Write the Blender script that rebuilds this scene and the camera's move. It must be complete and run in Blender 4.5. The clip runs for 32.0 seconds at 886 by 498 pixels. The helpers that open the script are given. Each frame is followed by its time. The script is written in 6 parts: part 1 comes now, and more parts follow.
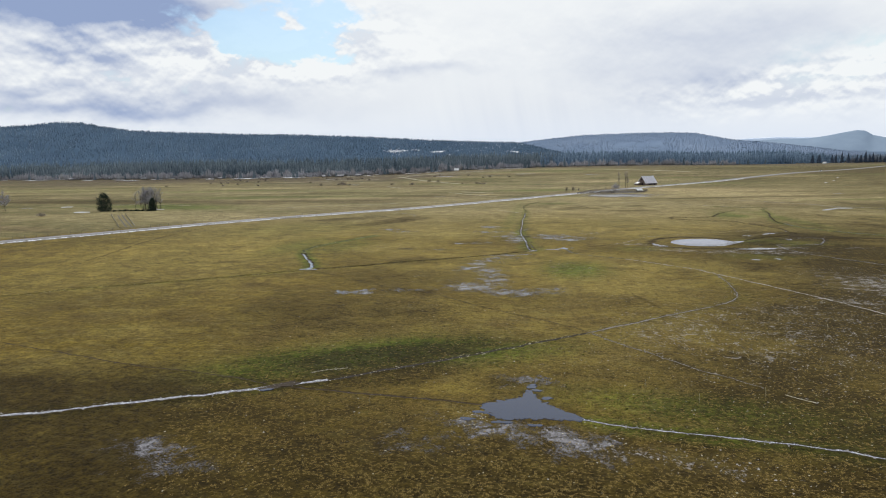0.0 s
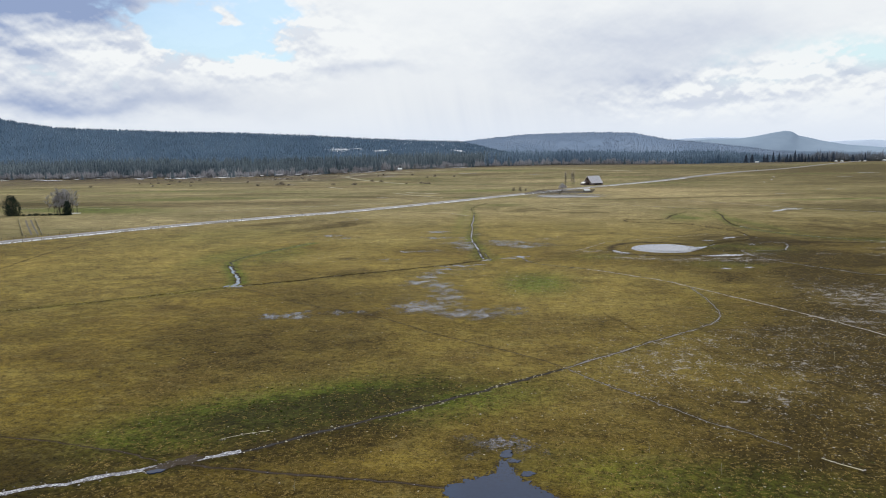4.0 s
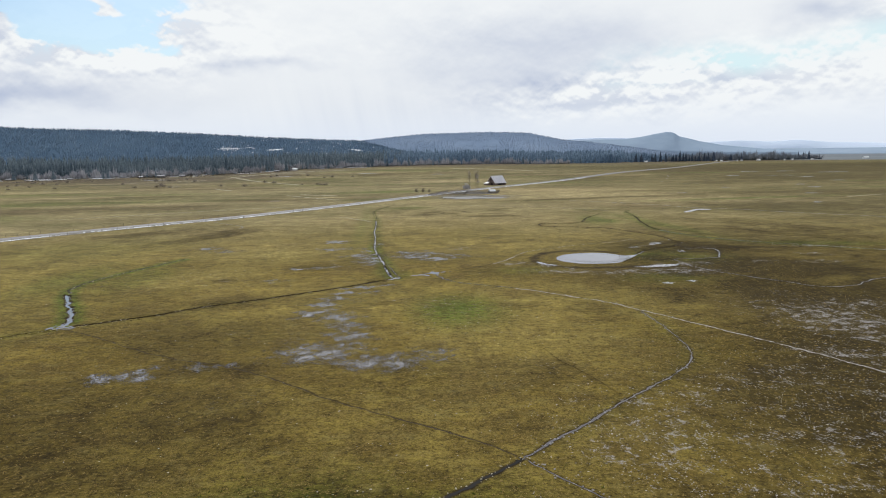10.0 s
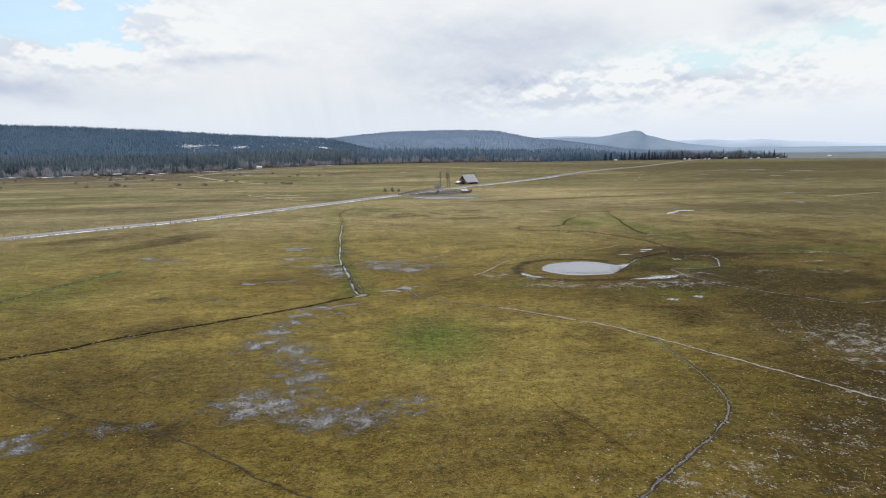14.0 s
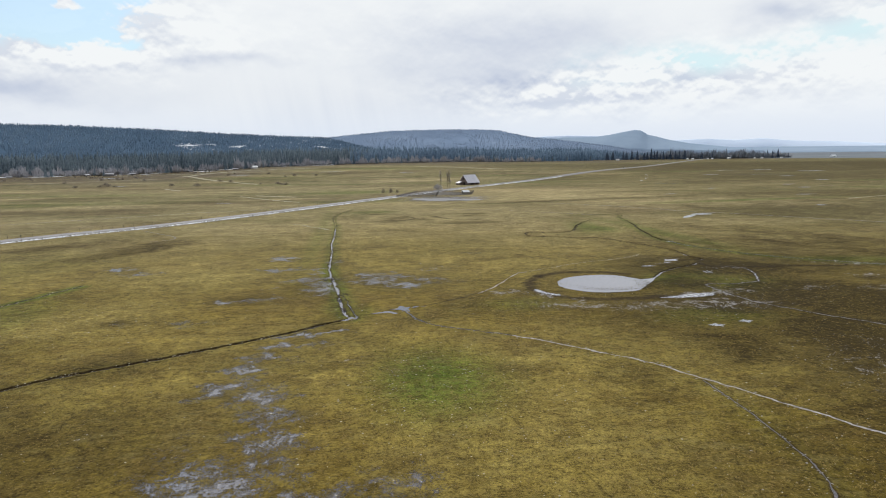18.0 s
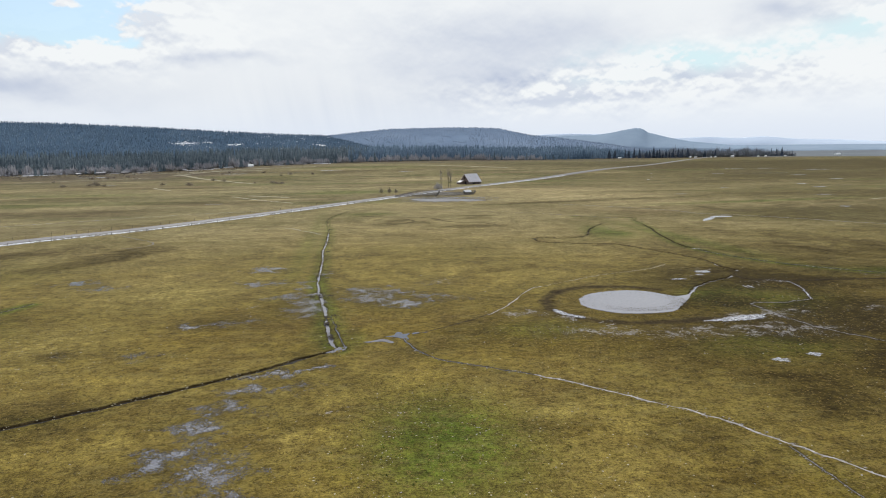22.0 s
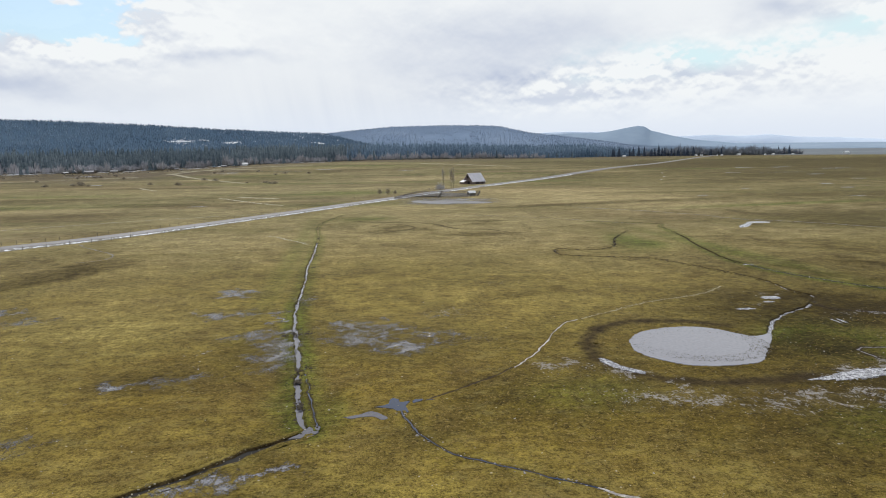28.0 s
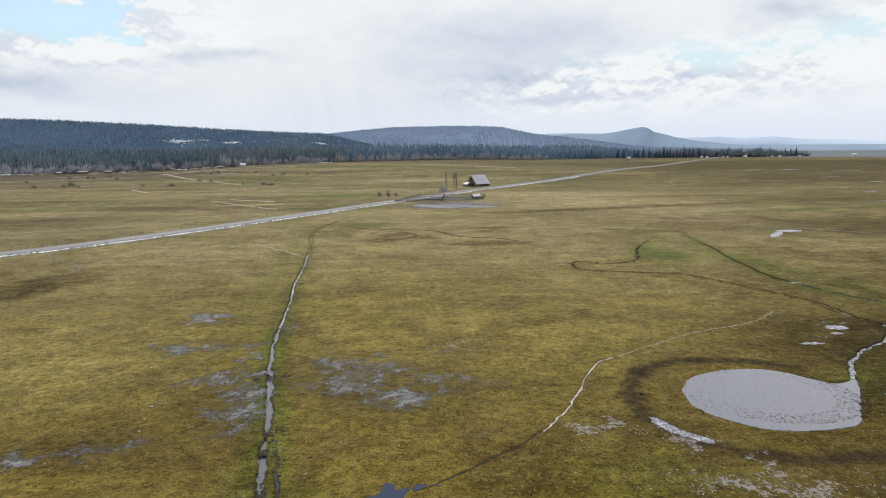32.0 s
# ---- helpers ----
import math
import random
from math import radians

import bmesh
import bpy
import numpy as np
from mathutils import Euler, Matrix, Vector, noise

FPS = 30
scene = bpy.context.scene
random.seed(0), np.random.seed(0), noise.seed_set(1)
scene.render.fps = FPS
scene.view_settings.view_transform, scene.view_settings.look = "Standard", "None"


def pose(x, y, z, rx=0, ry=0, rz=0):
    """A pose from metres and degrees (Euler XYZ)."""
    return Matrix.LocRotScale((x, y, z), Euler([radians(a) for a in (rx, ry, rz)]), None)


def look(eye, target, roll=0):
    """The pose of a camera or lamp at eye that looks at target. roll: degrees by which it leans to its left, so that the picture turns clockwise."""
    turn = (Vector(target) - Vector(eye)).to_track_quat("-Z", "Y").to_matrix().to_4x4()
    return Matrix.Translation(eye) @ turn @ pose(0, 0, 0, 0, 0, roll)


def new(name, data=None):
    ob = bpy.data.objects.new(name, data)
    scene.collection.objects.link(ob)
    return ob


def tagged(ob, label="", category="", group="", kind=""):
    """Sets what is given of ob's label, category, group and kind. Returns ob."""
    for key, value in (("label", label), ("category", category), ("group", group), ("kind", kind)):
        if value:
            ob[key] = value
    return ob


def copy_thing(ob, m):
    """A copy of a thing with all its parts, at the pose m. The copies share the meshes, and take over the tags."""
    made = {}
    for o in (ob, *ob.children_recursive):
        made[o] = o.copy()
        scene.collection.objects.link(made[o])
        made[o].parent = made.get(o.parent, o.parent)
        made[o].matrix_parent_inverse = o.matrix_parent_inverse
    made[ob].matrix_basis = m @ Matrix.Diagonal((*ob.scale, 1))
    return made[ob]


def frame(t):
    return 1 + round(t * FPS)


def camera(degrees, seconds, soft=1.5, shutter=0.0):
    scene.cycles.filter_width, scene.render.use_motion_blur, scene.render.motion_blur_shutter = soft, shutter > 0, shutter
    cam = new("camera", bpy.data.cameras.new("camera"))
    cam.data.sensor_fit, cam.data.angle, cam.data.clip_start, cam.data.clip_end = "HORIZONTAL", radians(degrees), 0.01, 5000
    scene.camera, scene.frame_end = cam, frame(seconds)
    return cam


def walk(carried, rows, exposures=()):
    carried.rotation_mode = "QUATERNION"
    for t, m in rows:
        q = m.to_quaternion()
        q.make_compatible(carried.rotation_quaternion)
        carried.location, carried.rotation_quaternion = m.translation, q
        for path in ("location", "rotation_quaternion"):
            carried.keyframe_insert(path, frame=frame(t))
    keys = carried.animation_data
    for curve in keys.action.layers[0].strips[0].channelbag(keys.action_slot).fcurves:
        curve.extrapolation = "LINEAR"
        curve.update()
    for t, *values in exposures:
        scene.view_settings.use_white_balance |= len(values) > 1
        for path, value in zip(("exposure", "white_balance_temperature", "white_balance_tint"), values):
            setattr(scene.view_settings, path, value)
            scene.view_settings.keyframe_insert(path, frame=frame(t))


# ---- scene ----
PATH = [
    (0, (7.598, -7.953, 36.982), (7.183, -6.016, 36.709), -1.0),
    (3, (3.348, 9.992, 37.465), (3.052, 11.95, 37.187), -0.9),
    (6, (-0.102, 28.686, 37.742), (-0.244, 30.661, 37.46), -0.9),
    (9, (-2.032, 47.733, 37.513), (-2.026, 49.713, 37.228), -0.8),
    (11, (-2.616, 60.468, 37.289), (-2.516, 62.445, 37.003), -0.9),
    (13, (-2.728, 73.168, 37.585), (-2.582, 75.142, 37.294), -0.8),
    (17, (-1.766, 98.854, 37.409), (-1.616, 100.826, 37.115), -0.7),
    (19, (-1.259, 111.015, 37.575), (-1.109, 112.988, 37.281), -0.7),
    (21, (-0.723, 123.922, 37.351), (-0.572, 125.894, 37.054), -0.7),
    (23, (-0.771, 136.0, 37.479), (-0.619, 137.971, 37.178), -0.7),
    (25, (-0.279, 148.767, 37.324), (-0.128, 150.738, 37.022), -0.7),
    (28, (0.391, 167.922, 37.31), (0.542, 169.893, 37.005), -0.7),
    (30, (1.051, 180.351, 37.499), (1.199, 182.322, 37.193), -0.7),
    (32, (1.256, 192.9, 37.473), (1.403, 194.872, 37.17), -0.5),
]
cam = camera(68.0, 32.0, soft=1.0)
walk(cam, [(t, look(eye, target, roll)) for t, eye, target, roll in PATH])

# ---------------------------------------------------------------- sky and sun
SUN_AZ, SUN_EL = -14.0, 46.0


class Graph:
    """Small helper to write shader arithmetic."""

    def __init__(self, tree):
        self.tree = tree
        tree.nodes.clear()

    def node(self, kind, **inputs):
        n = self.tree.nodes.new(kind)
        for key, value in inputs.items():
            self.plug(n.inputs[key.replace("_", " ")], value)
        return n

    def plug(self, socket, value):
        if isinstance(value, bpy.types.NodeSocket):
            self.tree.links.new(value, socket)
        else:
            socket.default_value = value

    def math(self, op, a, b=0.0, clamp=False):
        n = self.tree.nodes.new("ShaderNodeMath")
        n.operation, n.use_clamp = op, clamp
        self.plug(n.inputs[0], a)
        self.plug(n.inputs[1], b)
        return n.outputs[0]

    def step(self, v, lo, hi, a=0.0, b=1.0):
        n = self.tree.nodes.new("ShaderNodeMapRange")
        n.interpolation_type = "SMOOTHSTEP"
        for k, x in enumerate((v, lo, hi, a, b)):
            self.plug(n.inputs[k], x)
        return n.outputs[0]

    def mix(self, f, a, b, blend="MIX"):
        n = self.tree.nodes.new("ShaderNodeMix")
        n.data_type, n.blend_type, n.clamp_factor = "RGBA", blend, True
        for k, x in ((0, f), (6, a), (7, b)):
            if k and not isinstance(x, bpy.types.NodeSocket) and len(x) == 3:
                x = (*x, 1.0)
            self.plug(n.inputs[k], x)
        return n.outputs[2]

    def noise(self, vector, scale, detail=4.0, rough=0.55, warp=0.0):
        n = self.tree.nodes.new("ShaderNodeTexNoise")
        self.plug(n.inputs["Vector"], vector)
        n.inputs["Scale"].default_value = scale
        n.inputs["Detail"].default_value = detail
        n.inputs["Roughness"].default_value = rough
        n.inputs["Distortion"].default_value = warp
        return n.outputs["Fac"]

    def vec(self, x, y, z=0.0):
        n = self.tree.nodes.new("ShaderNodeCombineXYZ")
        for k, v in enumerate((x, y, z)):
            self.plug(n.inputs[k], v)
        return n.outputs[0]

    def split(self, v):
        n = self.tree.nodes.new("ShaderNodeSeparateXYZ")
        self.plug(n.inputs[0], v)
        return n.outputs

    def attr(self, name):
        n = self.tree.nodes.new("ShaderNodeAttribute")
        n.attribute_name = name
        return n.outputs["Fac"]


def build_sky():
    world = bpy.data.worlds.new("cloudy_sky")
    world.use_nodes = True
    scene.world = world
    g = Graph(world.node_tree)
    way = g.node("ShaderNodeTexCoord").outputs["Generated"]
    x, y, z = g.split(way)
    az = g.math("MULTIPLY", g.math("ARCTAN2", x, y), 57.296)
    el = g.math("MULTIPLY", g.math("ARCSINE", z), 57.296)
    low = g.vec(g.math("MULTIPLY", az, 0.15), g.math("MULTIPLY", el, 0.24))
    n1 = g.noise(low, 1.0, 5.0, 0.52)
    n2 = g.noise(g.vec(g.math("MULTIPLY", az, 0.14), g.math("MULTIPLY", el, 0.22), 7.3), 1.0, 5.0, 0.52)
    azw = g.math("ADD", az, g.math("MULTIPLY", g.math("SUBTRACT", n1, 0.5), 11.0))
    elw = g.math("ADD", el, g.math("MULTIPLY", g.math("SUBTRACT", n2, 0.5), 4.0))

    def blob(a, e, ra, re, k):
        u = g.math("DIVIDE", g.math("SUBTRACT", azw, a), ra)
        v = g.math("DIVIDE", g.math("SUBTRACT", elw, e), re)
        r = g.math("ADD", g.math("MULTIPLY", u, u), g.math("MULTIPLY", v, v))
        return g.math("MULTIPLY", g.math("EXPONENT", g.math("MULTIPLY", r, -1.0)), k)

    def total(blobs):
        out = 0.0
        for b in blobs:
            out = g.math("ADD", blob(*b), out)
        return out

    def puffs(lift, size, seed):
        """Heaped cloud tops, looked up a little higher by lift degrees."""
        at = g.vec(g.math("MULTIPLY", az, 0.27 * size), g.math("MULTIPLY", g.math("ADD", el, lift), 0.40 * size), seed)
        return g.math("MULTIPLY", g.noise(at, 1.0, 3.5, 0.5), 2.6)

    grey = total([(-43, 11.6, 12, 2.6, 0.95), (-36, 12.0, 6, 1.8, 0.75), (-41, 7.9, 8, 0.9, 0.5), (-38, 4.4, 11, 0.7, 0.75), (-46, 5.6, 7, 0.5, 0.5),
                  (7, 8.4, 11, 3.0, 0.30), (11, 6.4, 8, 1.0, 0.24), (15.5, 8.8, 7, 2.0, 0.16), (30.5, 10.3, 3.6, 1.1, 0.42), (38, 11.4, 3, 1.0, 0.25),
                  (-14, 6.9, 5, 0.6, 0.26), (-19, 8.6, 4, 0.7, 0.16), (25, 5.4, 2.5, 0.5, 0.24), (17, 4.0, 8, 0.4, 0.12), (2, 3.6, 14, 2.2, 0.14), (-28, 5.0, 15, 2.4, 0.16)])
    billow = g.noise(g.vec(g.math("MULTIPLY", az, 0.28), g.math("MULTIPLY", el, 0.42), 2.2), 1.0, 5.0, 0.5, 0.1)
    lumpy = total([(-40, 8.2, 11, 4.5, 0.8), (-27, 9.0, 7, 2.6, 0.85), (-20, 10.6, 5, 2.4, 0.7), (16, 4.8, 9, 1.8, 1.25), (29, 6.0, 9, 2.2, 1.0), (-22, 7.4, 9, 1.3, 0.6), (37, 9.5, 5, 2.0, 0.6), (4, 9.5, 14, 3.0, 0.16)])
    lit = g.math("ADD", g.math("SUBTRACT", puffs(0.0, 1.0, 3.1), puffs(0.6, 1.0, 3.1)), g.math("MULTIPLY", g.math("SUBTRACT", puffs(0.0, 2.6, 8.4), puffs(0.22, 2.6, 8.4)), 0.55))
    relief = g.math("MULTIPLY", g.math("ADD", lit, g.math("MULTIPLY", g.math("SUBTRACT", billow, 0.47), 1.1)), lumpy)
    relief = g.math("MINIMUM", g.math("MAXIMUM", relief, -0.22), 0.5)
    high = g.step(el, 14.0, 40.0, 0.0, 0.35)
    shower = g.math("MULTIPLY", blob(-3, 2.6, 12, 3.4, 0.30), g.math("SUBTRACT", g.noise(g.vec(g.math("ADD", g.math("MULTIPLY", az, 0.7), g.math("MULTIPLY", el, 0.16)), g.math("MULTIPLY", el, 0.05), 5.0), 1.0, 3.0), 0.36))
    shade = g.math("ADD", g.math("ADD", g.math("SUBTRACT", g.math("ADD", grey, 0.035), relief), shower), high, clamp=True)
    cloud = g.mix(shade, (0.955, 0.985, 1.0), (0.31, 0.40, 0.62))
    thin = g.math("MULTIPLY", total([(22, 7.1, 5, 1.0, 1.0), (28, 7.6, 6, 0.9, 0.8), (36.5, 8.4, 4, 1.2, 1.0), (20, 5.2, 3, 0.5, 0.5)]), 0.9, clamp=True)
    cloud = g.mix(g.math("MULTIPLY", thin, g.step(relief, -0.1, 0.16, 1.0, 0.1)), cloud, (0.74, 0.935, 0.985))
    veil = g.step(el, 5.5, -0.5, 0.0, 0.80)
    cloud = g.mix(g.math("MULTIPLY", veil, g.step(relief, 0.0, 0.25, 1.0, 0.45)), cloud, (0.74, 0.825, 0.97))
    hole = total([(-27.5, 10.4, 3.4, 1.7, 1.0), (-25.5, 9.7, 3.6, 1.2, 1.05), (-21.5, 12.4, 3.4, 1.5, 1.0), (-29.5, 11.0, 2.6, 1.1, 0.8), (-20.5, 8.4, 3.0, 0.8, 0.55), (-25.0, 10.9, 1.3, 0.55, -0.9)])
    hole = g.step(g.math("ADD", hole, g.math("ADD", g.math("MULTIPLY", g.math("SUBTRACT", billow, 0.5), -1.2), g.math("MULTIPLY", relief, -0.8))), 0.30, 0.72, 0.0, 0.90)
    broken = g.noise(g.vec(g.math("MULTIPLY", x, 2.6), g.math("MULTIPLY", y, 2.6), g.math("MULTIPLY", z, 1.5)), 1.0, 6.0, 0.55, 0.4)
    overhead = g.math("MULTIPLY", g.step(el, 17.0, 27.0), g.step(broken, 0.47, 0.56, 0.0, 0.95))
    hole = g.math("MAXIMUM", hole, overhead)
    blue = g.node("ShaderNodeTexSky")
    blue.sky_type, blue.sun_disc = "NISHITA", False
    blue.sun_elevation, blue.sun_rotation = radians(SUN_EL), radians(SUN_AZ)
    blue.air_density, blue.dust_density, blue.ozone_density = 1.2, 1.5, 2.0
    clear = g.node("ShaderNodeBackground", Color=g.mix(1.0, blue.outputs[0], (0.80, 0.96, 1.08), "MULTIPLY"), Strength=0.100)
    over = g.node("ShaderNodeBackground", Color=cloud, Strength=0.94)
    both = g.node("ShaderNodeMixShader")
    g.plug(both.inputs[0], hole)
    g.plug(both.inputs[1], over.outputs[0])
    g.plug(both.inputs[2], clear.outputs[0])
    out = g.node("ShaderNodeOutputWorld")
    g.plug(out.inputs[0], both.outputs[0])


build_sky()
sun = new("sun", bpy.data.lights.new("sun", "SUN"))
sun.data.energy, sun.data.angle, sun.data.color = 2.65, radians(2.0), (1.0, 0.95, 0.86)
a, e = radians(SUN_AZ), radians(SUN_EL)
sun.matrix_world = look((0, 0, 300), (-math.sin(a) * math.cos(e), -math.cos(a) * math.cos(e), 300 - math.sin(e)))


# ---------------------------------------------------------------- materials
def material(name, rough=0.8, metal=0.0):
    m = bpy.data.materials.new(name)
    m.use_nodes = True
    g = Graph(m.node_tree)
    p = g.node("ShaderNodeBsdfPrincipled", Roughness=rough, Metallic=metal)
    out = g.node("ShaderNodeOutputMaterial")
    g.plug(out.inputs[0], p.outputs[0])
    return m, g, p


def bump(g, p, height, strength, distance):
    b = g.node("ShaderNodeBump", Strength=strength, Distance=distance, Height=height)
    g.plug(p.inputs["Normal"], b.outputs[0])


def plain(name, dark, light, scale, rough=0.8, metal=0.0, relief=0.2, depth=0.02, shine=0.2):
    """A surface that varies between two colours at two scales."""
    m, g, p = material(name, rough, metal)
    here = g.node("ShaderNodeTexCoord").outputs["Object"]
    big, fine = g.noise(here, scale, 3.0), g.noise(here, scale * 9.0, 4.0)
    f = g.math("ADD", g.math("MULTIPLY", big, 0.6), g.math("MULTIPLY", fine, 0.4))
    random_value = g.node("ShaderNodeObjectInfo").outputs["Random"]
    f = g.math("ADD", f, g.math("MULTIPLY", g.math("SUBTRACT", random_value, 0.5), 0.2))
    g.plug(p.inputs["Base Color"], g.mix(g.step(f, 0.3, 0.7), dark, light))
    p.inputs["Specular IOR Level"].default_value = shine
    bump(g, p, fine, relief, depth)
    return m


def foliage(name, dark, light, rough=0.7):
    """Needles and twigs, each clump with a tone of its own."""
    m, g, p = material(name, rough)
    here = g.node("ShaderNodeNewGeometry")
    far = g.noise(here.outputs["Position"], 0.006, 3.0)
    tone = g.math("ADD", g.math("MULTIPLY", here.outputs["Random Per Island"], 0.55), g.math("MULTIPLY", g.step(far, 0.34, 0.66), 0.45))
    g.plug(p.inputs["Base Color"], g.mix(tone, dark, light))
    p.inputs["Specular IOR Level"].default_value = 0.05
    return m


def meadow_material():
    m, g, p = material("wet_meadow_grass", 0.95)
    pos = g.node("ShaderNodeNewGeometry").outputs["Position"]
    x, y, z = g.split(pos)
    flat = g.vec(x, y)
    huge = g.noise(flat, 0.008, 4.0, 0.6, 0.5)
    large = g.noise(flat, 0.035, 5.0, 0.62, 0.8)
    mid = g.noise(flat, 0.19, 5.0, 0.62, 0.3)
    clump = g.noise(flat, 0.75, 4.0, 0.65)
    tuft = g.noise(flat, 2.6, 4.0, 0.7)
    fine = g.noise(flat, 5.0, 4.0, 0.9)
    straw = g.mix(g.step(mid, 0.32, 0.66), (0.142, 0.106, 0.017), (0.222, 0.171, 0.038))
    olive = g.mix(g.step(mid, 0.3, 0.7), (0.083, 0.063, 0.006), (0.124, 0.095, 0.012))
    kind = g.math("ADD", g.math("MULTIPLY", huge, 0.5), g.math("MULTIPLY", large, 0.5))
    col = g.mix(g.step(kind, 0.43, 0.57), olive, straw)
    rust = g.step(g.math("ADD", g.math("MULTIPLY", g.noise(flat, 0.05, 5.0, 0.68, 0.6), 0.7), g.math("MULTIPLY", clump, 0.3)), 0.47, 0.65, 0.0, 0.7)
    col = g.mix(rust, col, g.mix(clump, (0.058, 0.038, 0.012), (0.105, 0.070, 0.021)))
    wan = g.math("MULTIPLY", g.attr("pale"), g.step(mid, 0.2, 0.7, 0.35, 1.0))
    col = g.mix(wan, col, (0.294, 0.254, 0.090))
    # Greyer turf far off: field grass with distance haze put into its colour.
    hazed_pasture = g.attr("hazed_pasture")
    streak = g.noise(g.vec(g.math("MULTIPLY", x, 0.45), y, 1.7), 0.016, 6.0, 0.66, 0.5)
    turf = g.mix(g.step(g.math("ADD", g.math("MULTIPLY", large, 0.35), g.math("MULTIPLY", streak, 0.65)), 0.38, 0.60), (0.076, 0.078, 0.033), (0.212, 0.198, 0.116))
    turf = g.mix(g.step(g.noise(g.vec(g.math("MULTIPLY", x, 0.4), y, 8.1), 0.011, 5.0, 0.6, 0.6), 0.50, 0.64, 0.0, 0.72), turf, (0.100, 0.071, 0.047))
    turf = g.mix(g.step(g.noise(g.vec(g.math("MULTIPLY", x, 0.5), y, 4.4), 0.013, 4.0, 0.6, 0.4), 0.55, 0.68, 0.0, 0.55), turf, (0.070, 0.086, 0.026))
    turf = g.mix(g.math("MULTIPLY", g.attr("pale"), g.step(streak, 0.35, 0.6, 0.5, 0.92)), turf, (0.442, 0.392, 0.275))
    col = g.mix(g.math("MULTIPLY", hazed_pasture, 0.9), col, turf)
    ragged = g.math("ADD", g.math("MULTIPLY", large, 0.6), g.math("MULTIPLY", mid, 0.4))
    dark = g.attr("dark")
    dark = g.math("MULTIPLY", g.step(g.math("ADD", dark, g.math("MULTIPLY", g.math("SUBTRACT", ragged, 0.5), 2.2)), 0.12, 0.85), g.step(dark, 0.02, 0.15))
    dark = g.math("MULTIPLY", dark, g.step(hazed_pasture, 0.2, 1.0, 1.0, 0.62))
    col = g.mix(dark, col, g.mix(clump, (0.030, 0.0226, 0.0046), (0.061, 0.0455, 0.0098)))
    green = g.math("MULTIPLY", g.attr("green"), g.step(g.math("ADD", clump, mid), 0.7, 1.2, 0.55, 1.0))
    lush = g.mix(g.step(g.attr("dark"), 0.55, 0.9), g.mix(clump, (0.040, 0.078, 0.006), (0.098, 0.150, 0.015)), g.mix(clump, (0.018, 0.025, 0.004), (0.040, 0.050, 0.009)))
    col = g.mix(green, col, lush)
    scrub = g.math("MULTIPLY", g.math("MULTIPLY", g.attr("scrub"), g.step(large, 0.3, 0.6, 0.35, 1.0)), g.step(g.attr("pale"), 0.6, 1.0, 1.0, 0.35))
    col = g.mix(scrub, col, g.mix(streak, (0.062, 0.050, 0.046), (0.140, 0.118, 0.104)))
    soil = g.attr("soil")
    col = g.mix(g.math("MULTIPLY", soil, g.step(tuft, 0.2, 0.7, 0.7, 1.0)), col, g.mix(fine, (0.020, 0.015, 0.010), (0.058, 0.043, 0.028)))
    # Lit tips and shaded gaps of the tufts, multiplied into the grass colour.
    tuft_shade = g.math("ADD", g.math("MULTIPLY", clump, 0.30), g.math("ADD", g.math("MULTIPLY", tuft, 0.36), g.math("MULTIPLY", fine, 0.34)))
    col = g.mix(1.0, col, g.mix(g.step(tuft_shade, 0.39, 0.61), (0.25, 0.215, 0.15), (1.72, 1.60, 1.28)), "MULTIPLY")
    mottle = g.math("ADD", g.math("MULTIPLY", g.noise(flat, 0.065, 4.0, 0.6, 0.7), 0.5), g.math("MULTIPLY", g.noise(flat, 0.24, 4.0, 0.65, 0.4), 0.5))
    col = g.mix(1.0, col, g.mix(g.step(mottle, 0.36, 0.64), (0.68, 0.645, 0.60), (1.09, 1.09, 1.09)), "MULTIPLY")
    swathe = g.noise(g.vec(g.math("MULTIPLY", x, 0.6), y, 9.0), 0.15, 6.0, 0.78)
    col = g.mix(1.0, col, g.mix(g.step(swathe, 0.36, 0.64), (0.80, 0.78, 0.74), (1.17, 1.17, 1.18)), "MULTIPLY")
    drift = g.math("ADD", g.math("MULTIPLY", g.noise(g.vec(g.math("MULTIPLY", x, 0.5), y, 3.0), 0.45, 4.0, 0.62), 0.6), g.math("MULTIPLY", g.noise(flat, 1.5, 3.0, 0.7), 0.4))
    bare = g.math("SUBTRACT", 1.0, g.math("MAXIMUM", soil, g.math("MULTIPLY", dark, 0.8)), clamp=True)
    col = g.mix(g.math("MULTIPLY", g.step(drift, 0.50, 0.66, 0.0, 0.42), bare), col, g.mix(fine, (0.182, 0.142, 0.040), (0.295, 0.248, 0.092)))
    bleached = g.math("MULTIPLY", g.step(g.noise(flat, 3.1, 3.0, 0.8), 0.63, 0.72, 0.0, 0.62), bare)
    col = g.mix(bleached, col, (0.38, 0.32, 0.17))
    # standing water between the tufts
    wetness = g.attr("wet")
    grain = g.math("ADD", g.math("MULTIPLY", g.noise(flat, 0.35, 5.0, 0.7, 0.9), 0.36), g.math("MULTIPLY", g.noise(flat, 2.4, 5.0, 0.95), 0.64))
    level = g.math("SUBTRACT", 0.672, g.math("MULTIPLY", wetness, 0.215))
    film = g.math("MULTIPLY", g.step(g.math("SUBTRACT", grain, level), 0.0, 0.03), g.step(wetness, 0.04, 0.2))
    col = g.mix(g.math("MULTIPLY", wetness, 0.2), col, g.mix(clump, (0.042, 0.030, 0.010), (0.080, 0.058, 0.022)))
    col = g.mix(film, col, g.mix(g.step(g.noise(flat, 1.7, 5.0, 0.85), 0.50, 0.66), (0.122, 0.109, 0.114), (0.245, 0.227, 0.230)))
    icy = g.attr("ice")
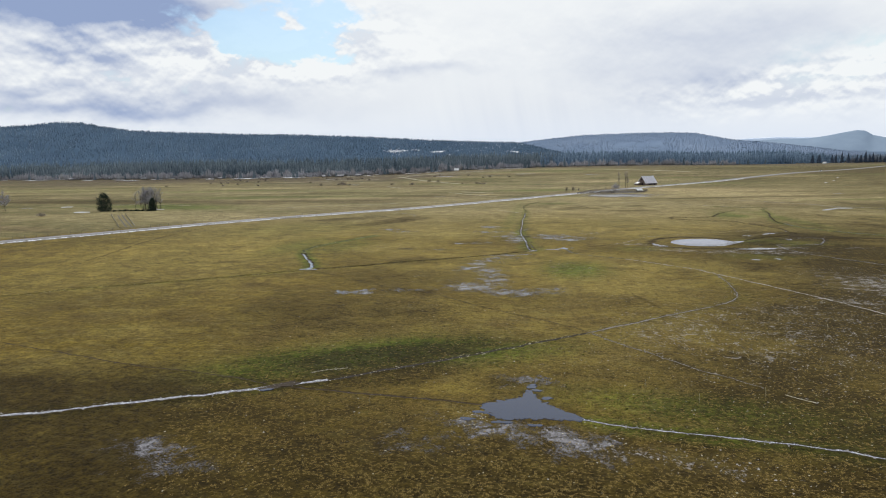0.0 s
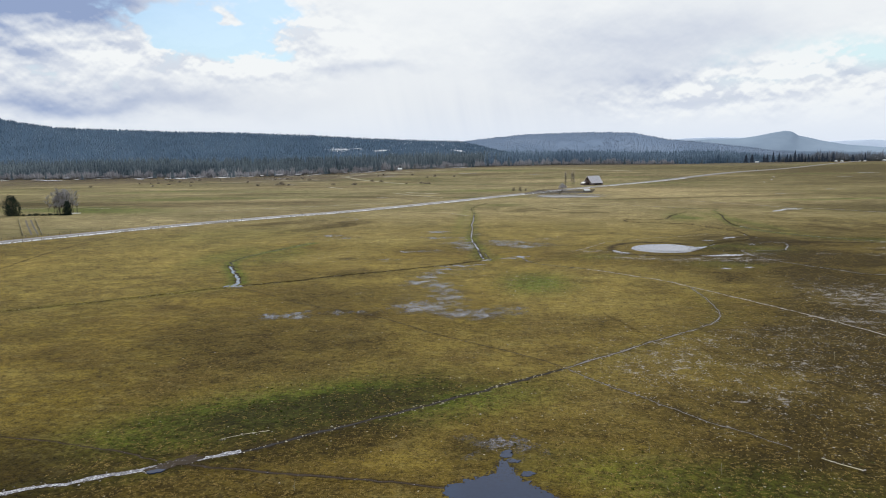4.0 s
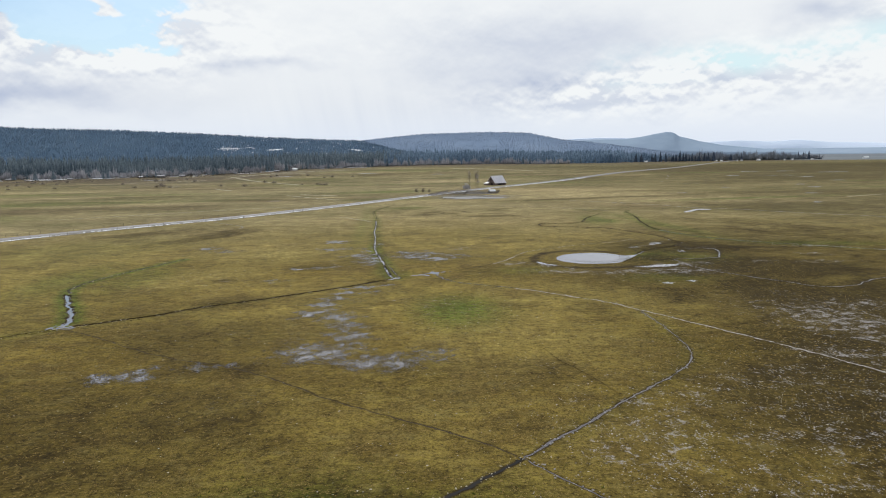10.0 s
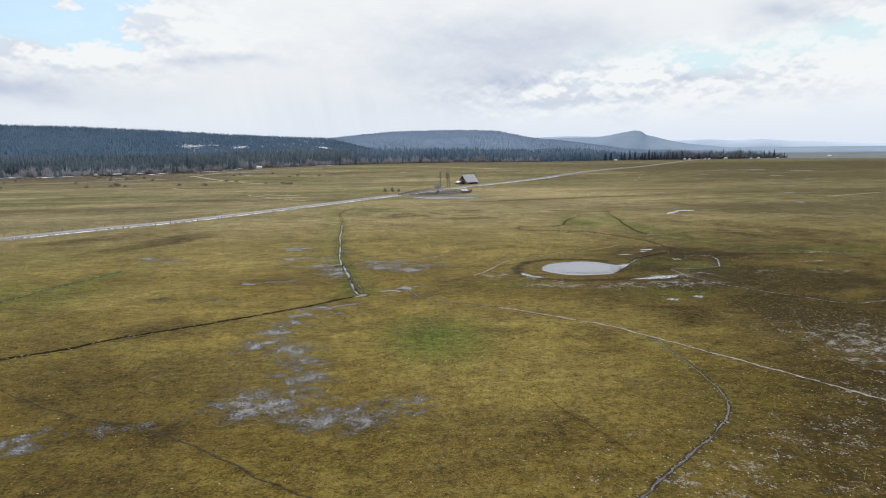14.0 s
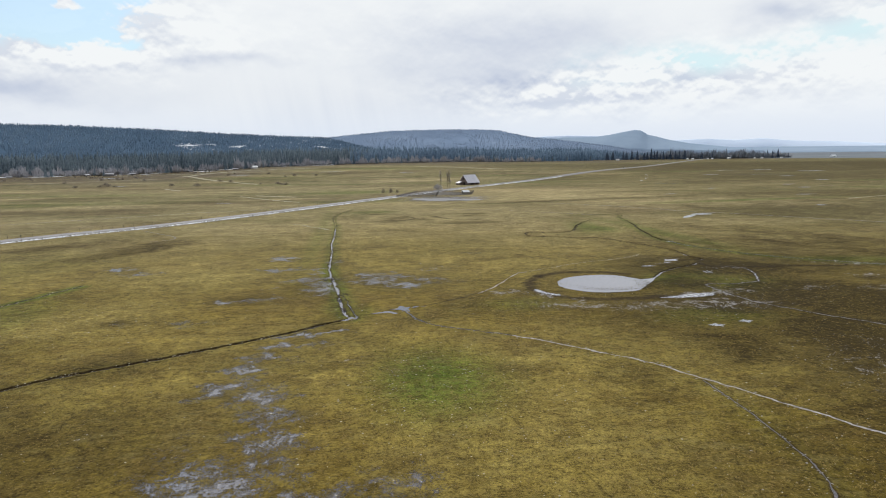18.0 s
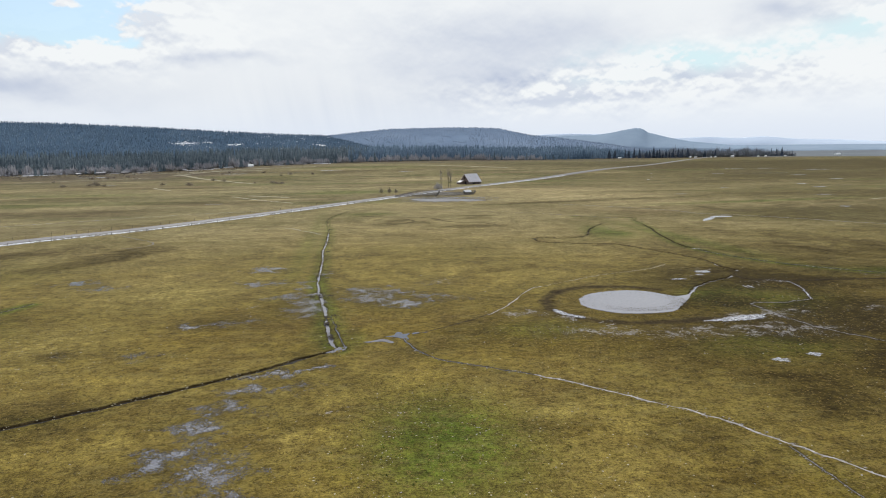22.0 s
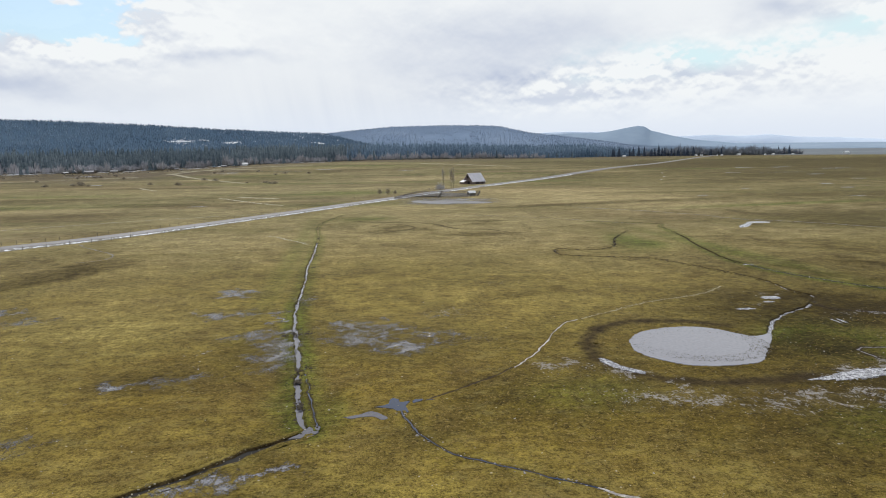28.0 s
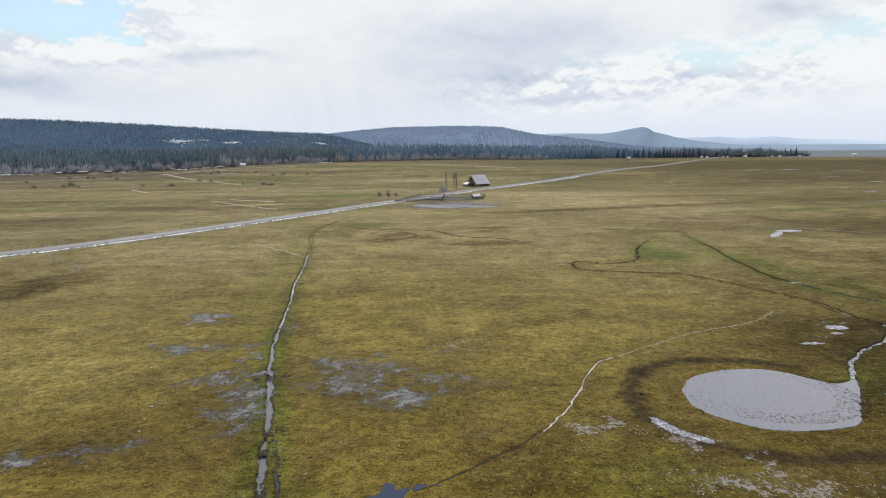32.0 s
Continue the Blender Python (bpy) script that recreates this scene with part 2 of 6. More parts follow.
    flakes = g.math("ADD", g.math("MULTIPLY", g.noise(flat, 0.30, 3.0, 0.6, 0.6), 0.42), g.math("MULTIPLY", g.noise(g.vec(x, g.math("MULTIPLY", y, 0.8), 6.0), 1.5, 6.0, 0.82, 0.4), 0.58))
    floe = g.math("MULTIPLY", g.step(g.math("SUBTRACT", flakes, g.math("SUBTRACT", 0.672, g.math("MULTIPLY", icy, 0.172))), 0.0, 0.035), g.step(icy, 0.05, 0.2))
    col = g.mix(g.math("MULTIPLY", icy, 0.30), col, g.mix(clump, (0.040, 0.029, 0.010), (0.078, 0.056, 0.022)))
    col = g.mix(g.math("MULTIPLY", floe, 0.66), col, g.mix(g.step(fine, 0.3, 0.7), (0.24, 0.225, 0.218), (0.46, 0.440, 0.440)))
    g.plug(p.inputs["Base Color"], col)
    g.plug(p.inputs["Roughness"], g.step(film, 0.0, 1.0, 0.95, 0.16))
    g.plug(p.inputs["Specular IOR Level"], g.step(film, 0.0, 1.0, 0.08, 0.85))
    # the nap of dry grass, brighter where it is seen along the blades
    g.plug(p.inputs["Sheen Weight"], g.math("MULTIPLY", g.step(film, 0.0, 1.0, 0.05, 0.0), bare))
    p.inputs["Sheen Roughness"].default_value = 0.45
    g.plug(p.inputs["Sheen Tint"], (0.95, 0.88, 0.55, 1.0))
    dry = g.math("SUBTRACT", 1.0, g.math("MULTIPLY", film, 0.95))
    relief = g.math("ADD", g.math("MULTIPLY", clump, 0.4), g.math("MULTIPLY", tuft, 0.5))
    bump(g, p, g.math("MULTIPLY", relief, dry), 1.0, 0.32)
    return m


def water_material(name, body, rough, ripple, cover=0.0, crust=(0.62, 0.64, 0.68), patchy=0.35, gloss=0.5, ior=1.33):
    """Shallow still water; cover: how much of it is slush or thin ice."""
    m, g, p = material(name, rough)
    pos = g.node("ShaderNodeNewGeometry").outputs["Position"]
    p.inputs["IOR"].default_value = ior
    p.inputs["Specular IOR Level"].default_value = gloss
    wave = g.noise(pos, 1.6, 3.0)
    floes = g.noise(pos, patchy, 6.0, 0.7, 0.5)
    speck = g.noise(pos, patchy * 5.0, 3.0, 0.6)
    ice = g.step(g.math("ADD", g.math("MULTIPLY", floes, 0.55), g.math("MULTIPLY", speck, 0.45)), 0.78 - cover * 0.6, 0.86 - cover * 0.6)
    col = g.mix(wave, body, tuple(v * 1.6 for v in body))
    g.plug(p.inputs["Base Color"], g.mix(ice, col, crust) if cover else col)
    if cover:
        g.plug(p.inputs["Roughness"], g.step(ice, 0.0, 1.0, rough, 0.45))
    bump(g, p, wave, ripple, 0.02)
    return m


MEADOW = meadow_material()
# Body blue includes some of the sky's reflection, put into the colour.
WATER = water_material("still_water", (0.011, 0.020, 0.046), 0.03, 0.04, ior=1.40)
DITCH_WATER = water_material("ditch_water", (0.090, 0.085, 0.096), 0.10, 0.05, ior=1.5)
BLACK_WATER = water_material("black_water", (0.010, 0.009, 0.008), 0.6, 0.3, gloss=0.12)
RUT_MUD = water_material("rutted_mud", (0.034, 0.025, 0.016), 0.75, 0.3, 0.36, (0.20, 0.19, 0.215), 1.6, 0.12)
RUT_ICE = water_material("rutted_ice", (0.060, 0.054, 0.058), 0.30, 0.2, 0.42, (0.30, 0.285, 0.285), 1.6, 0.4)
MUDDY = water_material("muddy_water", (0.085, 0.080, 0.088), 0.12, 0.08, 0.25)
SLUSH = water_material("slushy_ice", (0.120, 0.116, 0.124), 0.20, 0.1, 0.50, (0.46, 0.46, 0.475), 1.4)
POND_ICE = water_material("pond_ice", (0.172, 0.170, 0.186), 0.14, 0.04)
STRAW = plain("bleached_straw", (0.30, 0.27, 0.17), (0.52, 0.48, 0.36), 0.7, 0.95)
ICE_CLOD = plain("frozen_clods", (0.23, 0.21, 0.19), (0.48, 0.455, 0.435), 1.5, 0.6)
DRY_CLOD = plain("straw_clods", (0.24, 0.20, 0.115), (0.56, 0.52, 0.40), 1.5, 0.9)
EARTH_CLOD = plain("earth_clods", (0.020, 0.016, 0.011), (0.07, 0.055, 0.035), 1.5, 0.95)
SNOW = plain("old_snow", (0.62, 0.64, 0.68), (0.84, 0.86, 0.90), 0.6, 0.6, 0.0, 0.4, 0.08)
ASPHALT = plain("weathered_asphalt", (0.165, 0.157, 0.165), (0.240, 0.230, 0.238), 0.25, 0.7, shine=0.4)
GRAVEL = plain("gravel_verge", (0.15, 0.138, 0.115), (0.27, 0.25, 0.215), 0.6, 0.95, 0.0, 0.5, 0.05)
PAINT_LINE = plain("road_paint", (0.42, 0.36, 0.14), (0.60, 0.52, 0.24), 1.0, 0.7)
OLD_WOOD = plain("weathered_boards", (0.110, 0.078, 0.070), (0.210, 0.160, 0.145), 0.9, 0.9)
GREY_WOOD = plain("grey_fence_wood", (0.10, 0.09, 0.08), (0.24, 0.215, 0.19), 1.2, 0.9)
TIN_ROOF = plain("galvanised_roof", (0.64, 0.60, 0.60), (0.78, 0.74, 0.74), 0.5, 0.5, 0.0, 0.1, shine=0.5)
WHITE_PAINT = plain("white_paint", (0.68, 0.68, 0.66), (0.82, 0.82, 0.80), 0.6, 0.6)
DARK_OPENING = plain("dark_opening", (0.012, 0.011, 0.010), (0.025, 0.022, 0.02), 1.0, 0.9)
FROZEN_RILL = plain("frozen_rill", (0.150, 0.130, 0.110), (0.60, 0.565, 0.53), 0.9, 0.7)
RUT = plain("muddy_rut", (0.075, 0.065, 0.050), (0.15, 0.13, 0.105), 0.8, 0.9)
OLD_TIN = plain("dull_old_tin", (0.26, 0.26, 0.27), (0.38, 0.38, 0.39), 0.5, 0.7)
BARK = plain("grey_bark", (0.055, 0.045, 0.038), (0.14, 0.12, 0.10), 1.5, 0.95)
TWIGS = foliage("bare_twigs", (0.29, 0.285, 0.30), (0.54, 0.525, 0.54))
WILLOW = foliage("willow_twigs", (0.22, 0.19, 0.155), (0.42, 0.365, 0.29))
# Twigs of the far village, distance haze put into their colour.
HAZE_TWIGS = foliage("hazy_twigs", (0.165, 0.185, 0.215), (0.290, 0.310, 0.335))
POPLAR_TWIGS = foliage("poplar_twigs", (0.24, 0.205, 0.185), (0.44, 0.385, 0.35))
# Village pines and far woods, tinted blue to paint the haze.
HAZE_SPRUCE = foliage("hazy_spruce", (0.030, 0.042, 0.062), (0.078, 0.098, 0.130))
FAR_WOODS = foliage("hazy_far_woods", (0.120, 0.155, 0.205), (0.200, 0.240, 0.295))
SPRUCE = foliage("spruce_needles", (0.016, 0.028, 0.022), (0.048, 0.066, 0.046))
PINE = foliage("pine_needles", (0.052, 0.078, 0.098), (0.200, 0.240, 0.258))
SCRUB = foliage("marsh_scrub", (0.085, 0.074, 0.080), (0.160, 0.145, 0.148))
# Blue of the distance haze is put into these needles.
HAZED_PINE = foliage("hazed_hill_pines", (0.070, 0.115, 0.168), (0.205, 0.280, 0.355))
# Pines of the far hill, haze mixed into their colour.
HAZY_PINE = foliage("hazed_distant_pines", (0.185, 0.245, 0.335), (0.285, 0.350, 0.440))


# ---------------------------------------------------------------- mesh helpers
def mesh_of(name, verts, faces, mat, smooth=False):
    me = bpy.data.meshes.new(name)
    me.from_pydata([tuple(v) for v in verts], [], [tuple(f) for f in faces])
    me.materials.append(mat)
    if smooth:
        me.polygons.foreach_set("use_smooth", [True] * len(me.polygons))
    me.update()
    return me


def soup(name, verts, tris, mat):
    """A large triangle mesh from arrays."""
    me = bpy.data.meshes.new(name)
    me.vertices.add(len(verts))
    me.vertices.foreach_set("co", np.asarray(verts, np.float32).ravel())
    me.loops.add(3 * len(tris))
    me.loops.foreach_set("vertex_index", np.asarray(tris, np.int32).ravel())
    me.polygons.add(len(tris))
    me.polygons.foreach_set("loop_start", np.arange(0, 3 * len(tris), 3, dtype=np.int32))
    me.materials.append(mat)
    me.update(calc_edges=True)
    return me


def part(name, me, parent=None, label="", m=None):
    ob = new(name, me)
    if parent is not None:
        ob.parent = parent
    if m is not None:
        ob.matrix_basis = m
    return tagged(ob, label=label)


def box(sx, sy, sz, x=0.0, y=0.0, z=0.0, bevel=0.0):
    """A block that stands on z, as vertices and faces, with its upright edges cut by bevel."""
    hx, hy, c = sx / 2, sy / 2, bevel
    if c:
        ring = [(hx - c, -hy), (hx, -hy + c), (hx, hy - c), (hx - c, hy), (-hx + c, hy), (-hx, hy - c), (-hx, -hy + c), (-hx + c, -hy)]
    else:
        ring = [(hx, -hy), (hx, hy), (-hx, hy), (-hx, -hy)]
    n = len(ring)
    verts = [(x + u, y + v, z) for u, v in ring] + [(x + u, y + v, z + sz) for u, v in ring]
    faces = [(k, (k + 1) % n, n + (k + 1) % n, n + k) for k in range(n)] + [tuple(range(n))[::-1], tuple(range(n, 2 * n))]
    return verts, faces


def joined(*pieces):
    verts, faces = [], []
    for v, f in pieces:
        faces += [tuple(i + len(verts) for i in face) for face in f]
        verts += v
    return verts, faces


def tube(points, radii, sides=6):
    """A tapered, bent stem through points."""
    verts, faces = [], []
    for k, (p, r) in enumerate(zip(points, radii)):
        p = Vector(p)
        q = Vector(points[min(k + 1, len(points) - 1)]) - Vector(points[max(k - 1, 0)])
        u = q.orthogonal().normalized()
        v = q.normalized().cross(u)
        verts += [tuple(p + r * (math.cos(t) * u + math.sin(t) * v)) for t in (2 * math.pi * s / sides for s in range(sides))]
    for k in range(len(points) - 1):
        for s in range(sides):
            i, j = k * sides + s, k * sides + (s + 1) % sides
            faces.append((i, j, j + sides, i + sides))
    faces.append(tuple(range(len(verts) - sides, len(verts))))
    return verts, faces


def smooth_line(points, step=0.8, wiggle=0.0, seed=0):
    """A Catmull-Rom line through points, evenly sampled, with a natural wander."""
    p = np.array(points, float)
    p = np.vstack([2 * p[0] - p[1], p, 2 * p[-1] - p[-2]])
    out = []
    for a, b, c, d in zip(p[:-3], p[1:-2], p[2:-1], p[3:]):
        n = max(2, int(np.linalg.norm(c - b) / step))
        t = np.linspace(0, 1, n, endpoint=False)[:, None]
        out.append(0.5 * (2 * b + (c - a) * t + (2 * a - 5 * b + 4 * c - d) * t**2 + (3 * b - a - 3 * c + d) * t**3))
    line = np.vstack(out + [p[-2:-1]])
    if wiggle:
        along = np.gradient(line, axis=0)
        side = np.stack([-along[:, 1], along[:, 0]], 1) / np.maximum(np.linalg.norm(along, axis=1), 1e-6)[:, None]
        s = np.r_[0, np.cumsum(np.linalg.norm(np.diff(line, axis=0), axis=1))]
        w = np.array([noise.noise((v * 0.22, seed * 3.7, 0)) + 0.6 * noise.noise((v * 0.7, seed * 3.7, 5)) for v in s])
        line = line + side * (wiggle * w)[:, None]
    return line


def sides_of(line):
    along = np.gradient(line, axis=0)
    return np.stack([-along[:, 1], along[:, 0]], 1) / np.maximum(np.linalg.norm(along, axis=1), 1e-6)[:, None]


# ---------------------------------------------------------------- the lie of the land
def ss(lo, hi, v):
    t = np.clip((v - lo) / (hi - lo), 0, 1)
    return t * t * (3 - 2 * t)


def lie(x, y):
    """Height of the undisturbed ground: flat meadow, rising a little towards the woods."""
    left = 1 - ss(-100, 600, x)
    west = np.interp(x, (-1500, -900, -600, -440, -300, -230, 600), (10, 8, 6, 7, 11, 13.5, 13.5))
    return west * ss(900, 1290, y) * left + 5 * ss(1000, 2100, y) * (1 - left)


# line along which the forest begins
EDGE = np.array([(-2300, 1150), (-1236, 1200), (-887, 1200), (-586, 1230), (-355, 1250), (-239, 1290), (-104, 1500), (147, 1800), (482, 2000), (679, 2090), (914, 2160)], float)
FIELDS = {name: [] for name in ("green", "dark", "pale", "wet", "ice", "hazed_pasture", "scrub")}


def patch(field, x, y, rx, ry, turn=0.0, k=1.0):
    FIELDS[field].append((x, y, rx, ry, radians(turn), k))


def damp(x, y, *rest):
    """A hollow of standing water, or of whitish ice and dead grass towards the pond and the frozen ditches."""
    patch("ice" if (x > 12 and y < 350) or (x < -35 and y < 180) else "wet", x, y, *rest)


def field(name, x, y):
    out = np.zeros(np.shape(x))
    if name in ("wet", "ice"):
        x, y = (x + 1.5 * np.sin(0.8 * y + 0.5 * x) + 0.9 * np.sin(2.0 * y - 1.3 * x + 1.0), y + 1.2 * np.sin(0.9 * x - 0.4 * y) + 0.7 * np.sin(2.2 * x + 1.4 * y))
    if name == "hazed_pasture":
        # Beyond the road, and rising with distance to carry the painted haze.
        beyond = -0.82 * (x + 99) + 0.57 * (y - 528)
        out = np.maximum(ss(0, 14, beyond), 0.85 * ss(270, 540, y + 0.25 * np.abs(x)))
    if name == "scrub":
        out = 0.95 * ss(-340, -130, y + 45 * np.sin(x * 0.013) - np.interp(x, EDGE[:, 0], EDGE[:, 1]))
    for px, py, rx, ry, turn, k in FIELDS[name]:
        u = (x - px) * math.cos(turn) + (y - py) * math.sin(turn)
        v = (y - py) * math.cos(turn) - (x - px) * math.sin(turn)
        out = np.maximum(out, k * np.exp(-(((u / rx) ** 2 + (v / ry) ** 2) ** 1.3)))
    return np.clip(out, 0, 1)


for row in [(-33, 108, 26, 10, 28, 1.0), (-12, 112, 20, 7, 25, 0.7), (-50, 97, 12, 6, 10, 0.6), (5.5, 210, 11, 17, 0, 1.0), (-93, 262, 9, 24, 0, 0.45),
            (24, 90, 22, 6, -8, 0.55), (45, 85, 20, 9, 0, 0.35), (93, 420, 8, 24, -10, 0.8), (118, 400, 6, 60, 8, 0.6), (-15, 262, 4, 9, 10, 0.6),
            (-9, 258, 3, 8, 0, 0.5), (-115, 262, 10, 30, 0, 0.5)]:
    patch("green", *row)
for row in [(30, 262, 10, 7, 0, 0.4), (78, 288, 7, 7, 0, 0.6), (90, 284, 16, 16, 0, 0.45), (-36, 420, 4, 110, 3, 0.4), (-150, 330, 40, 40, 0, 0.25), (-335, 492, 70, 26, -12, 1.0),
            (-40, 735, 50, 28, 0, 0.8), (96, 412, 10, 13, 0, 0.95), (-340, 620, 60, 25, 0, 0.6), (-30, 610, 40, 14, 10, 0.5), (160, 310, 26, 7, -12, 0.5),
            (70, 245, 14, 8, 0, 0.35)]:
    patch("green", *row)
# Here and below, some broad rows paint lens falloff as darker ground.
for row in [(0, 42, 200, 46, 0, 0.9), (96, 300, 42, 46, 0, 0.7), (150, 330, 70, 120, 0, 0.55), (270, 500, 130, 160, 0, 0.6), (380, 480, 200, 170, 0, 0.6),
            (560, 900, 380, 240, 0, 0.65), (850, 1350, 750, 420, 0, 0.9), (-52, 140, 40, 30, 0, 0.6), (-48, 190, 30, 22, 0, 0.5), (105, 215, 44, 60, 0, 0.8),
            (88, 135, 56, 84, 0, 0.85), (46, 110, 34, 20, 0, 0.75), (-22, 118, 44, 16, 0, 0.5), (104, 300, 26, 20, 0, 0.9)]:
    patch("dark", *row)
for row in [(88, 236, 44, 24, 0, 0.58), (88, 220, 32, 18, 0, 0.6), (70, 280, 32, 26, 0, 0.62), (60, 172, 28, 26, 0, 0.5), (-600, 1110, 620, 60, 0, 0.7),
            (-260, 950, 200, 14, 8, 0.4), (-120, 130, 70, 45, 20, 0.35), (-20, 150, 90, 40, 0, 0.3), (104, 180, 32, 40, 0, 0.85), (66, 130, 34, 26, 20, 0.5),
            (92, 296, 15, 13, 0, 0.7), (116, 252, 34, 20, 20, 0.95)]:
    patch("dark", *row)
for row in [(118, 305, 20, 7, -10, 0.7), (-20, 70, 34, 9, 0, 0.5)]:
    patch("dark", *row)
for row in [(-90, 130, 40, 16, 20, 0.35), (-25, 286, 12, 16, 0, 0.35), (3, 287, 13, 9, 0, 0.35), (-130, 395, 45, 22, 55, 0.6), (-60, 255, 14, 9, 10, 0.4),
            (-40, 168, 22, 10, 0, 0.45), (10, 470, 13, 9, 0, 0.6), (40, 488, 22, 11, 0, 0.5), (-2, 464, 14, 9, 0, 0.75), (44, 501, 18, 6, 0, 0.75),
            (40, 449, 18, 9, 0, 0.7), (-104, 376, 44, 16, 68, 0.62)]:
    patch("dark", *row)
for row in [(-80, 411, 14, 5, 0, 0.5), (62, 246, 44, 18, 0, 0.42), (-38, 80, 26, 12, 0, 0.6), (-34, 108, 24, 8, 28, 0.85), (-275, 708, 80, 20, 0, 0.75),
            (-165, 635, 44, 18, 0, 0.8), (-460, 560, 140, 34, 0, 0.85), (210, 455, 30, 6, -38, 0.85), (195, 520, 7, 50, 10, 0.7), (60, 80, 60, 45, 0, 0.85),
            (104, 264, 36, 26, 0, 0.9), (-75, 72, 50, 28, 0, 0.9)]:
    patch("dark", *row)
# Rows three to six paint lens falloff into the ground; the rest is turf.
for row in [(-28, 98, 26, 9, 25, 0.9), (-30, 107, 34, 12, 28, 0.95), (15, 102, 40, 12, 0, 0.5), (0, 160, 45, 14, 0, 0.42), (-52, 222, 16, 12, 20, 0.5), (64, 222, 18, 16, 0, 0.65), (82, 258, 22, 20, 0, 0.9), (82, 282, 13, 15, 0, 0.9), (620, 920, 360, 190, 0, 0.8), (430, 600, 190, 70, -10, 0.7), (250, 420, 80, 40, -20, 0.5), (900, 1250, 420, 160, 0, 0.9)]:
    patch("dark", *row)
for row in [(-3, 97, 10, 8, 0, 0.5), (40, 270, 7, 16, -25, 0.4), (150, 265, 26, 20, 0, 0.6), (-70, 215, 30, 12, 30, 0.3), (20, 120, 20, 10, 0, 0.35),
            (320, 420, 90, 40, -25, 0.4), (400, 700, 130, 60, 0, 0.4), (-150, 850, 160, 30, 20, 0.35), (700, 1100, 300, 160, 0, 0.5), (-290, 700, 110, 26, 10, 0.5)]:
    patch("dark", *row)
for row in [(-70, 520, 60, 70, 0, 0.7), (-145, 250, 70, 110, 0, 0.6), (210, 560, 130, 60, 0, 0.9), (0, 560, 130, 90, 0, 0.6), (-10, 130, 60, 40, 0, 0.35),
            (-20, 330, 60, 40, 0, 0.4), (16, 190, 26, 34, 0, 0.7), (-25, 222, 60, 40, 0, 0.5), (24, 222, 30, 26, 0, 0.6), (50, 215, 30, 26, 0, 0.5),
            (0, 420, 400, 110, 0, 0.55), (20, 330, 90, 60, 0, 0.5)]:
    patch("pale", *row)
for row in [(-70, 268, 22, 18, 20, 0.7)]:
    patch("pale", *row)
# The widest far rows put haze paleness into the field colour.
for row in [(-58, 245, 24, 10, 25, 0.5), (-300, 800, 700, 160, 5, 0.32), (500, 800, 500, 220, 0, 0.28), (0, 1200, 900, 160, 0, 0.25), (-60, 480, 40, 90, 55, 0.5),
            (60, 620, 80, 50, 0, 0.6), (-120, 200, 26, 14, 30, 0.4), (40, 330, 34, 20, 0, 0.3), (0, 400, 28, 40, 0, 0.35), (150, 700, 120, 70, 0, 0.4),
            (-20, 118, 14, 9, 0, 0.35), (-95, 90, 25, 10, 20, 0.4)]:
    patch("pale", *row)
for row in [(-49, 251, 4, 1.6, 0, 0.8), (-22, 239.5, 3.5, 1.6, 20, 0.95), (-25, 232, 3, 2, 40, 0.9),
            (-26.8, 225, 3, 2, 60, 0.9), (-28.8, 218, 3.4, 2, 60, 0.95), (-29.6, 208, 4, 2.4, 60, 1.0), (-24, 204, 4, 2, 0, 0.95), (-27, 210, 6, 3, 40, 0.75),
            (-21.5, 203, 4, 5, 0, 0.8), (-20, 196, 4, 8, 20, 0.8)]:
    damp(row[0], row[1], row[2] * 1.5, row[3] * 2.2, row[4], min(1.0, row[5] * 1.05))
for row in [(-25, 206, 4, 6, 30, 0.8), (-18.5, 189, 4.5, 6, 20, 0.85), (-23, 177, 9, 4.5, 10, 0.9), (-11, 170, 9, 3.5, 0, 0.9), (-1, 174, 5, 4, 0, 0.75),
            (-30, 184, 4, 6, 0, 0.6), (-33, 150, 8, 5, 0, 0.4)]:
    damp(row[0], row[1], row[2] * 1.5, row[3] * 2.2, row[4], min(1.0, row[5] * 1.05))
for row in [(50, 128, 26, 20, 0, 0.62), (66, 150, 22, 14, 20, 0.62), (28, 137, 8, 6, -35, 0.85), (25, 128, 8, 4, -40, 0.85), (39, 121, 12, 8, 0, 0.7),
            (54, 158, 12, 5, 20, 0.75), (51, 136, 14, 9, 0, 0.7), (31, 148, 8, 2.4, 42, 0.8), (88, 192, 10, 16, 10, 1.0), (75, 168, 8, 4, -40, 1.0), (81, 160, 7, 3, -35, 0.9), (40, 150, 5, 1.6, 42, 1.0), (34, 141, 4, 2.6, 60, 0.9),
            (98, 205, 14, 5, 10, 0.9), (32, 160, 5, 1.6, 0, 0.7)]:
    damp(row[0], row[1], row[2] * 1.7, row[3] * 1.8, row[4], row[5] * 0.95)
for row in [(22, 150, 3.5, 1.5, 0, 0.75), (18, 166, 3, 2, 0, 0.6)]:
    damp(row[0], row[1], row[2] * 1.7, row[3] * 1.8, row[4], row[5] * 0.95)
for row in [(-4, 78, 9, 3.2, -10, 0.85), (6, 75, 9, 4, -25, 0.9), (-1, 98, 6, 4, 0, 0.75), (-14, 72, 8, 4, 0, 0.7),
            (18, 72, 12, 3, -10, 0.7), (-11, 306, 5, 3, -25, 0.9), (2.5, 288, 5, 6, 0, 0.75), (-6.5, 295, 9, 5, -20, 0.85), (-27, 300, 8, 4, 10, 0.85),
            (-22, 288, 5, 12, 5, 0.85)]:
    damp(row[0], row[1], row[2] * 1.3, row[3] * 1.35, row[4], min(1.0, row[5] * 1.1))
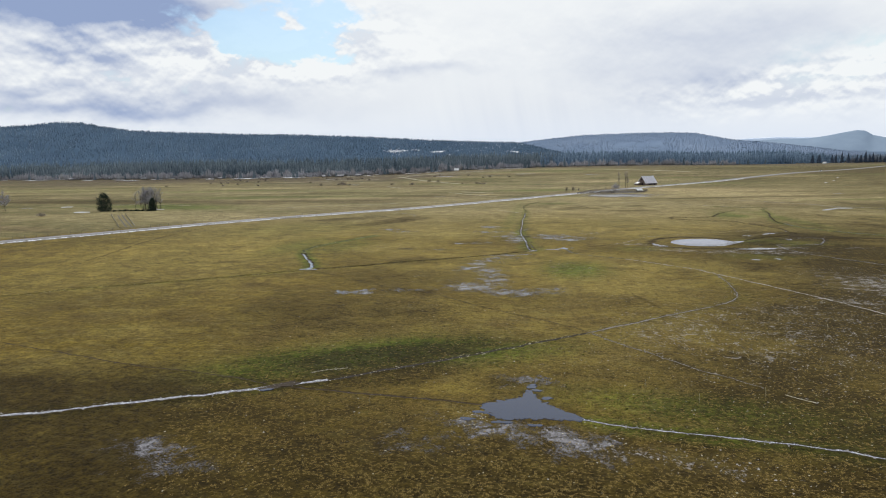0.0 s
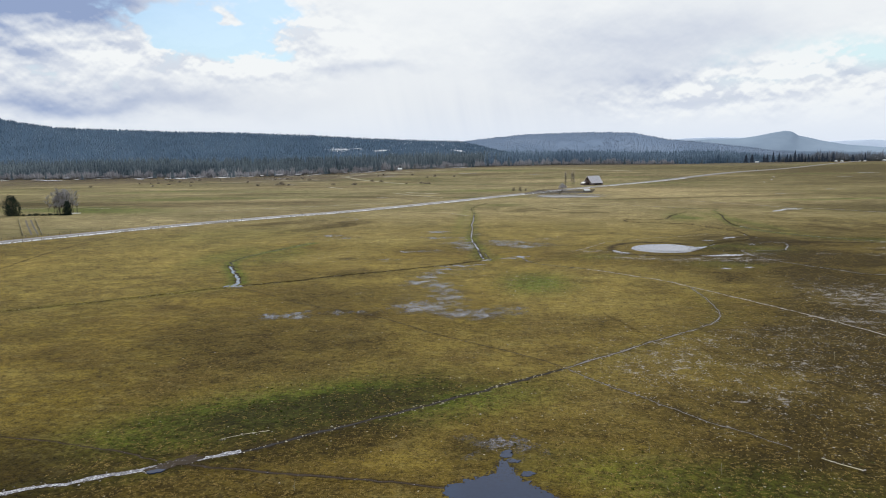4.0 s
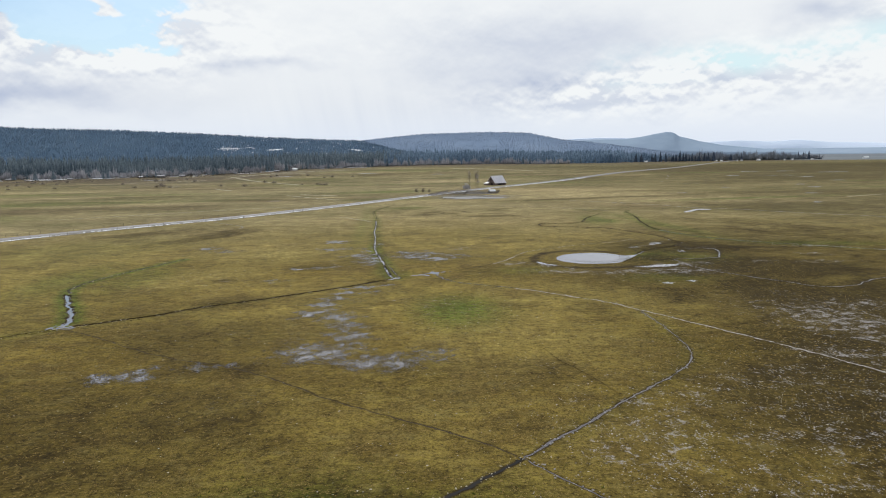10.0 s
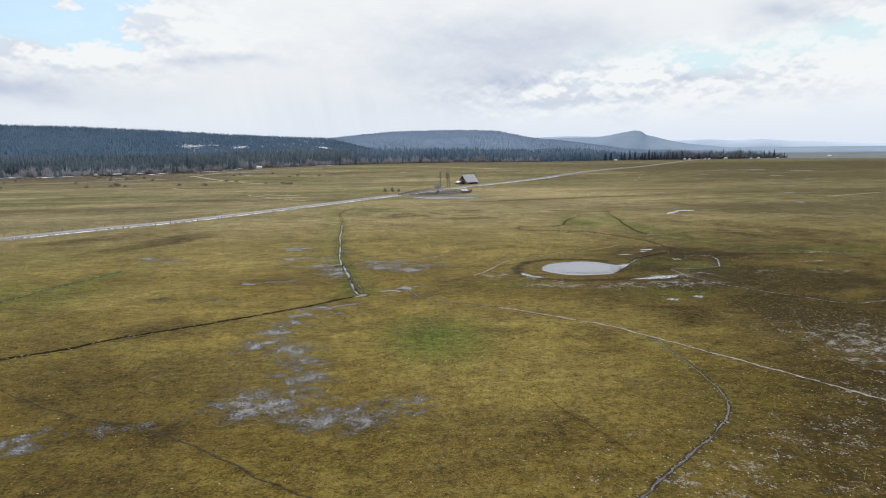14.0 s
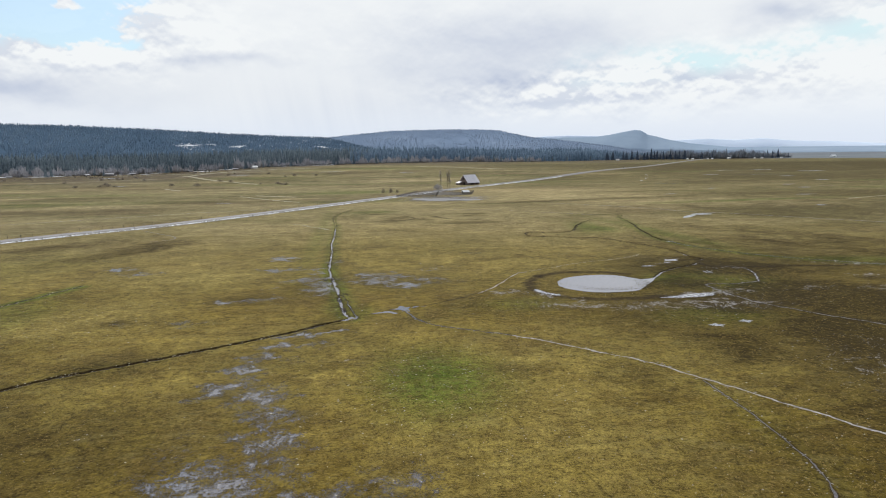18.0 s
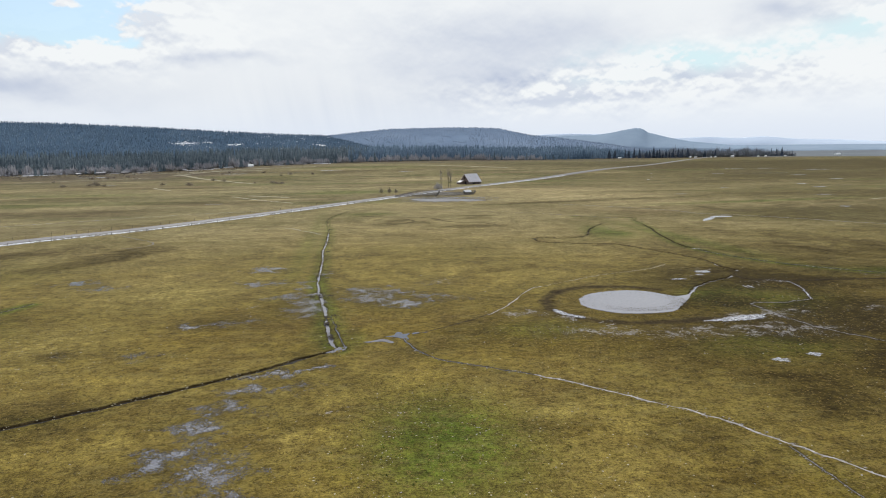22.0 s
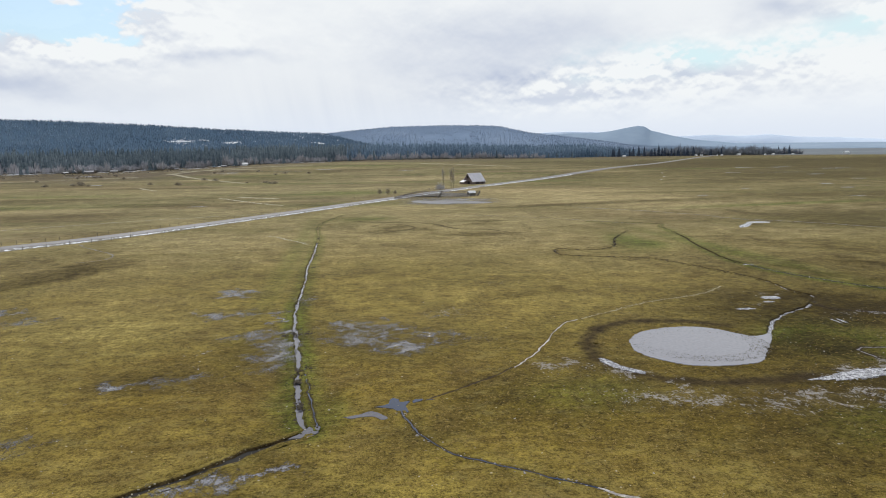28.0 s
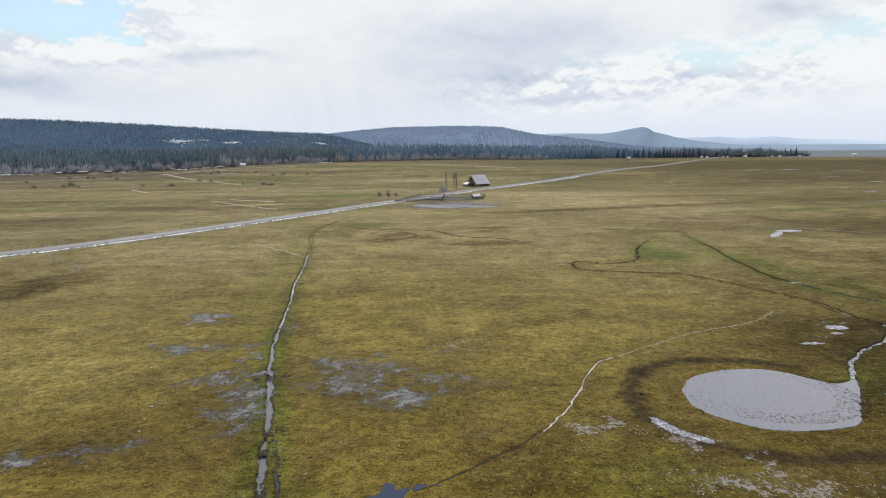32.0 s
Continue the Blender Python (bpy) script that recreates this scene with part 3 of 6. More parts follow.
for row in [(-6, 296, 13, 7, -15, 0.62), (-44, 272.5, 5, 2, 0, 0.9), (-36, 274, 7, 3, 10, 0.75)]:
    damp(row[0], row[1], row[2] * 1.3, row[3] * 1.35, row[4], min(1.0, row[5] * 1.1))
for row in [(-42, 342, 6, 4, 0, 0.95), (-39, 317, 6, 4, 0, 0.85), (-93, 326, 6, 3, 0, 0.9), (-82, 317, 7, 4, 0, 0.75), (-10, 306, 6, 3, 0, 0.95),
            (-2, 302, 9, 6, 0, 0.75), (2, 289, 7, 4, 0, 0.9), (8, 297, 6, 4, 0, 0.75), (13, 315, 5, 3, 0, 0.8), (46, 643, 36, 13, -8, 1.0), (40, 618, 34, 18, 0, 0.95),
            (-39, 338, 6, 3, 0, 0.6)]:
    damp(row[0], row[1], row[2] * 1.3, row[3] * 1.35, row[4], min(1.0, row[5] * 1.1))
for row in [(-34, 320, 7, 4, 0, 0.6), (-22, 330, 3, 6, 0, 0.7), (-62, 252, 4, 1.4, 0, 0.75), (12, 293, 9, 4, 0, 0.6), (28, 275, 6, 3, 0, 0.85),
            (44, 258, 12, 4, -12, 0.95), (62, 256, 14, 4.5, 0, 0.95), (80, 256, 12, 6, 0, 0.9), (36, 259, 4, 3, 0, 0.7), (78, 266.5, 9, 3, 5, 1.0),
            (86, 268, 7, 4, 20, 0.95), (38, 270, 5, 3, -50, 0.8)]:
    damp(row[0], row[1], row[2] * 1.3, row[3] * 1.35, row[4], min(1.0, row[5] * 1.1))
for row in [(60, 335, 7, 3, 0, 0.6), (30, 345, 9, 2, 0, 0.5)]:
    damp(row[0], row[1], row[2] * 1.3, row[3] * 1.35, row[4], min(1.0, row[5] * 1.1))
for row in [(104, 303, 8, 3, 0, 0.9), (92, 322, 5, 2, 10, 0.95), (86, 313, 4, 1.2, 0, 0.95), (131, 268, 12, 4, 0, 0.9), (150, 303, 16, 3.5, -15, 0.95),
            (172, 290, 12, 3, -10, 0.9), (-17, 232, 7, 3, 25, 0.75), (-22, 222, 6, 4, 40, 0.6), (-90, 330, 7, 2.5, 0, 0.7), (-105, 345, 6, 2, 0, 0.6),
            (-300, 1060, 150, 5, 4, 0.9), (-480, 1000, 90, 4, 0, 0.9)]:
    damp(*row)
for row in [(-150, 1100, 80, 6, 0, 0.9), (330, 610, 26, 5, 0, 0.9), (420, 720, 30, 6, 0, 0.9)]:
    damp(*row)
for row in [(520, 1000, 70, 10, 0, 0.95), (640, 1080, 60, 9, 0, 0.95), (800, 1150, 80, 10, 0, 0.95), (-340, 745, 60, 7, 5, 0.8), (300, 800, 50, 6, 0, 0.8),
            (560, 760, 40, 6, 0, 0.85), (-420, 520, 25, 5, 20, 0.95), (-460, 610, 22, 5, 0, 0.8), (-120, 950, 60, 5, 0, 0.9), (60, 1010, 90, 6, 0, 0.9),
            (900, 1400, 120, 14, 0, 0.9), (260, 480, 14, 3, 0, 0.7)]:
    damp(*row)
for row in [(37.4, 275.5, 1.1, 4.5, 8, 1.0), (40.6, 269.3, 1.2, 3.4, 42, 1.0), (46, 265.2, 4, 0.9, -22, 0.95), (53, 263.8, 5, 0.8, -5, 0.8), (60, 300, 6, 0.8, -6, 0.95), (66, 298.2, 3, 0.7, -25, 0.8),
            (74, 265.2, 7, 1.7, 6, 1.0), (67, 264.2, 5, 0.9, 0, 0.9), (81, 266.6, 3.5, 1.5, 15, 1.0), (28.5, 273, 4.5, 2.4, -50, 0.85), (26, 268, 3, 2, -30, 0.8), (35, 261, 3, 1.2, -10, 0.8), (43, 258.6, 6, 1.6, -8, 0.9)]:
    patch("ice", *row)
for row in [(-14.5, 241.6, 4.2, 1.5, 8, 1.0), (-20, 238, 4, 1.6, 25, 0.9), (-25.8, 313, 1.8, 12, 3, 1.0), (-29.5, 298.6, 6, 2.2, 5, 1.0), (-22, 285, 2.2, 9, 8, 0.95), (-41, 338, 4.5, 2.6, 0, 1.0), (-40, 315, 4, 2.2, 0, 0.9), (-46, 321, 3, 2, 0, 0.85), (-9.5, 303, 5, 2.4, -18, 1.0),
            (-1, 310, 3, 1.3, 0, 0.9), (2, 286.6, 4.5, 2.0, 25, 1.0), (8, 293, 3.5, 1.8, 0, 0.85), (11, 310, 3.5, 1.8, 0, 0.9), (-6, 293, 2.2, 1.4, 0, 0.9), (10, 275, 9, 5, 0, 0.45), (4, 297, 10, 8, -20, 0.5)]:
    patch("wet", *row)
for row in [(-48, 64, 9, 4, 0, 0.9), (-42, 60, 8, 4, 0, 0.85), (-55, 165.5, 10, 5.5, 18, 0.92), (-42, 169.5, 8, 3, 5, 0.88)]:
    patch("wet", *row)
for row in [(-44, 192, 2.6, 1.5, 10, 1.0), (-10, 222, 1.2, 0.8, 0, 0.95), (-88, 325, 4, 2, 0, 0.9), (138, 284, 7, 4, -30, 1.0), (111, 270.5, 8, 2.4, 8, 1.0), (91, 220, 4, 6, 0, 0.7), (-35, 289, 3, 1.5, 20, 0.9), (-35.5, 281, 3, 1.6, 10, 0.9), (-45, 272, 4, 1.6, 0, 0.9)]:
    patch("ice", *row)
for row in [(-30, 283, 13, 14, 0, 0.25), (2, 283, 15, 14, 0, 0.2)]:
    patch("dark", *row)
for row in [(-76, 256, 26, 17, 15, 1.0), (-62, 310, 34, 36, 0, 0.8), (-30, 345, 30, 24, 0, 0.5), (130, 640, 130, 75, -8, 1.0), (110, 720, 150, 70, -8, 0.85)]:
    patch("pale", *row)
far_rng = random.Random(31)
for k in range(150):
    x, y = far_rng.uniform(-800, 900), 560 + 640 * far_rng.random() ** 1.2
    kind = far_rng.choice(("dark", "dark", "pale", "pale", "green"))
    patch(kind, x, y, far_rng.uniform(40, 150), far_rng.uniform(6, 20), far_rng.uniform(-8, 20), far_rng.uniform(0.35, 0.75))
for k in range(34):
    patch("pale", far_rng.uniform(-700, 100), 640 + 520 * far_rng.random(), far_rng.uniform(30, 110), far_rng.uniform(4, 8), far_rng.uniform(-6, 14), 1.0)
for k in range(26):
    patch("wet", far_rng.uniform(-700, 900), far_rng.uniform(560, 1180), far_rng.uniform(12, 70), far_rng.uniform(1.5, 4), far_rng.uniform(-5, 14), far_rng.uniform(0.6, 0.9))
for k in range(60):
    x, y = far_rng.uniform(-120, 130), far_rng.uniform(60, 420)
    patch(far_rng.choice(("dark", "pale", "dark")), x, y, far_rng.uniform(7, 22), far_rng.uniform(3, 9), far_rng.uniform(-20, 30), far_rng.uniform(0.2, 0.5))


# ---------------------------------------------------------------- channels across the meadow
CHANNELS = []


def channel(name, points, half, fill, label, wiggle=0.5, fringe=0.0, clods=None, bank=1.0, carve=True, spread=1.0):
    line = smooth_line(points, 0.7, wiggle, len(CHANNELS))
    CHANNELS.append(dict(name=name, line=line, half=half, fill=fill, label=label, fringe=fringe, clods=clods, bank=bank, carve=carve, spread=spread))
    return line


channel("main_ditch", [(-200, 118), (-155.5, 146), (-142, 158.5), (-118, 174), (-97, 190), (-85, 199.5)], 0.16, WATER, "narrow dark field ditch through brown grass", 0.5, 0.2, DRY_CLOD, 0.7, True, 0.6)
channel("main_ditch", [(-85, 199.5), (-67, 210.5), (-60, 217), (-41, 229), (-27, 239), (-18, 247), (-11.5, 252)], 0.42, BLACK_WATER, "dark steep-banked ditch holding black water", 0.5, 0.08, DRY_CLOD, 1.0, True, 0.8)
channel("main_ditch", [(-11.5, 252), (-13.4, 258), (-14.6, 264.5), (-15.3, 270.6), (-16.3, 277.5), (-18.1, 289.3), (-20.4, 302.7), (-22.3, 316), (-23.3, 328)], 0.38, DITCH_WATER, "open drainage ditch with still grey water and green banks", 0.35, 0.75, EARTH_CLOD, 0.5, True, 0.85)
channel("main_ditch", [(-23.3, 328), (-24.9, 354), (-27, 377), (-28, 400), (-31, 445), (-35.5, 498), (-27.5, 545)],
        0.24, SLUSH, "open drainage ditch with pale muddy water and green banks", 0.4, 0.5, EARTH_CLOD, 0.7, True, 0.7)
channel("side_runnel", [(-10.6, 253.6), (-11.7, 259.7), (-12.7, 264.4), (-13.7, 269.7), (-15.3, 278.5)], 0.05, WATER, "short dark runnel beside the drainage ditch", 0.5, 0.5, EARTH_CLOD, 0.9, False, 0.6)
channel("spring_brook", [(-84.5, 200.5), (-86.5, 207), (-90.5, 215), (-95, 224), (-99, 230), (-103, 239)], 0.5, MUDDY,
        "small brook rising from a wet green hollow", 0.9, 0.85, ICE_CLOD)
channel("spring_brook", [(-103, 239), (-105.8, 247), (-104, 264), (-96, 287), (-92, 300)], 0.16, BLACK_WATER, "grassy upper course of the small brook", 0.9, 0.9, DRY_CLOD, 0.8, False, 0.8)
channel("curved_ditch", [(-120, 52), (-77, 70), (-67, 75), (-56, 81), (-48.6, 84.7), (-43, 88), (-34.4, 93)], 0.36, SLUSH,
        "shallow ditch filled with slushy ice", 0.5, 0.2, ICE_CLOD, 0.7, False, 0.8)
channel("curved_ditch", [(-34.4, 93), (-29, 97.5), (-16, 108), (-6.3, 116.3), (9.3, 130.4)], 0.2, BLACK_WATER, "narrow dark ditch edged with bleached clods", 0.4, 0.1, DRY_CLOD, 1.0, False, 0.7)
channel("curved_ditch", [(9.3, 130.4), (18, 138.8), (27.7, 148.6), (38.5, 158.6)], 0.14, RUT_ICE, "flat wet ditch with grey ice between dark banks", 0.5, 0.1, ICE_CLOD, 0.9, False, 0.7)
channel("curved_ditch", [(38.5, 158.6), (44.2, 165.4), (47.2, 172), (48.3, 180), (48.7, 188.5), (48.6, 197.6), (48.3, 205)], 0.06, RUT_ICE, "narrow curving end of the icy ditch", 0.3, 0.1, ICE_CLOD, 0.8, False, 0.6)
channel("winding_rill", [(1.0, 257.8), (2.8, 251), (5.3, 246), (8.1, 243), (15.7, 238), (22.3, 234)], 0.07, WATER, "narrow muddy rill leaving a small pool", 0.4, 0.1, ICE_CLOD, 0.9, False, 0.5)
channel("winding_rill", [(22.3, 234), (33.1, 224.5), (42.8, 214.6), (48.4, 205.6), (53.2, 198), (58.4, 189), (62, 182.6), (66.6, 174), (70, 168.5), (72.9, 162), (78, 150)], 0.18, FROZEN_RILL,
        "long shallow rill frozen whitish in dry grass", 0.5, 0.0, ICE_CLOD, 0.25, False, 0.5)
channel("old_ditch", [(-84, 199), (-74, 192.6), (-54, 177.3), (-39.3, 169.7), (-30.3, 163.5), (-15.2, 150), (-6, 143.3), (3.2, 136.5), (9.3, 130.4)], 0.07, RUT_MUD,
        "muddy rut across the meadow", 0.4, 0.0, None, 0.5, False, 0.4)
channel("old_ditch", [(9.3, 130.4), (15, 122.7), (21.5, 115.5), (27, 109), (31, 105.3), (36, 100.6)], 0.08, RUT_ICE, "straight furrow with a strip of grey ice", 0.4, 0.0, ICE_CLOD, 0.8, False, 0.45)
channel("cart_track", [(19, 180), (21.7, 169.3), (25.2, 159), (27.9, 149)], 0.06, None, "thin dark rut in olive grass", 0.3, 0.0, None, 0.45, False, 0.35)
channel("pool_outlet", [(8, 82.6), (13.2, 81.4), (23.9, 80.2), (33.9, 79), (40, 78), (46, 76), (70, 70)], 0.14, SLUSH, "icy outflow rill edged with green grass", 0.4, 0.6, ICE_CLOD, 0.5, False, 0.7)
channel("pool_inlet", [(-7, 86.2), (-14.4, 87), (-30.5, 88), (-40, 89)], 0.14, RUT_MUD, "muddy inflow furrow through brown grass", 0.4, 0.0, None, 0.8, False, 0.5)
channel("faint_furrow", [(-112, 104.5), (-86.7, 98.3), (-72, 95), (-53.6, 92.3), (-44, 89.5)], 0.08, RUT_MUD, "faint dark furrow through straw grass", 0.5, 0.0, None, 0.6, False, 0.4)
channel("creek", [(104.7, 450), (95, 435), (89.3, 424), (85.5, 413), (81, 403.5), (71, 398.5), (61.7, 403), (58.5, 397), (60, 389), (73.5, 383), (86.3, 377.5), (97, 356), (101.5, 343)], 0.16, RUT_ICE, "meandering meadow creek with brown banks", 0.6, 0.0, EARTH_CLOD, 0.8, True, 0.65)
channel("creek", [(101.5, 343), (102.6, 337), (102, 326), (103.5, 319), (97.7, 311), (91.6, 306.7), (84.3, 301.5), (79.5, 296.3), (74.5, 289)], 0.36, SLUSH, "icy reach of creek running into the pond", 0.5, 0.0, EARTH_CLOD, 0.7, True, 0.7)
channel("right_ditch", [(96, 487), (126, 473), (124, 460), (118.6, 424), (114.3, 405), (109.8, 374), (111, 362)], 0.2, BLACK_WATER, "narrow dark ditch lined with fresh green grass", 0.5, 0.6, None, 1.0, True, 0.8)
channel("right_ditch", [(111, 362), (113, 350), (118, 338.5), (124, 328), (135, 316), (148, 306), (165, 292), (200, 262)], 0.3, BLACK_WATER,
        "long dark ditch lined with fresh green grass", 0.5, 0.6, ICE_CLOD, 1.0, False, 0.9)
for reach in ([(111.4, 358), (112, 354), (113, 350)], [(126, 325.6), (129.5, 321.6), (133.5, 317.4)], [(143, 310), (148, 306), (153, 302)], [(157, 298.6), (165, 292), (172, 286)]):
    channel("right_ditch", reach, 0.3, SLUSH, "short frozen reach of the green-lined ditch", 0.3, 0.6, ICE_CLOD, 0.6, False, 0.4)
channel("old_creek_bed", [(102, 318), (99.2, 311), (100.8, 305), (113, 302), (124, 302), (150, 300)], 0.25, None, "dark brown overgrown creek bed in the marsh", 0.6, 0.0, EARTH_CLOD, 1.0, False, 0.8)
channel("east_creek", [(105, 303), (108.2, 301.5), (107.5, 294), (101.2, 280)], 0.16, SLUSH, "icy loop of creek in dark brown marsh", 0.6, 0.0, EARTH_CLOD, 1.0, False, 0.8)
channel("east_creek", [(101.2, 280), (92, 277.5), (84.8, 277), (86, 259.5), (91.8, 247), (99, 237), (106.6, 227.6), (117, 229), (128, 236.5), (160, 250)], 0.15,
        RUT_ICE, "muddy creek looping through dark brown marsh", 0.6, 0.0, EARTH_CLOD, 1.0, False, 0.8)
channel("sheep_trail", [(4.3, 261), (8.3, 264.2), (15.3, 269.7), (20.5, 274.6)], 0.10, RUT_MUD, "brown muddy start of an animal trail", 0.4, 0.0, None, 0.6, False, 0.45)
channel("sheep_trail", [(20.5, 274.6), (25.6, 281.6), (31.4, 292.7), (36.5, 301.7), (40, 304)], 0.12, FROZEN_RILL, "wet winding animal trail with grey ice", 0.5, 0.0, None, 0.35, False, 0.45)
channel("sheep_trail", [(41, 304.6), (50, 310.5), (59.2, 316.7), (68, 320.7), (77.3, 324.4), (87, 332.6)], 0.07, STRAW, "pale animal trail across grass", 0.4, 0.0, DRY_CLOD, 0.2, False, 0.5)
channel("far_furrow", [(-240, 470), (-179.5, 507), (-160, 519), (-125.5, 540), (-83, 556), (-60, 575)], 0.35, STRAW, "snow-filled furrow beyond the road", 0.6, 0.0, ICE_CLOD, 0.3, False)
channel("far_furrow", [(112, 566), (130, 549), (148, 530), (165, 507), (174, 486), (192, 471), (209, 452), (226, 430), (262, 396)], 0.22, RUT_ICE, "thin distant furrow with ice", 0.9, 0.0, ICE_CLOD, 0.8, False)
channel("far_furrow", [(30, 534), (55, 523), (75, 512), (90, 500), (104, 486), (120, 472)], 0.15, None, "dotted line of bleached clods along a furrow", 0.9, 0.0, ICE_CLOD, 0.3, False)
channel("far_furrow", [(-23, 514), (-9, 503), (12, 497), (22, 488), (30, 470), (46, 462), (52, 450)], 0.5, None, "faint curling old creek bed", 0.9, 0.0, None, 0.8, False, 1.0)
channel("far_furrow", [(-12, 480), (-6, 490), (3, 491), (10, 482), (9, 471), (1, 465), (-8, 470)], 0.4, None, "faint loop of old creek bed", 0.7, 0.0, None, 0.7, False, 1.0)
patch("dark", 0, 479, 11, 12, 0, 0.6)
patch("green", -14, 522, 14, 12, 0, 0.6)
channel("far_furrow", [(-127, 443), (-114, 427), (-103, 415), (-100, 403), (-108, 396)], 0.12, RUT_ICE, "short dark furrow near the road", 0.6, 0.0, None, 0.5, False, 0.6)
channel("straw_strip", [(-38.8, 96.5), (-36.5, 98.2), (-33.3, 99.8)], 0.08, STRAW, "short line of bleached clods in green grass", 0.2, 0.3, ICE_CLOD, 0.3, False, 0.4)
channel("straw_strip", [(38.4, 97.8), (40, 96.2), (41.9, 94.8)], 0.09, STRAW, "short pale line of dead grass", 0.2, 0.0, ICE_CLOD, 0.2, False, 0.4)
for points, half in (([(-307, 1112), (-250, 1024), (-200, 967), (-165, 928)], 1.6), ([(-254, 856), (-238, 833), (-222, 810)], 1.0), ([(-135, 697), (-100, 648), (-73, 616)], 0.5),
                     ([(-124, 707), (-104, 692), (-85, 679)], 1.4), ([(-308, 1092), (-251, 1170), (-123, 1225)], 2.2), ([(48, 1262), (91, 1244), (186, 1189)], 2.6), ([(-54, 458.6), (-45, 446.6), (-33, 429.4)], 0.16),
                     ([(-420, 1150), (-353, 1152), (-195, 1146)], 2.0), ([(-480, 1010), (-400, 1042), (-330, 1060)], 1.6), ([(-420, 505), (-380, 520), (-330, 508)], 0.4), ([(330, 560), (420, 600), (470, 596)], 0.6)):
    channel("straw_strip", points, half * 1.35, STRAW, "strip of bleached dead grass across the field", 1.6, 0.0, DRY_CLOD, 0.2, False, 0.6)
channel("faint_furrow", [(-178, 204), (-181.6, 213.6), (-184, 224), (-192, 251), (-198.7, 278), (-202, 304), (-204, 332)], 0.14, None, "faint curving wheel track in the grass", 0.5, 0.0, None, 0.7, False, 0.8)

# ring of old creek bed about the pond
channel("old_creek_bed", [(74, 293), (66.5, 297.3), (62.3, 299.6), (56.3, 300.8), (49.1, 300.6), (42.5, 296.6), (38.2, 290.5), (36.5, 284), (36.2, 277.5), (38, 271.8), (41.4, 267.6), (47, 264.6), (54.7, 263.6), (61, 264), (68, 264.6), (76, 265)], 0.82, None,
        "dark ring of old creek bed round the pond", 0.7, 0.0, None, 1.0, False, 1.5)

# ---------------------------------------------------------------- the ground
def axis(lo, hi, step, far, grow):
    out = list(np.arange(lo, hi + step / 2, step))
    for sign, edge in ((-1, lo), (1, hi)):
        v, d = edge, step
        while abs(v - edge) < far:
            d *= grow[sign > 0]
            v += sign * d
            out.append(v)
    return np.array(sorted(out))


GX = axis(-125, 135, 0.8, 5200, (1.06, 1.06))
GY = axis(52, 430, 0.8, 5200, (1.12, 1.026))


def near_grid():
    """How deep the ground is cut under the channels, and how near the green fringes run."""
    i0, j0 = np.searchsorted(GX, -125.4), np.searchsorted(GY, 51.6)
    cut, fringe = np.zeros((len(GY), len(GX))), np.zeros((len(GY), len(GX)))
    for c in CHANNELS:
        w = c["half"]
        ends = 0 if c["name"] == "main_ditch" else 3
        for x, y in c["line"][ends:len(c["line"]) - ends]:
            i, j = i0 + int(round((x + 125) / 0.8)), j0 + int(round((y - 52) / 0.8))
            if not (8 <= i < len(GX) - 9 and 8 <= j < len(GY) - 9):
                continue
            a, b = slice(i - 7, i + 8), slice(j - 7, j + 8)
            d = np.hypot(GX[a][None, :] - x, GY[b][:, None] - y)
            if c["carve"] and abs(GX[i] - x) < 1 and abs(GY[j] - y) < 1:
                cut[b, a] = np.maximum(cut[b, a], 0.6 * (1 - ss(w + 0.45 * c["spread"], w + 1.35 * c["spread"], d)))
            if c["fringe"]:
                fringe[b, a] = np.maximum(fringe[b, a], c["fringe"] * (1 - ss(w + 0.8, w + 4.2, d)))
    return cut, fringe


def paint(me, x, y, soil=0.0, fringe=0.0):
    """The meadow's cover at each vertex, painted haze and lens falloff included."""
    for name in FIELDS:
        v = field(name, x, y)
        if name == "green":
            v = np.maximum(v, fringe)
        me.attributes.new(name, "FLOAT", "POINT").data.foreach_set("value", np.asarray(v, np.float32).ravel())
    me.attributes.new("soil", "FLOAT", "POINT").data.foreach_set("value", np.broadcast_to(np.asarray(soil, np.float32), np.shape(x)).ravel())


def grid_mesh(name, xs, ys, z, mat):
    nx, ny = len(xs), len(ys)
    x, y = np.meshgrid(xs, ys)
    me = bpy.data.meshes.new(name)
    me.vertices.add(nx * ny)
    me.vertices.foreach_set("co", np.stack([x, y, z], -1).astype(np.float32).ravel())
    k = (np.arange(ny - 1)[:, None] * nx + np.arange(nx - 1)[None, :]).ravel()
    quads = np.stack([k, k + 1, k + nx + 1, k + nx], 1).astype(np.int32)
    me.loops.add(4 * len(quads))
    me.loops.foreach_set("vertex_index", quads.ravel())
    me.polygons.add(len(quads))
    me.polygons.foreach_set("loop_start", np.arange(0, 4 * len(quads), 4, dtype=np.int32))
    me.polygons.foreach_set("use_smooth", np.ones(len(quads), bool))
    me.materials.append(mat)
    me.update(calc_edges=True)
    return me, x, y


def build_ground():
    cut, fringe = near_grid()
    x, y = np.meshgrid(GX, GY)
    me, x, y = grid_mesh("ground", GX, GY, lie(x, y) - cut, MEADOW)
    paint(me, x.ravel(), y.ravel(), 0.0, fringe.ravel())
    tagged(new("ground", me), "wide wet meadow of olive and straw-brown winter grass", "meadow", kind="structure")


build_ground()


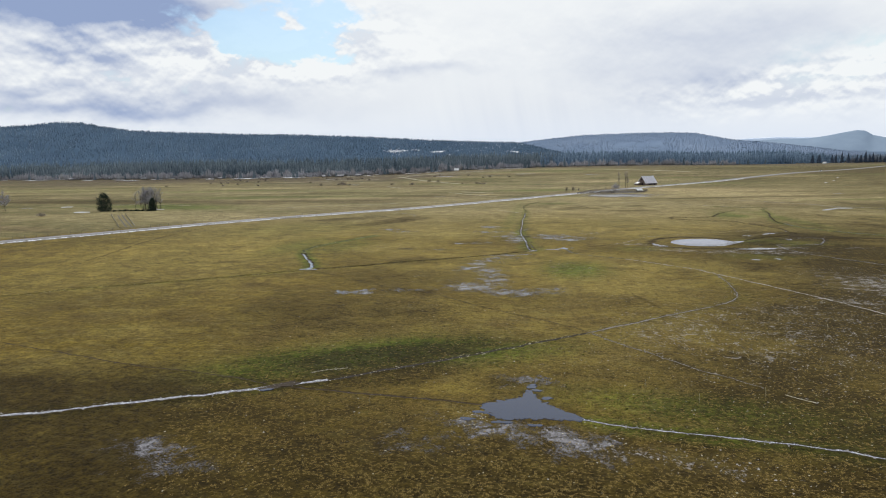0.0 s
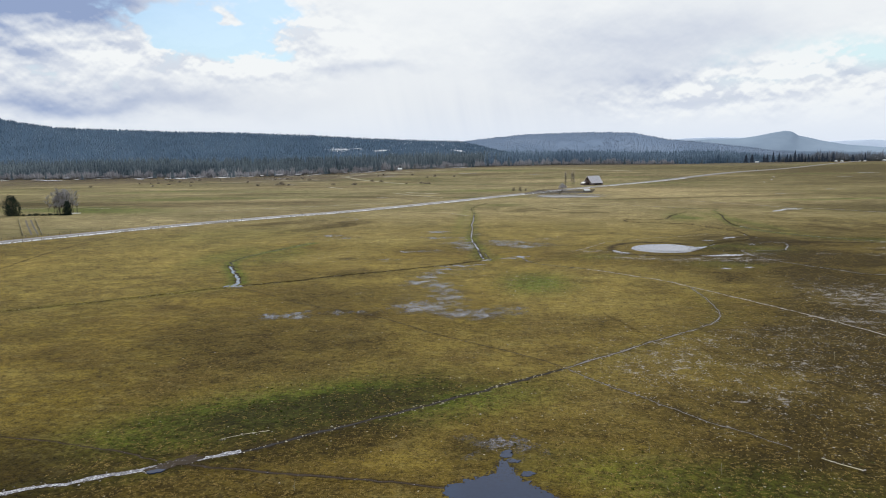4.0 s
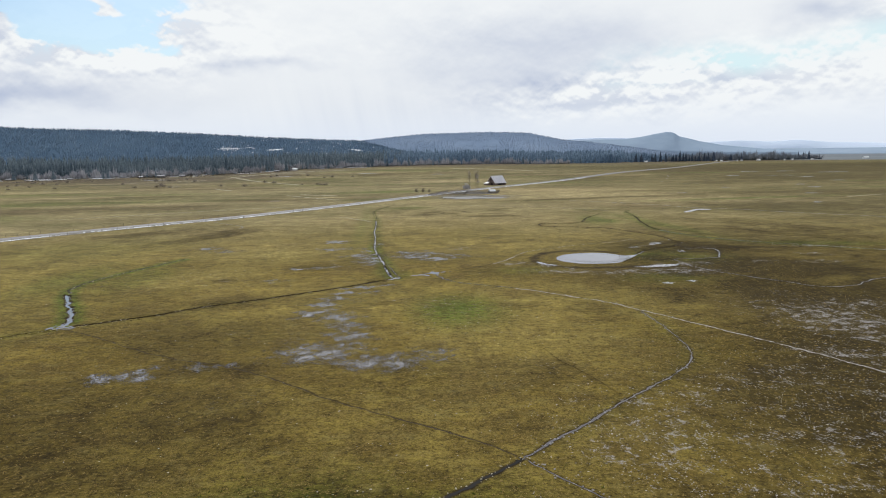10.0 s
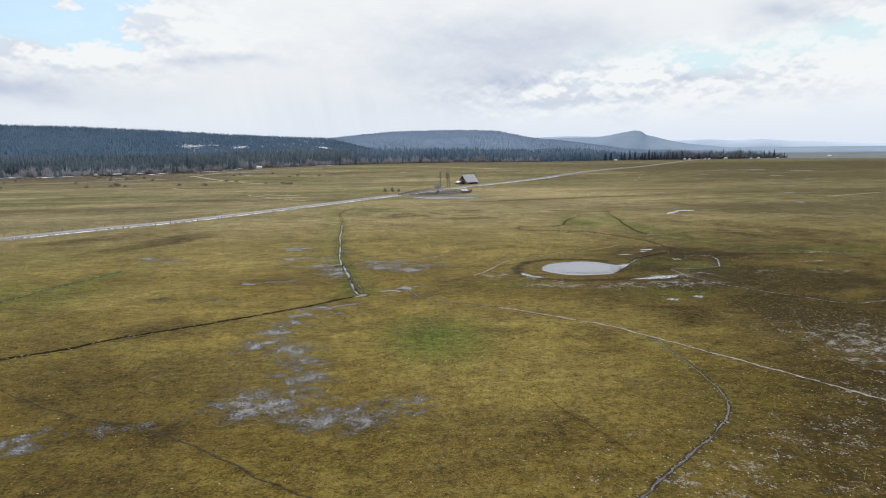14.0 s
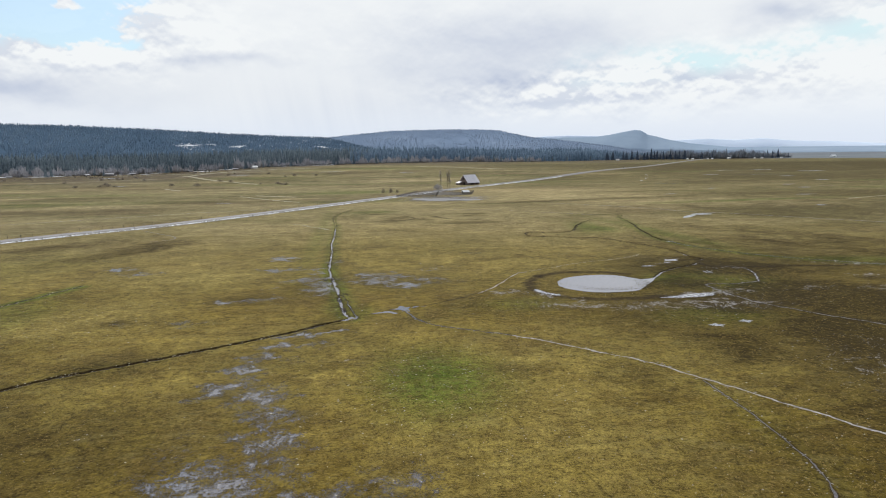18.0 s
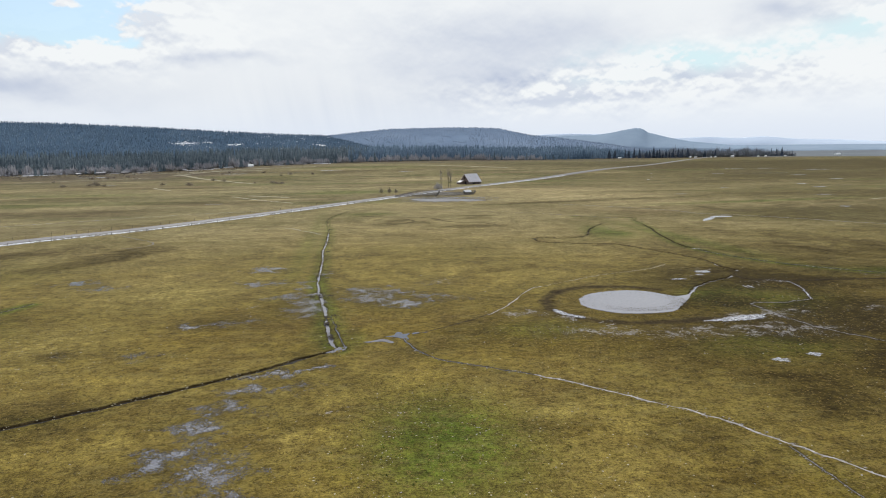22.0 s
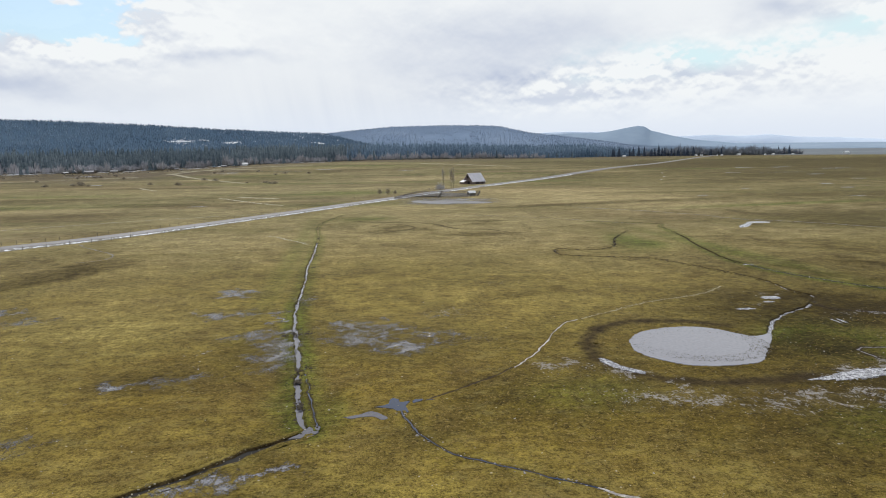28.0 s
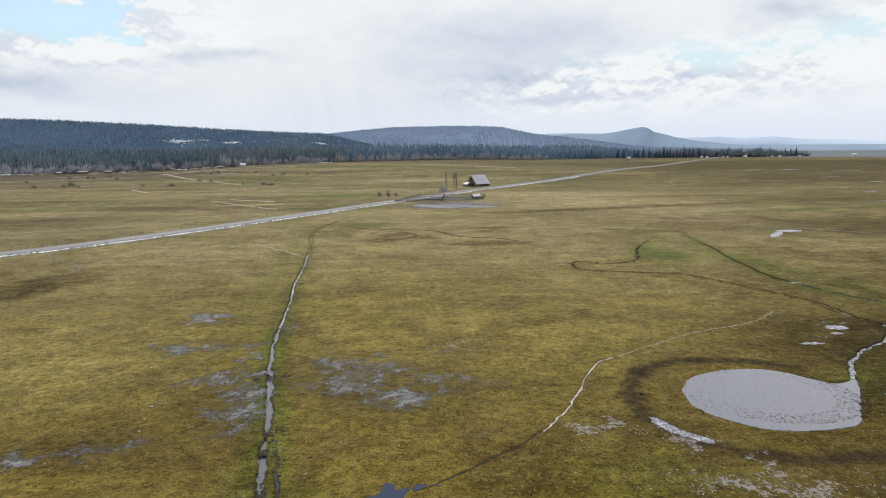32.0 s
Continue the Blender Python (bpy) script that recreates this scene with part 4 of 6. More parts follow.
def build_channel(c):
    line, w = c["line"], c["half"]
    side = sides_of(line)
    n = len(line)
    rng = np.random.default_rng(n + int(w * 100))
    sd = c["line"][0, 0]
    broad = c["fill"] is None and w > 0.8
    knot = 0.25 if broad else 0.9
    wob = np.array([[noise.noise((x * knot + s * 9, y * knot, sd)) for s in (-1, 1)] for x, y in line])
    along = np.concatenate([[0.0], np.cumsum(np.hypot(*np.diff(line, axis=0).T))])
    fade = ss(0, 9, along) * ss(0, 9, along[-1] - along) if c["fill"] is None else np.ones(n)
    bed = -0.42 if c["carve"] else 0.02
    width = w * np.array([1 + 0.75 * noise.noise((x * 0.3, y * 0.3, sd + 4)) + (0.0 if broad else 0.4) * noise.noise((x * 1.1, y * 1.1, sd + 8)) for x, y in line])
    rows, soil = [], []
    lateral = ((1.55, 0.02, 0.0), (0.62, 0.08, 0.12), (0.16, 0.02 if c["carve"] else 0.05, 1.0), (-0.12, bed, 1.0))
    if broad:
        lateral = ((1.3, 0.02, 0.0), (0.85, 0.05, 0.15), (0.35, 0.07, 0.6), (-0.25, 0.05, 0.9))
    for s, sign in ((0, 1), (1, -1)):
        for off, z, dirt in lateral if s == 0 else lateral[::-1]:
            d = width + c["spread"] * (off + 0.3 * wob[:, s] * (off < 1))
            xy = line + side * (sign * np.maximum(d, 0.05))[:, None]
            jitter = rng.normal(0, 0.025 if 0 < off < 1 else 0.0, n)
            rows.append(np.column_stack([xy, lie(xy[:, 0], xy[:, 1]) + z + jitter]))
            soil.append(np.clip(dirt * fade * c["bank"] * (1 + 0.35 * wob[:, s] * broad), 0, 1))
    v = np.stack(rows, 1).reshape(-1, 3)
    k = len(rows)
    faces = [(i * k + j, (i + 1) * k + j, (i + 1) * k + j + 1, i * k + j + 1) for i in range(n - 1) for j in range(k - 1)]
    faces = [f[::-1] for f in faces]
    me = mesh_of("banks", v, faces, MEADOW, True)
    near = np.full(len(v), c["fringe"])
    paint(me, v[:, 0], v[:, 1], np.stack(soil, 1).ravel(), near)
    top = tagged(new(c["name"], me), c["label"], "ditch", kind="structure")
    if c["fill"] is not None:
        level = -0.22 if c["carve"] else 0.06
        l = line + side * (width + c["spread"] * (0.04 + 0.22 * wob[:, 0]))[:, None]
        r = line - side * (width + c["spread"] * (0.04 + 0.22 * wob[:, 1]))[:, None]
        vv = np.vstack([np.column_stack([l, lie(l[:, 0], l[:, 1]) + level]), np.column_stack([r, lie(r[:, 0], r[:, 1]) + level])])
        name, label = ("straw", "bleached dead grass") if c["fill"] is STRAW else ("water", "still shallow water")
        part(name, mesh_of(name, vv, [(i, n + i, n + i + 1, i + 1) for i in range(n - 1)], c["fill"], True), top, label)


def clod_template(sides=6):
    ring = [(math.cos(2 * math.pi * s / sides), math.sin(2 * math.pi * s / sides)) for s in range(sides)]
    verts = [(u, v, -0.2) for u, v in ring] + [(0.62 * u, 0.62 * v, 0.5) for u, v in ring] + [(0, 0, 0.68)]
    tris = []
    for s in range(sides):
        t = (s + 1) % sides
        tris += [(s, t, sides + t), (s, sides + t, sides + s), (sides + s, sides + t, 2 * sides)]
    return np.array(verts), np.array(tris)


def scatter(name, template, at, size, mat, label, category, flat=0.6, seed=0):
    """Many small things in one mesh, each turned and shaped a little."""
    tv, tt = template
    rng = np.random.default_rng(seed)
    n = len(at)
    a = rng.uniform(0, 2 * np.pi, n)
    sx, sy, sz = size * rng.uniform(0.7, 1.5, n), size * rng.uniform(0.7, 1.3, n), size * flat * rng.uniform(0.6, 1.3, n)
    lump = 1 + rng.normal(0, 0.14, (n, len(tv), 1))
    p = tv[None] * lump * np.stack([sx, sy, sz], 1)[:, None]
    x = p[..., 0] * np.cos(a)[:, None] - p[..., 1] * np.sin(a)[:, None] + at[:, :1]
    y = p[..., 0] * np.sin(a)[:, None] + p[..., 1] * np.cos(a)[:, None] + at[:, 1:2]
    z = p[..., 2] + at[:, 2:3]
    tris = (tt[None] + (np.arange(n) * len(tv))[:, None, None]).reshape(-1, 3)
    return tagged(new(name, soup(name, np.stack([x, y, z], -1).reshape(-1, 3), tris, mat)), label, category, kind="stuff")


for c in CHANNELS:
    build_channel(c)


def channel_clods():
    for mat, name, label, density, size in ((ICE_CLOD, "ice_lumps", "lumps of grey ice along the ditch edges", 0.6, 0.085), (DRY_CLOD, "straw_clods", "pale grass clods on the ditch bank", 0.7, 0.095),
                                            (EARTH_CLOD, "earth_clods", "dark earth clods fallen from the banks", 0.65, 0.15)):
        rng = np.random.default_rng(int(size * 1000))
        at, sizes = [], []
        for c in CHANNELS:
            if c["clods"] is not mat:
                continue
            line, side = c["line"], sides_of(c["line"])
            for _ in range(2 if mat is EARTH_CLOD else 3):
                pick = rng.random(len(line)) < density
                s = np.where(rng.random(pick.sum()) < 0.55, 1, -1)
                p = line[pick] + side[pick] * (s * (c["half"] + rng.normal(0.25, 0.22, pick.sum())))[:, None] + rng.normal(0, 0.2, (pick.sum(), 2))
                at.append(np.column_stack([p, lie(p[:, 0], p[:, 1]) + (0.02 if c["carve"] else 0.08)]))
                sizes.append(np.abs(rng.normal(1.0, 0.45, pick.sum())) * size * (1.6 if c["line"][0, 1] > 400 else 1.0))
        scatter(name, clod_template(), np.vstack(at), np.concatenate(sizes), mat, label, "clods", 0.7, 3)


channel_clods()


# ---------------------------------------------------------------- pools
def pool(name, outline, mat, label, z=0.05, rough=0.35, seed=0, category="pool"):
    """A sheet of standing water with a ragged edge."""
    p = np.array(outline, float)
    loop = smooth_line(np.vstack([p, p[:1]]), 0.22)[:-1]
    c = loop.mean(0)
    d = loop - c
    r = np.linalg.norm(d, axis=1)
    wob = np.array([noise.noise((x * 1.1, y * 1.1, seed)) + 0.8 * noise.noise((x * 2.7, y * 2.7, seed)) + 0.15 * noise.noise((x * 6.1, y * 6.1, seed)) for x, y in loop])
    ring = c + d * (1 + rough * wob / np.maximum(r, 0.5))[:, None]
    n = len(ring)
    verts = [(x, y, float(lie(x, y)) + z) for x, y in ring] + [(*(c + (q - c) * (1 + 0.06 / max(float(np.hypot(*(q - c))), 0.3))), z - 0.09) for q in ring]
    bm = bmesh.new()
    top = [bm.verts.new(v) for v in verts[:n]]
    low = [bm.verts.new(v) for v in verts[n:]]
    face = bm.faces.new(top)
    for i in range(n):
        bm.faces.new((top[i], low[i], low[(i + 1) % n], top[(i + 1) % n]))
    bmesh.ops.triangulate(bm, faces=[face])
    bmesh.ops.recalc_face_normals(bm, faces=bm.faces[:])
    me = bpy.data.meshes.new(name)
    bm.to_mesh(me)
    bm.free()
    me.materials.append(mat)
    return tagged(new(name, me), label, category, kind="structure")


pool("pool", [(-7.4, 86.2), (-4.9, 88.2), (-1.7, 90.2), (-0.7, 94), (0.6, 91.6), (1.9, 88.8), (5.4, 85.7), (8.6, 82.5), (2.3, 82), (-4.1, 81.3)], WATER, "dark still pool in trampled brown grass", 0.05, 0.8)
pool("mud_crossing", [(-44, 87.2), (-42.2, 89.6), (-40.2, 91.2), (-38.6, 91.0), (-39.6, 89.2), (-41.6, 87.4), (-43, 86.2)], RUT_MUD, "dark trampled mud where tracks cross the ditch", 0.12, 0.7, 31, "mud")
pool("pool", [(-44, 86.6), (-42.4, 87.4), (-41.6, 87.2), (-42.6, 86.3)], WATER, "small dark puddle beside the muddy crossing", 0.14, 0.4, 32)
for x, y, rx, ry in ((-0.2, 95.6, 0.7, 1.1), (0.9, 93.6, 0.8, 0.5), (-6.4, 83.4, 1.3, 0.5), (-3.2, 80.2, 1.6, 0.5), (2.6, 90.6, 0.8, 0.6), (-8.2, 80.6, 1.1, 0.5), (1.5, 79.9, 1.2, 0.4)):
    pool("pool", [(x + rx * math.cos(t), y + ry * math.sin(t)) for t in (2 * math.pi * i / 8 for i in range(8))], WATER, "small puddle in the trampled edge of the pool", 0.04, 0.5, x)
pool("pool", [(-2.8, 259.6), (-1.0, 260.6), (-0.4, 262.6), (0.6, 262.4), (0.9, 261.2), (2.3, 261.4), (1.7, 259.6), (2.0, 257.4), (1.0, 256.6), (0.2, 258.2), (-0.8, 259.0)], WATER, "star-shaped blue-grey pool in the meadow", 0.05, 0.2, 1)
pool("pool", [(-7.2, 256.4), (-5.2, 257.0), (-3.6, 258.1), (-2.6, 257.6), (-1.4, 256.4), (-0.9, 255.2), (-1.8, 255.0), (-3.0, 256.2), (-4.6, 256.2), (-6.0, 255.8)], MUDDY, "shallow muddy puddle beside a pool", 0.045, 0.25, 2)
pool("pool", [(2.8, 260.6), (4.3, 261.4), (6, 261.6), (4.2, 262), (3, 261.8)], WATER, "small dark puddle at the trail's end", 0.05, 0.25, 3)
pool("pool", [(-87.6, 199.2), (-86.4, 202.8), (-84.2, 203.2), (-82.6, 201.2), (-81.2, 199.8), (-83.4, 198.6)], MUDDY, "trampled muddy pool where the brook meets the ditch", 0.05, 0.6, 15)
pool("pool", [(-12.6, 251.4), (-11.6, 253.6), (-10.2, 254), (-10.2, 252), (-11.2, 250.6), (-13.6, 250.2)], MUDDY, "muddy pool where two ditches meet", 0.05, 0.4, 5)
pool("pool", [(65.2, 236.9), (66.0, 237.6), (67, 238.1), (68.4, 237.4), (68.3, 236.4), (66.8, 236.1)], SLUSH, "small frozen puddle", 0.02, 0.9, 6)
pool("pool", [(73.4, 239), (74.2, 239.9), (75, 240.2), (76.3, 239.6), (76, 238.6), (74.6, 238.3)], SLUSH, "small frozen puddle", 0.02, 0.9, 7)
pool("pool", [(66, 263.4), (70, 264.6), (74, 266.0), (78.5, 267.2), (81.5, 266.8), (80, 264.6), (76, 263.0), (71, 262.6)], SLUSH, "long strip of whitish ice in the old creek bed", 0.12, 1.3, 8)
pool("pool", [(36.2, 277.6), (37.4, 276.8), (39.0, 272.9), (41.6, 269.9), (41.0, 268.8), (38.0, 271.6), (36.4, 274.6)], SLUSH, "grey ice lying in the old creek bed", 0.13, 0.5, 9)
pool("pool", [(157, 451), (161, 453), (166, 459), (170, 465), (168, 466), (163, 461), (159, 456)], SLUSH, "pale frozen puddle in the far field", 0.06, 0.8, 11)
pool("pool", [(169, 468), (174, 466), (179, 467), (182, 469.5), (179, 472.5), (175, 473), (171, 471)], SLUSH, "pale frozen puddle in the far field", 0.06, 0.9, 12)
# The last two, long and thin, stand for whitish planks.
for x, y, rx, ry in ((80.3, 308.6, 2.3, 0.7), (92.4, 318.6, 2.4, 1.5), (89.5, 314.4, 1.5, 0.6), (111, 362.2, 1.6, 1.2), (93.6, 296.4, 0.3, 1.7), (94.9, 296.2, 0.3, 1.8)):
    pool("pool", [(x + rx * math.cos(t), y + ry * math.sin(t)) for t in (2 * math.pi * i / 8 for i in range(8))], SLUSH, "small frozen puddle", 0.05, 0.5, x)
ice_rng = random.Random(64)
for x, y, rx, ry in [(620, 1178, 26, 5), (660, 1108, 30, 5), (387, 699, 6, 3.5), (404, 752, 8, 3), (495, 831, 9, 3.5), (278, 513, 3, 3), (301, 707, 4, 3), (560, 1180, 22, 5), (450, 1010, 14, 4), (520, 940, 12, 3.5),
                     (-470, 480, 9, 3), (-560, 760, 14, 4), (-330, 930, 14, 3), (-220, 1090, 20, 3.5), (-420, 1100, 26, 4), (-90, 1130, 18, 3), (20, 1100, 12, 3), (-130, 620, 6, 1.6), (330, 610, 6, 2), (230, 640, 5, 2)]:
    ring = [(x + rx * ice_rng.uniform(0.5, 1.1) * math.cos(t), y + ry * ice_rng.uniform(0.4, 1.1) * math.sin(t)) for t in (2 * math.pi * i / 11 for i in range(11))]
    pool("pool", ring, SLUSH, "thin sheet of ice lying in the far field", 0.06, 1.5, x)
pool("pond", [(44.2, 281.2), (45.0, 286), (46.8, 289.7), (50.4, 293.3), (55.7, 295.5), (61.4, 295.6), (65.7, 293.4), (68, 290), (70.2, 287.7), (72.4, 288), (74.9, 289.2), (73, 285.6), (71.6, 283.6), (68.4, 279.3), (64.2, 273.4),
              (59.8, 271.7), (55.5, 271.4), (50.5, 272.4), (47.5, 275.0), (45.3, 277.8)],
     POND_ICE, "oval pond under dull whitish ice", 0.07, 0.3, 12, "pond")


# ---------------------------------------------------------------- road
ROAD = smooth_line([(-470, -10), (-360, 140), (-272, 259), (-211, 360), (-160, 427), (-129, 460), (-101, 499), (-60, 564), (3, 668), (97, 818), (350, 1180), (800, 1840), (1200, 2420)], 4.0)
ROAD_SIDE = sides_of(ROAD)


def ribbon(name, line, side, offsets, mat, label="", kind="structure", parent=None, category=""):
    """A strip along a line; offsets: rows of distance to the left and height."""
    rows = []
    for d, z in offsets:
        p = line + side * d
        rows.append(np.column_stack([p, lie(p[:, 0], p[:, 1]) + z]))
    v, k = np.stack(rows, 1).reshape(-1, 3), len(rows)
    faces = [(i * k + j + 1, (i + 1) * k + j + 1, (i + 1) * k + j, i * k + j) for i in range(len(line) - 1) for j in range(k - 1)]
    ob = new(name, mesh_of(name, v, [f[::-1] for f in faces], mat))
    ob.parent = parent
    return tagged(ob, label, category, kind=kind if parent is None else "")


road = ribbon("road", ROAD, ROAD_SIDE, [(-4.3, 0.42), (0, 0.48), (4.3, 0.42)], ASPHALT, "straight grey two-lane country road on a low bank", category="road")
ribbon("verge", ROAD, ROAD_SIDE, [(-8.4, 0.015), (-6.0, 0.25), (-4.3, 0.41)], GRAVEL, "gravelly grass road verge", category="verge")
ribbon("verge", ROAD, ROAD_SIDE, [(4.3, 0.41), (6.0, 0.25), (8.4, 0.015)], GRAVEL, "gravelly grass road verge", category="verge")
for d in (-0.18, 0.08):
    ribbon("centre_line", ROAD, ROAD_SIDE, [(d, 0.49), (d + 0.12, 0.49)], PAINT_LINE, "faded yellow line", parent=road)


def roadside_snow():
    """Dirty ploughed snow along the meadow side of the road, in lumps and short ridges."""
    rng = np.random.default_rng(44)
    at, size = [], []
    for i in range(len(ROAD) - 1):
        if not 100 < ROAD[i, 1] < 1000:
            continue
        n = noise.noise((i * 0.17, 2.0, 0)) + 0.6 * noise.noise((i * 0.8, 2.0, 3))
        count = int(max(0, 15 + 18 * n))
        t = rng.random(count)
        p = ROAD[i] + (ROAD[i + 1] - ROAD[i]) * t[:, None] - ROAD_SIDE[i] * (6.0 + rng.normal(0, 0.6, count))[:, None]
        at.append(np.column_stack([p, lie(p[:, 0], p[:, 1]) + 0.16]))
        size.append(rng.uniform(0.3, 0.85, count))
    scatter("roadside_snow", clod_template(), np.vstack(at), np.concatenate(size), SNOW, "broken ridge of old ploughed snow beside the road", "snow", 0.35, 45)


roadside_snow()


def roadside_fence(offset, first, last, step, label, stride=1):
    line = ROAD + ROAD_SIDE * offset
    s = np.r_[0, np.cumsum(np.linalg.norm(np.diff(line, axis=0), axis=1))]
    at = np.arange(first, last, step)
    px, py = np.interp(at, s, line[:, 0]), np.interp(at, s, line[:, 1])
    fence = tagged(new("roadside_fence"), label, "fence")
    fence.location = (px[0], py[0], 0)
    post = mesh_of("post", *tube([(0, 0, -0.1), (0.01, 0, 0.8), (0.0, 0.01, 1.55)], [0.09, 0.085, 0.07], 6), GREY_WOOD)
    rng = random.Random(int(first))
    for x, y in zip(px, py):
        part("post", post, fence, m=pose(x - px[0], y - py[0], float(lie(x, y)), rng.uniform(-4, 4), rng.uniform(-4, 4), rng.uniform(0, 90)) @ Matrix.Diagonal((1, 1, rng.uniform(0.85, 1.12), 1)))
    for z in (0.5, 0.95, 1.35):
        verts, faces = [], []
        for k, (x, y) in enumerate(zip(px, py)):
            verts += [(x - px[0], y - py[0], z + float(lie(x, y)) - 0.008), (x - px[0], y - py[0], z + float(lie(x, y)) + 0.008)]
            if k:
                faces.append((2 * k - 2, 2 * k, 2 * k + 1, 2 * k - 1))
        part("wire", mesh_of("wire", verts, faces, GREY_WOOD), fence, "rusty strand of wire")


roadside_fence(10.5, 120, 940, 5.4, "row of weathered fence posts with wire beside the road")
roadside_fence(-10.0, 380, 760, 8.5, "sparse leaning fence posts on the meadow side of the road")


def utility_pole(x, y, h=7.5):
    pole = tagged(new("utility_pole"), "thin grey wooden utility pole beside the corral", "utility pole")
    pole.location = (x, y, float(lie(x, y)))
    part("pole", mesh_of("pole", *tube([(0, 0, -0.2), (0, 0, h * 0.5), (0.03, 0, h)], [0.15, 0.13, 0.10], 8), GREY_WOOD), pole)
    part("crossarm", mesh_of("crossarm", *box(1.8, 0.10, 0.12, 0, 0, h - 0.5), GREY_WOOD), pole)
    for u in (-0.8, 0.0, 0.8):
        part("insulator", mesh_of("insulator", *tube([(u, 0, h - 0.38), (u, 0, h - 0.28), (u, 0, h - 0.2)], [0.03, 0.05, 0.03], 6), WHITE_PAINT), pole)
    return pole


utility_pole(30, 688, 6.0)


# ---------------------------------------------------------------- barn, shed and corral
def barn(x, y, turn):
    """Gambrel-free timber barn: steep metal roof, open long side, lean-to at the gable."""
    b = tagged(new("barn"), "old dark timber barn with a pale metal roof", "barn")
    b.matrix_basis = pose(x, y, float(lie(x, y)), 0, 0, turn)
    L, W, E, R = 20.0, 15.5, 3.3, 11.8
    hw = W / 2
    n = 14
    for end in (-1, 1):
        for k in range(n):
            a, c = -hw + W * k / n + 0.03, -hw + W * (k + 1) / n - 0.03
            top = [E + (R - E) * (1 - abs(v) / hw) for v in (a, c)]
            xs = (end * L / 2 - 0.08, end * L / 2 + 0.08)
            v = [(u, q, z) for u in xs for q, z in ((a, 0), (c, 0), (c, top[1]), (a, top[0]))]
            f = [(0, 3, 2, 1), (4, 5, 6, 7), (0, 1, 5, 4), (1, 2, 6, 5), (2, 3, 7, 6), (3, 0, 4, 7)]
            part("board", mesh_of("board", v, f, OLD_WOOD), b)
    for sgn in (-1, 1):
        bays = 7
        for k in range(bays):
            u = -L / 2 + L * (k + 0.5) / bays
            if sgn < 0 and k in (2, 3, 5):
                # Near-black slab painted for the shade inside the open bay.
                part("opening", mesh_of("opening", *box(L / bays - 0.3, 0.1, E - 0.5, u, sgn * (hw - 0.4), 0), DARK_OPENING), b, "near-black slab for the shade in an open bay")
                continue
            part("wall_panel", mesh_of("wall_panel", *box(L / bays - 0.06, 0.16, E, u, sgn * (hw - 0.1), 0, 0.02), OLD_WOOD), b)
        for k in range(bays + 1):
            part("post", mesh_of("post", *box(0.22, 0.22, E, -L / 2 + L * k / bays, sgn * (hw + 0.02), 0, 0.03), OLD_WOOD), b)
        slope = math.hypot(hw + 0.8, (R - E) * (hw + 0.8) / hw)
        sheets = 10
        for k in range(sheets):
            u0, u1 = -L / 2 - 0.6 + (L + 1.2) * k / sheets, -L / 2 - 0.6 + (L + 1.2) * (k + 1) / sheets - 0.02
            verts, cols = [], 9
            for c in range(cols):
                u = u0 + (u1 - u0) * c / (cols - 1)
                rib = 0.05 if c % 4 == 0 else 0.0
                lift = 0.10 + rib
                verts += [(u, 0.02 * sgn, R + lift + 0.02), (u, sgn * (hw + 0.8), E - 0.8 * (R - E) / hw + lift)]
            faces = [(2 * c, 2 * c + 1, 2 * c + 3, 2 * c + 2) if sgn < 0 else (2 * c + 2, 2 * c + 3, 2 * c + 1, 2 * c) for c in range(cols - 1)]
            part("roof_sheet", mesh_of("roof_sheet", verts, faces, TIN_ROOF), b, "ribbed pale metal sheet")
    part("ridge_cap", mesh_of("ridge_cap", *tube([(-L / 2 - 0.6, 0, R + 0.14), (L / 2 + 0.6, 0, R + 0.14)], [0.16, 0.16], 6), TIN_ROOF), b)
    part("hay_door", mesh_of("hay_door", *box(0.08, 2.2, 2.4, -L / 2 - 0.14, 0, 6.4, 0.0), DARK_OPENING), b, "dark hay door")
    # Flat black panel in place of the doorway's inner shade.
    part("barn_door", mesh_of("barn_door", *box(0.08, 3.4, 3.4, -L / 2 - 0.14, -2.0, 0, 0.0), DARK_OPENING), b, "near-black slab for the shade in the doorway")
    lean = part("lean_to", mesh_of("lean_to", *box(5.0, 6.5, 2.3, -L / 2 - 2.6, 5.0, 0, 0.05), OLD_WOOD), b, "low lean-to")
    part("lean_to_roof", mesh_of("lean_to_roof", [(-L / 2 - 5.6, 1.4, 2.2), (-L / 2 - 5.6, 8.6, 2.2), (-L / 2 - 0.1, 8.6, 4.2), (-L / 2 - 0.1, 1.4, 4.2),
                                                 (-L / 2 - 5.6, 1.4, 2.36), (-L / 2 - 5.6, 8.6, 2.36), (-L / 2 - 0.1, 8.6, 4.36), (-L / 2 - 0.1, 1.4, 4.36)],
                                 [(0, 1, 2, 3), (7, 6, 5, 4), (0, 4, 5, 1), (1, 5, 6, 2), (2, 6, 7, 3), (3, 7, 4, 0)], WHITE_PAINT), lean, "whitish lean-to roof")
    return b


barn_thing = barn(85.5, 846.0, 36.0)
barn_thing.scale = (0.9, 0.9, 0.92)


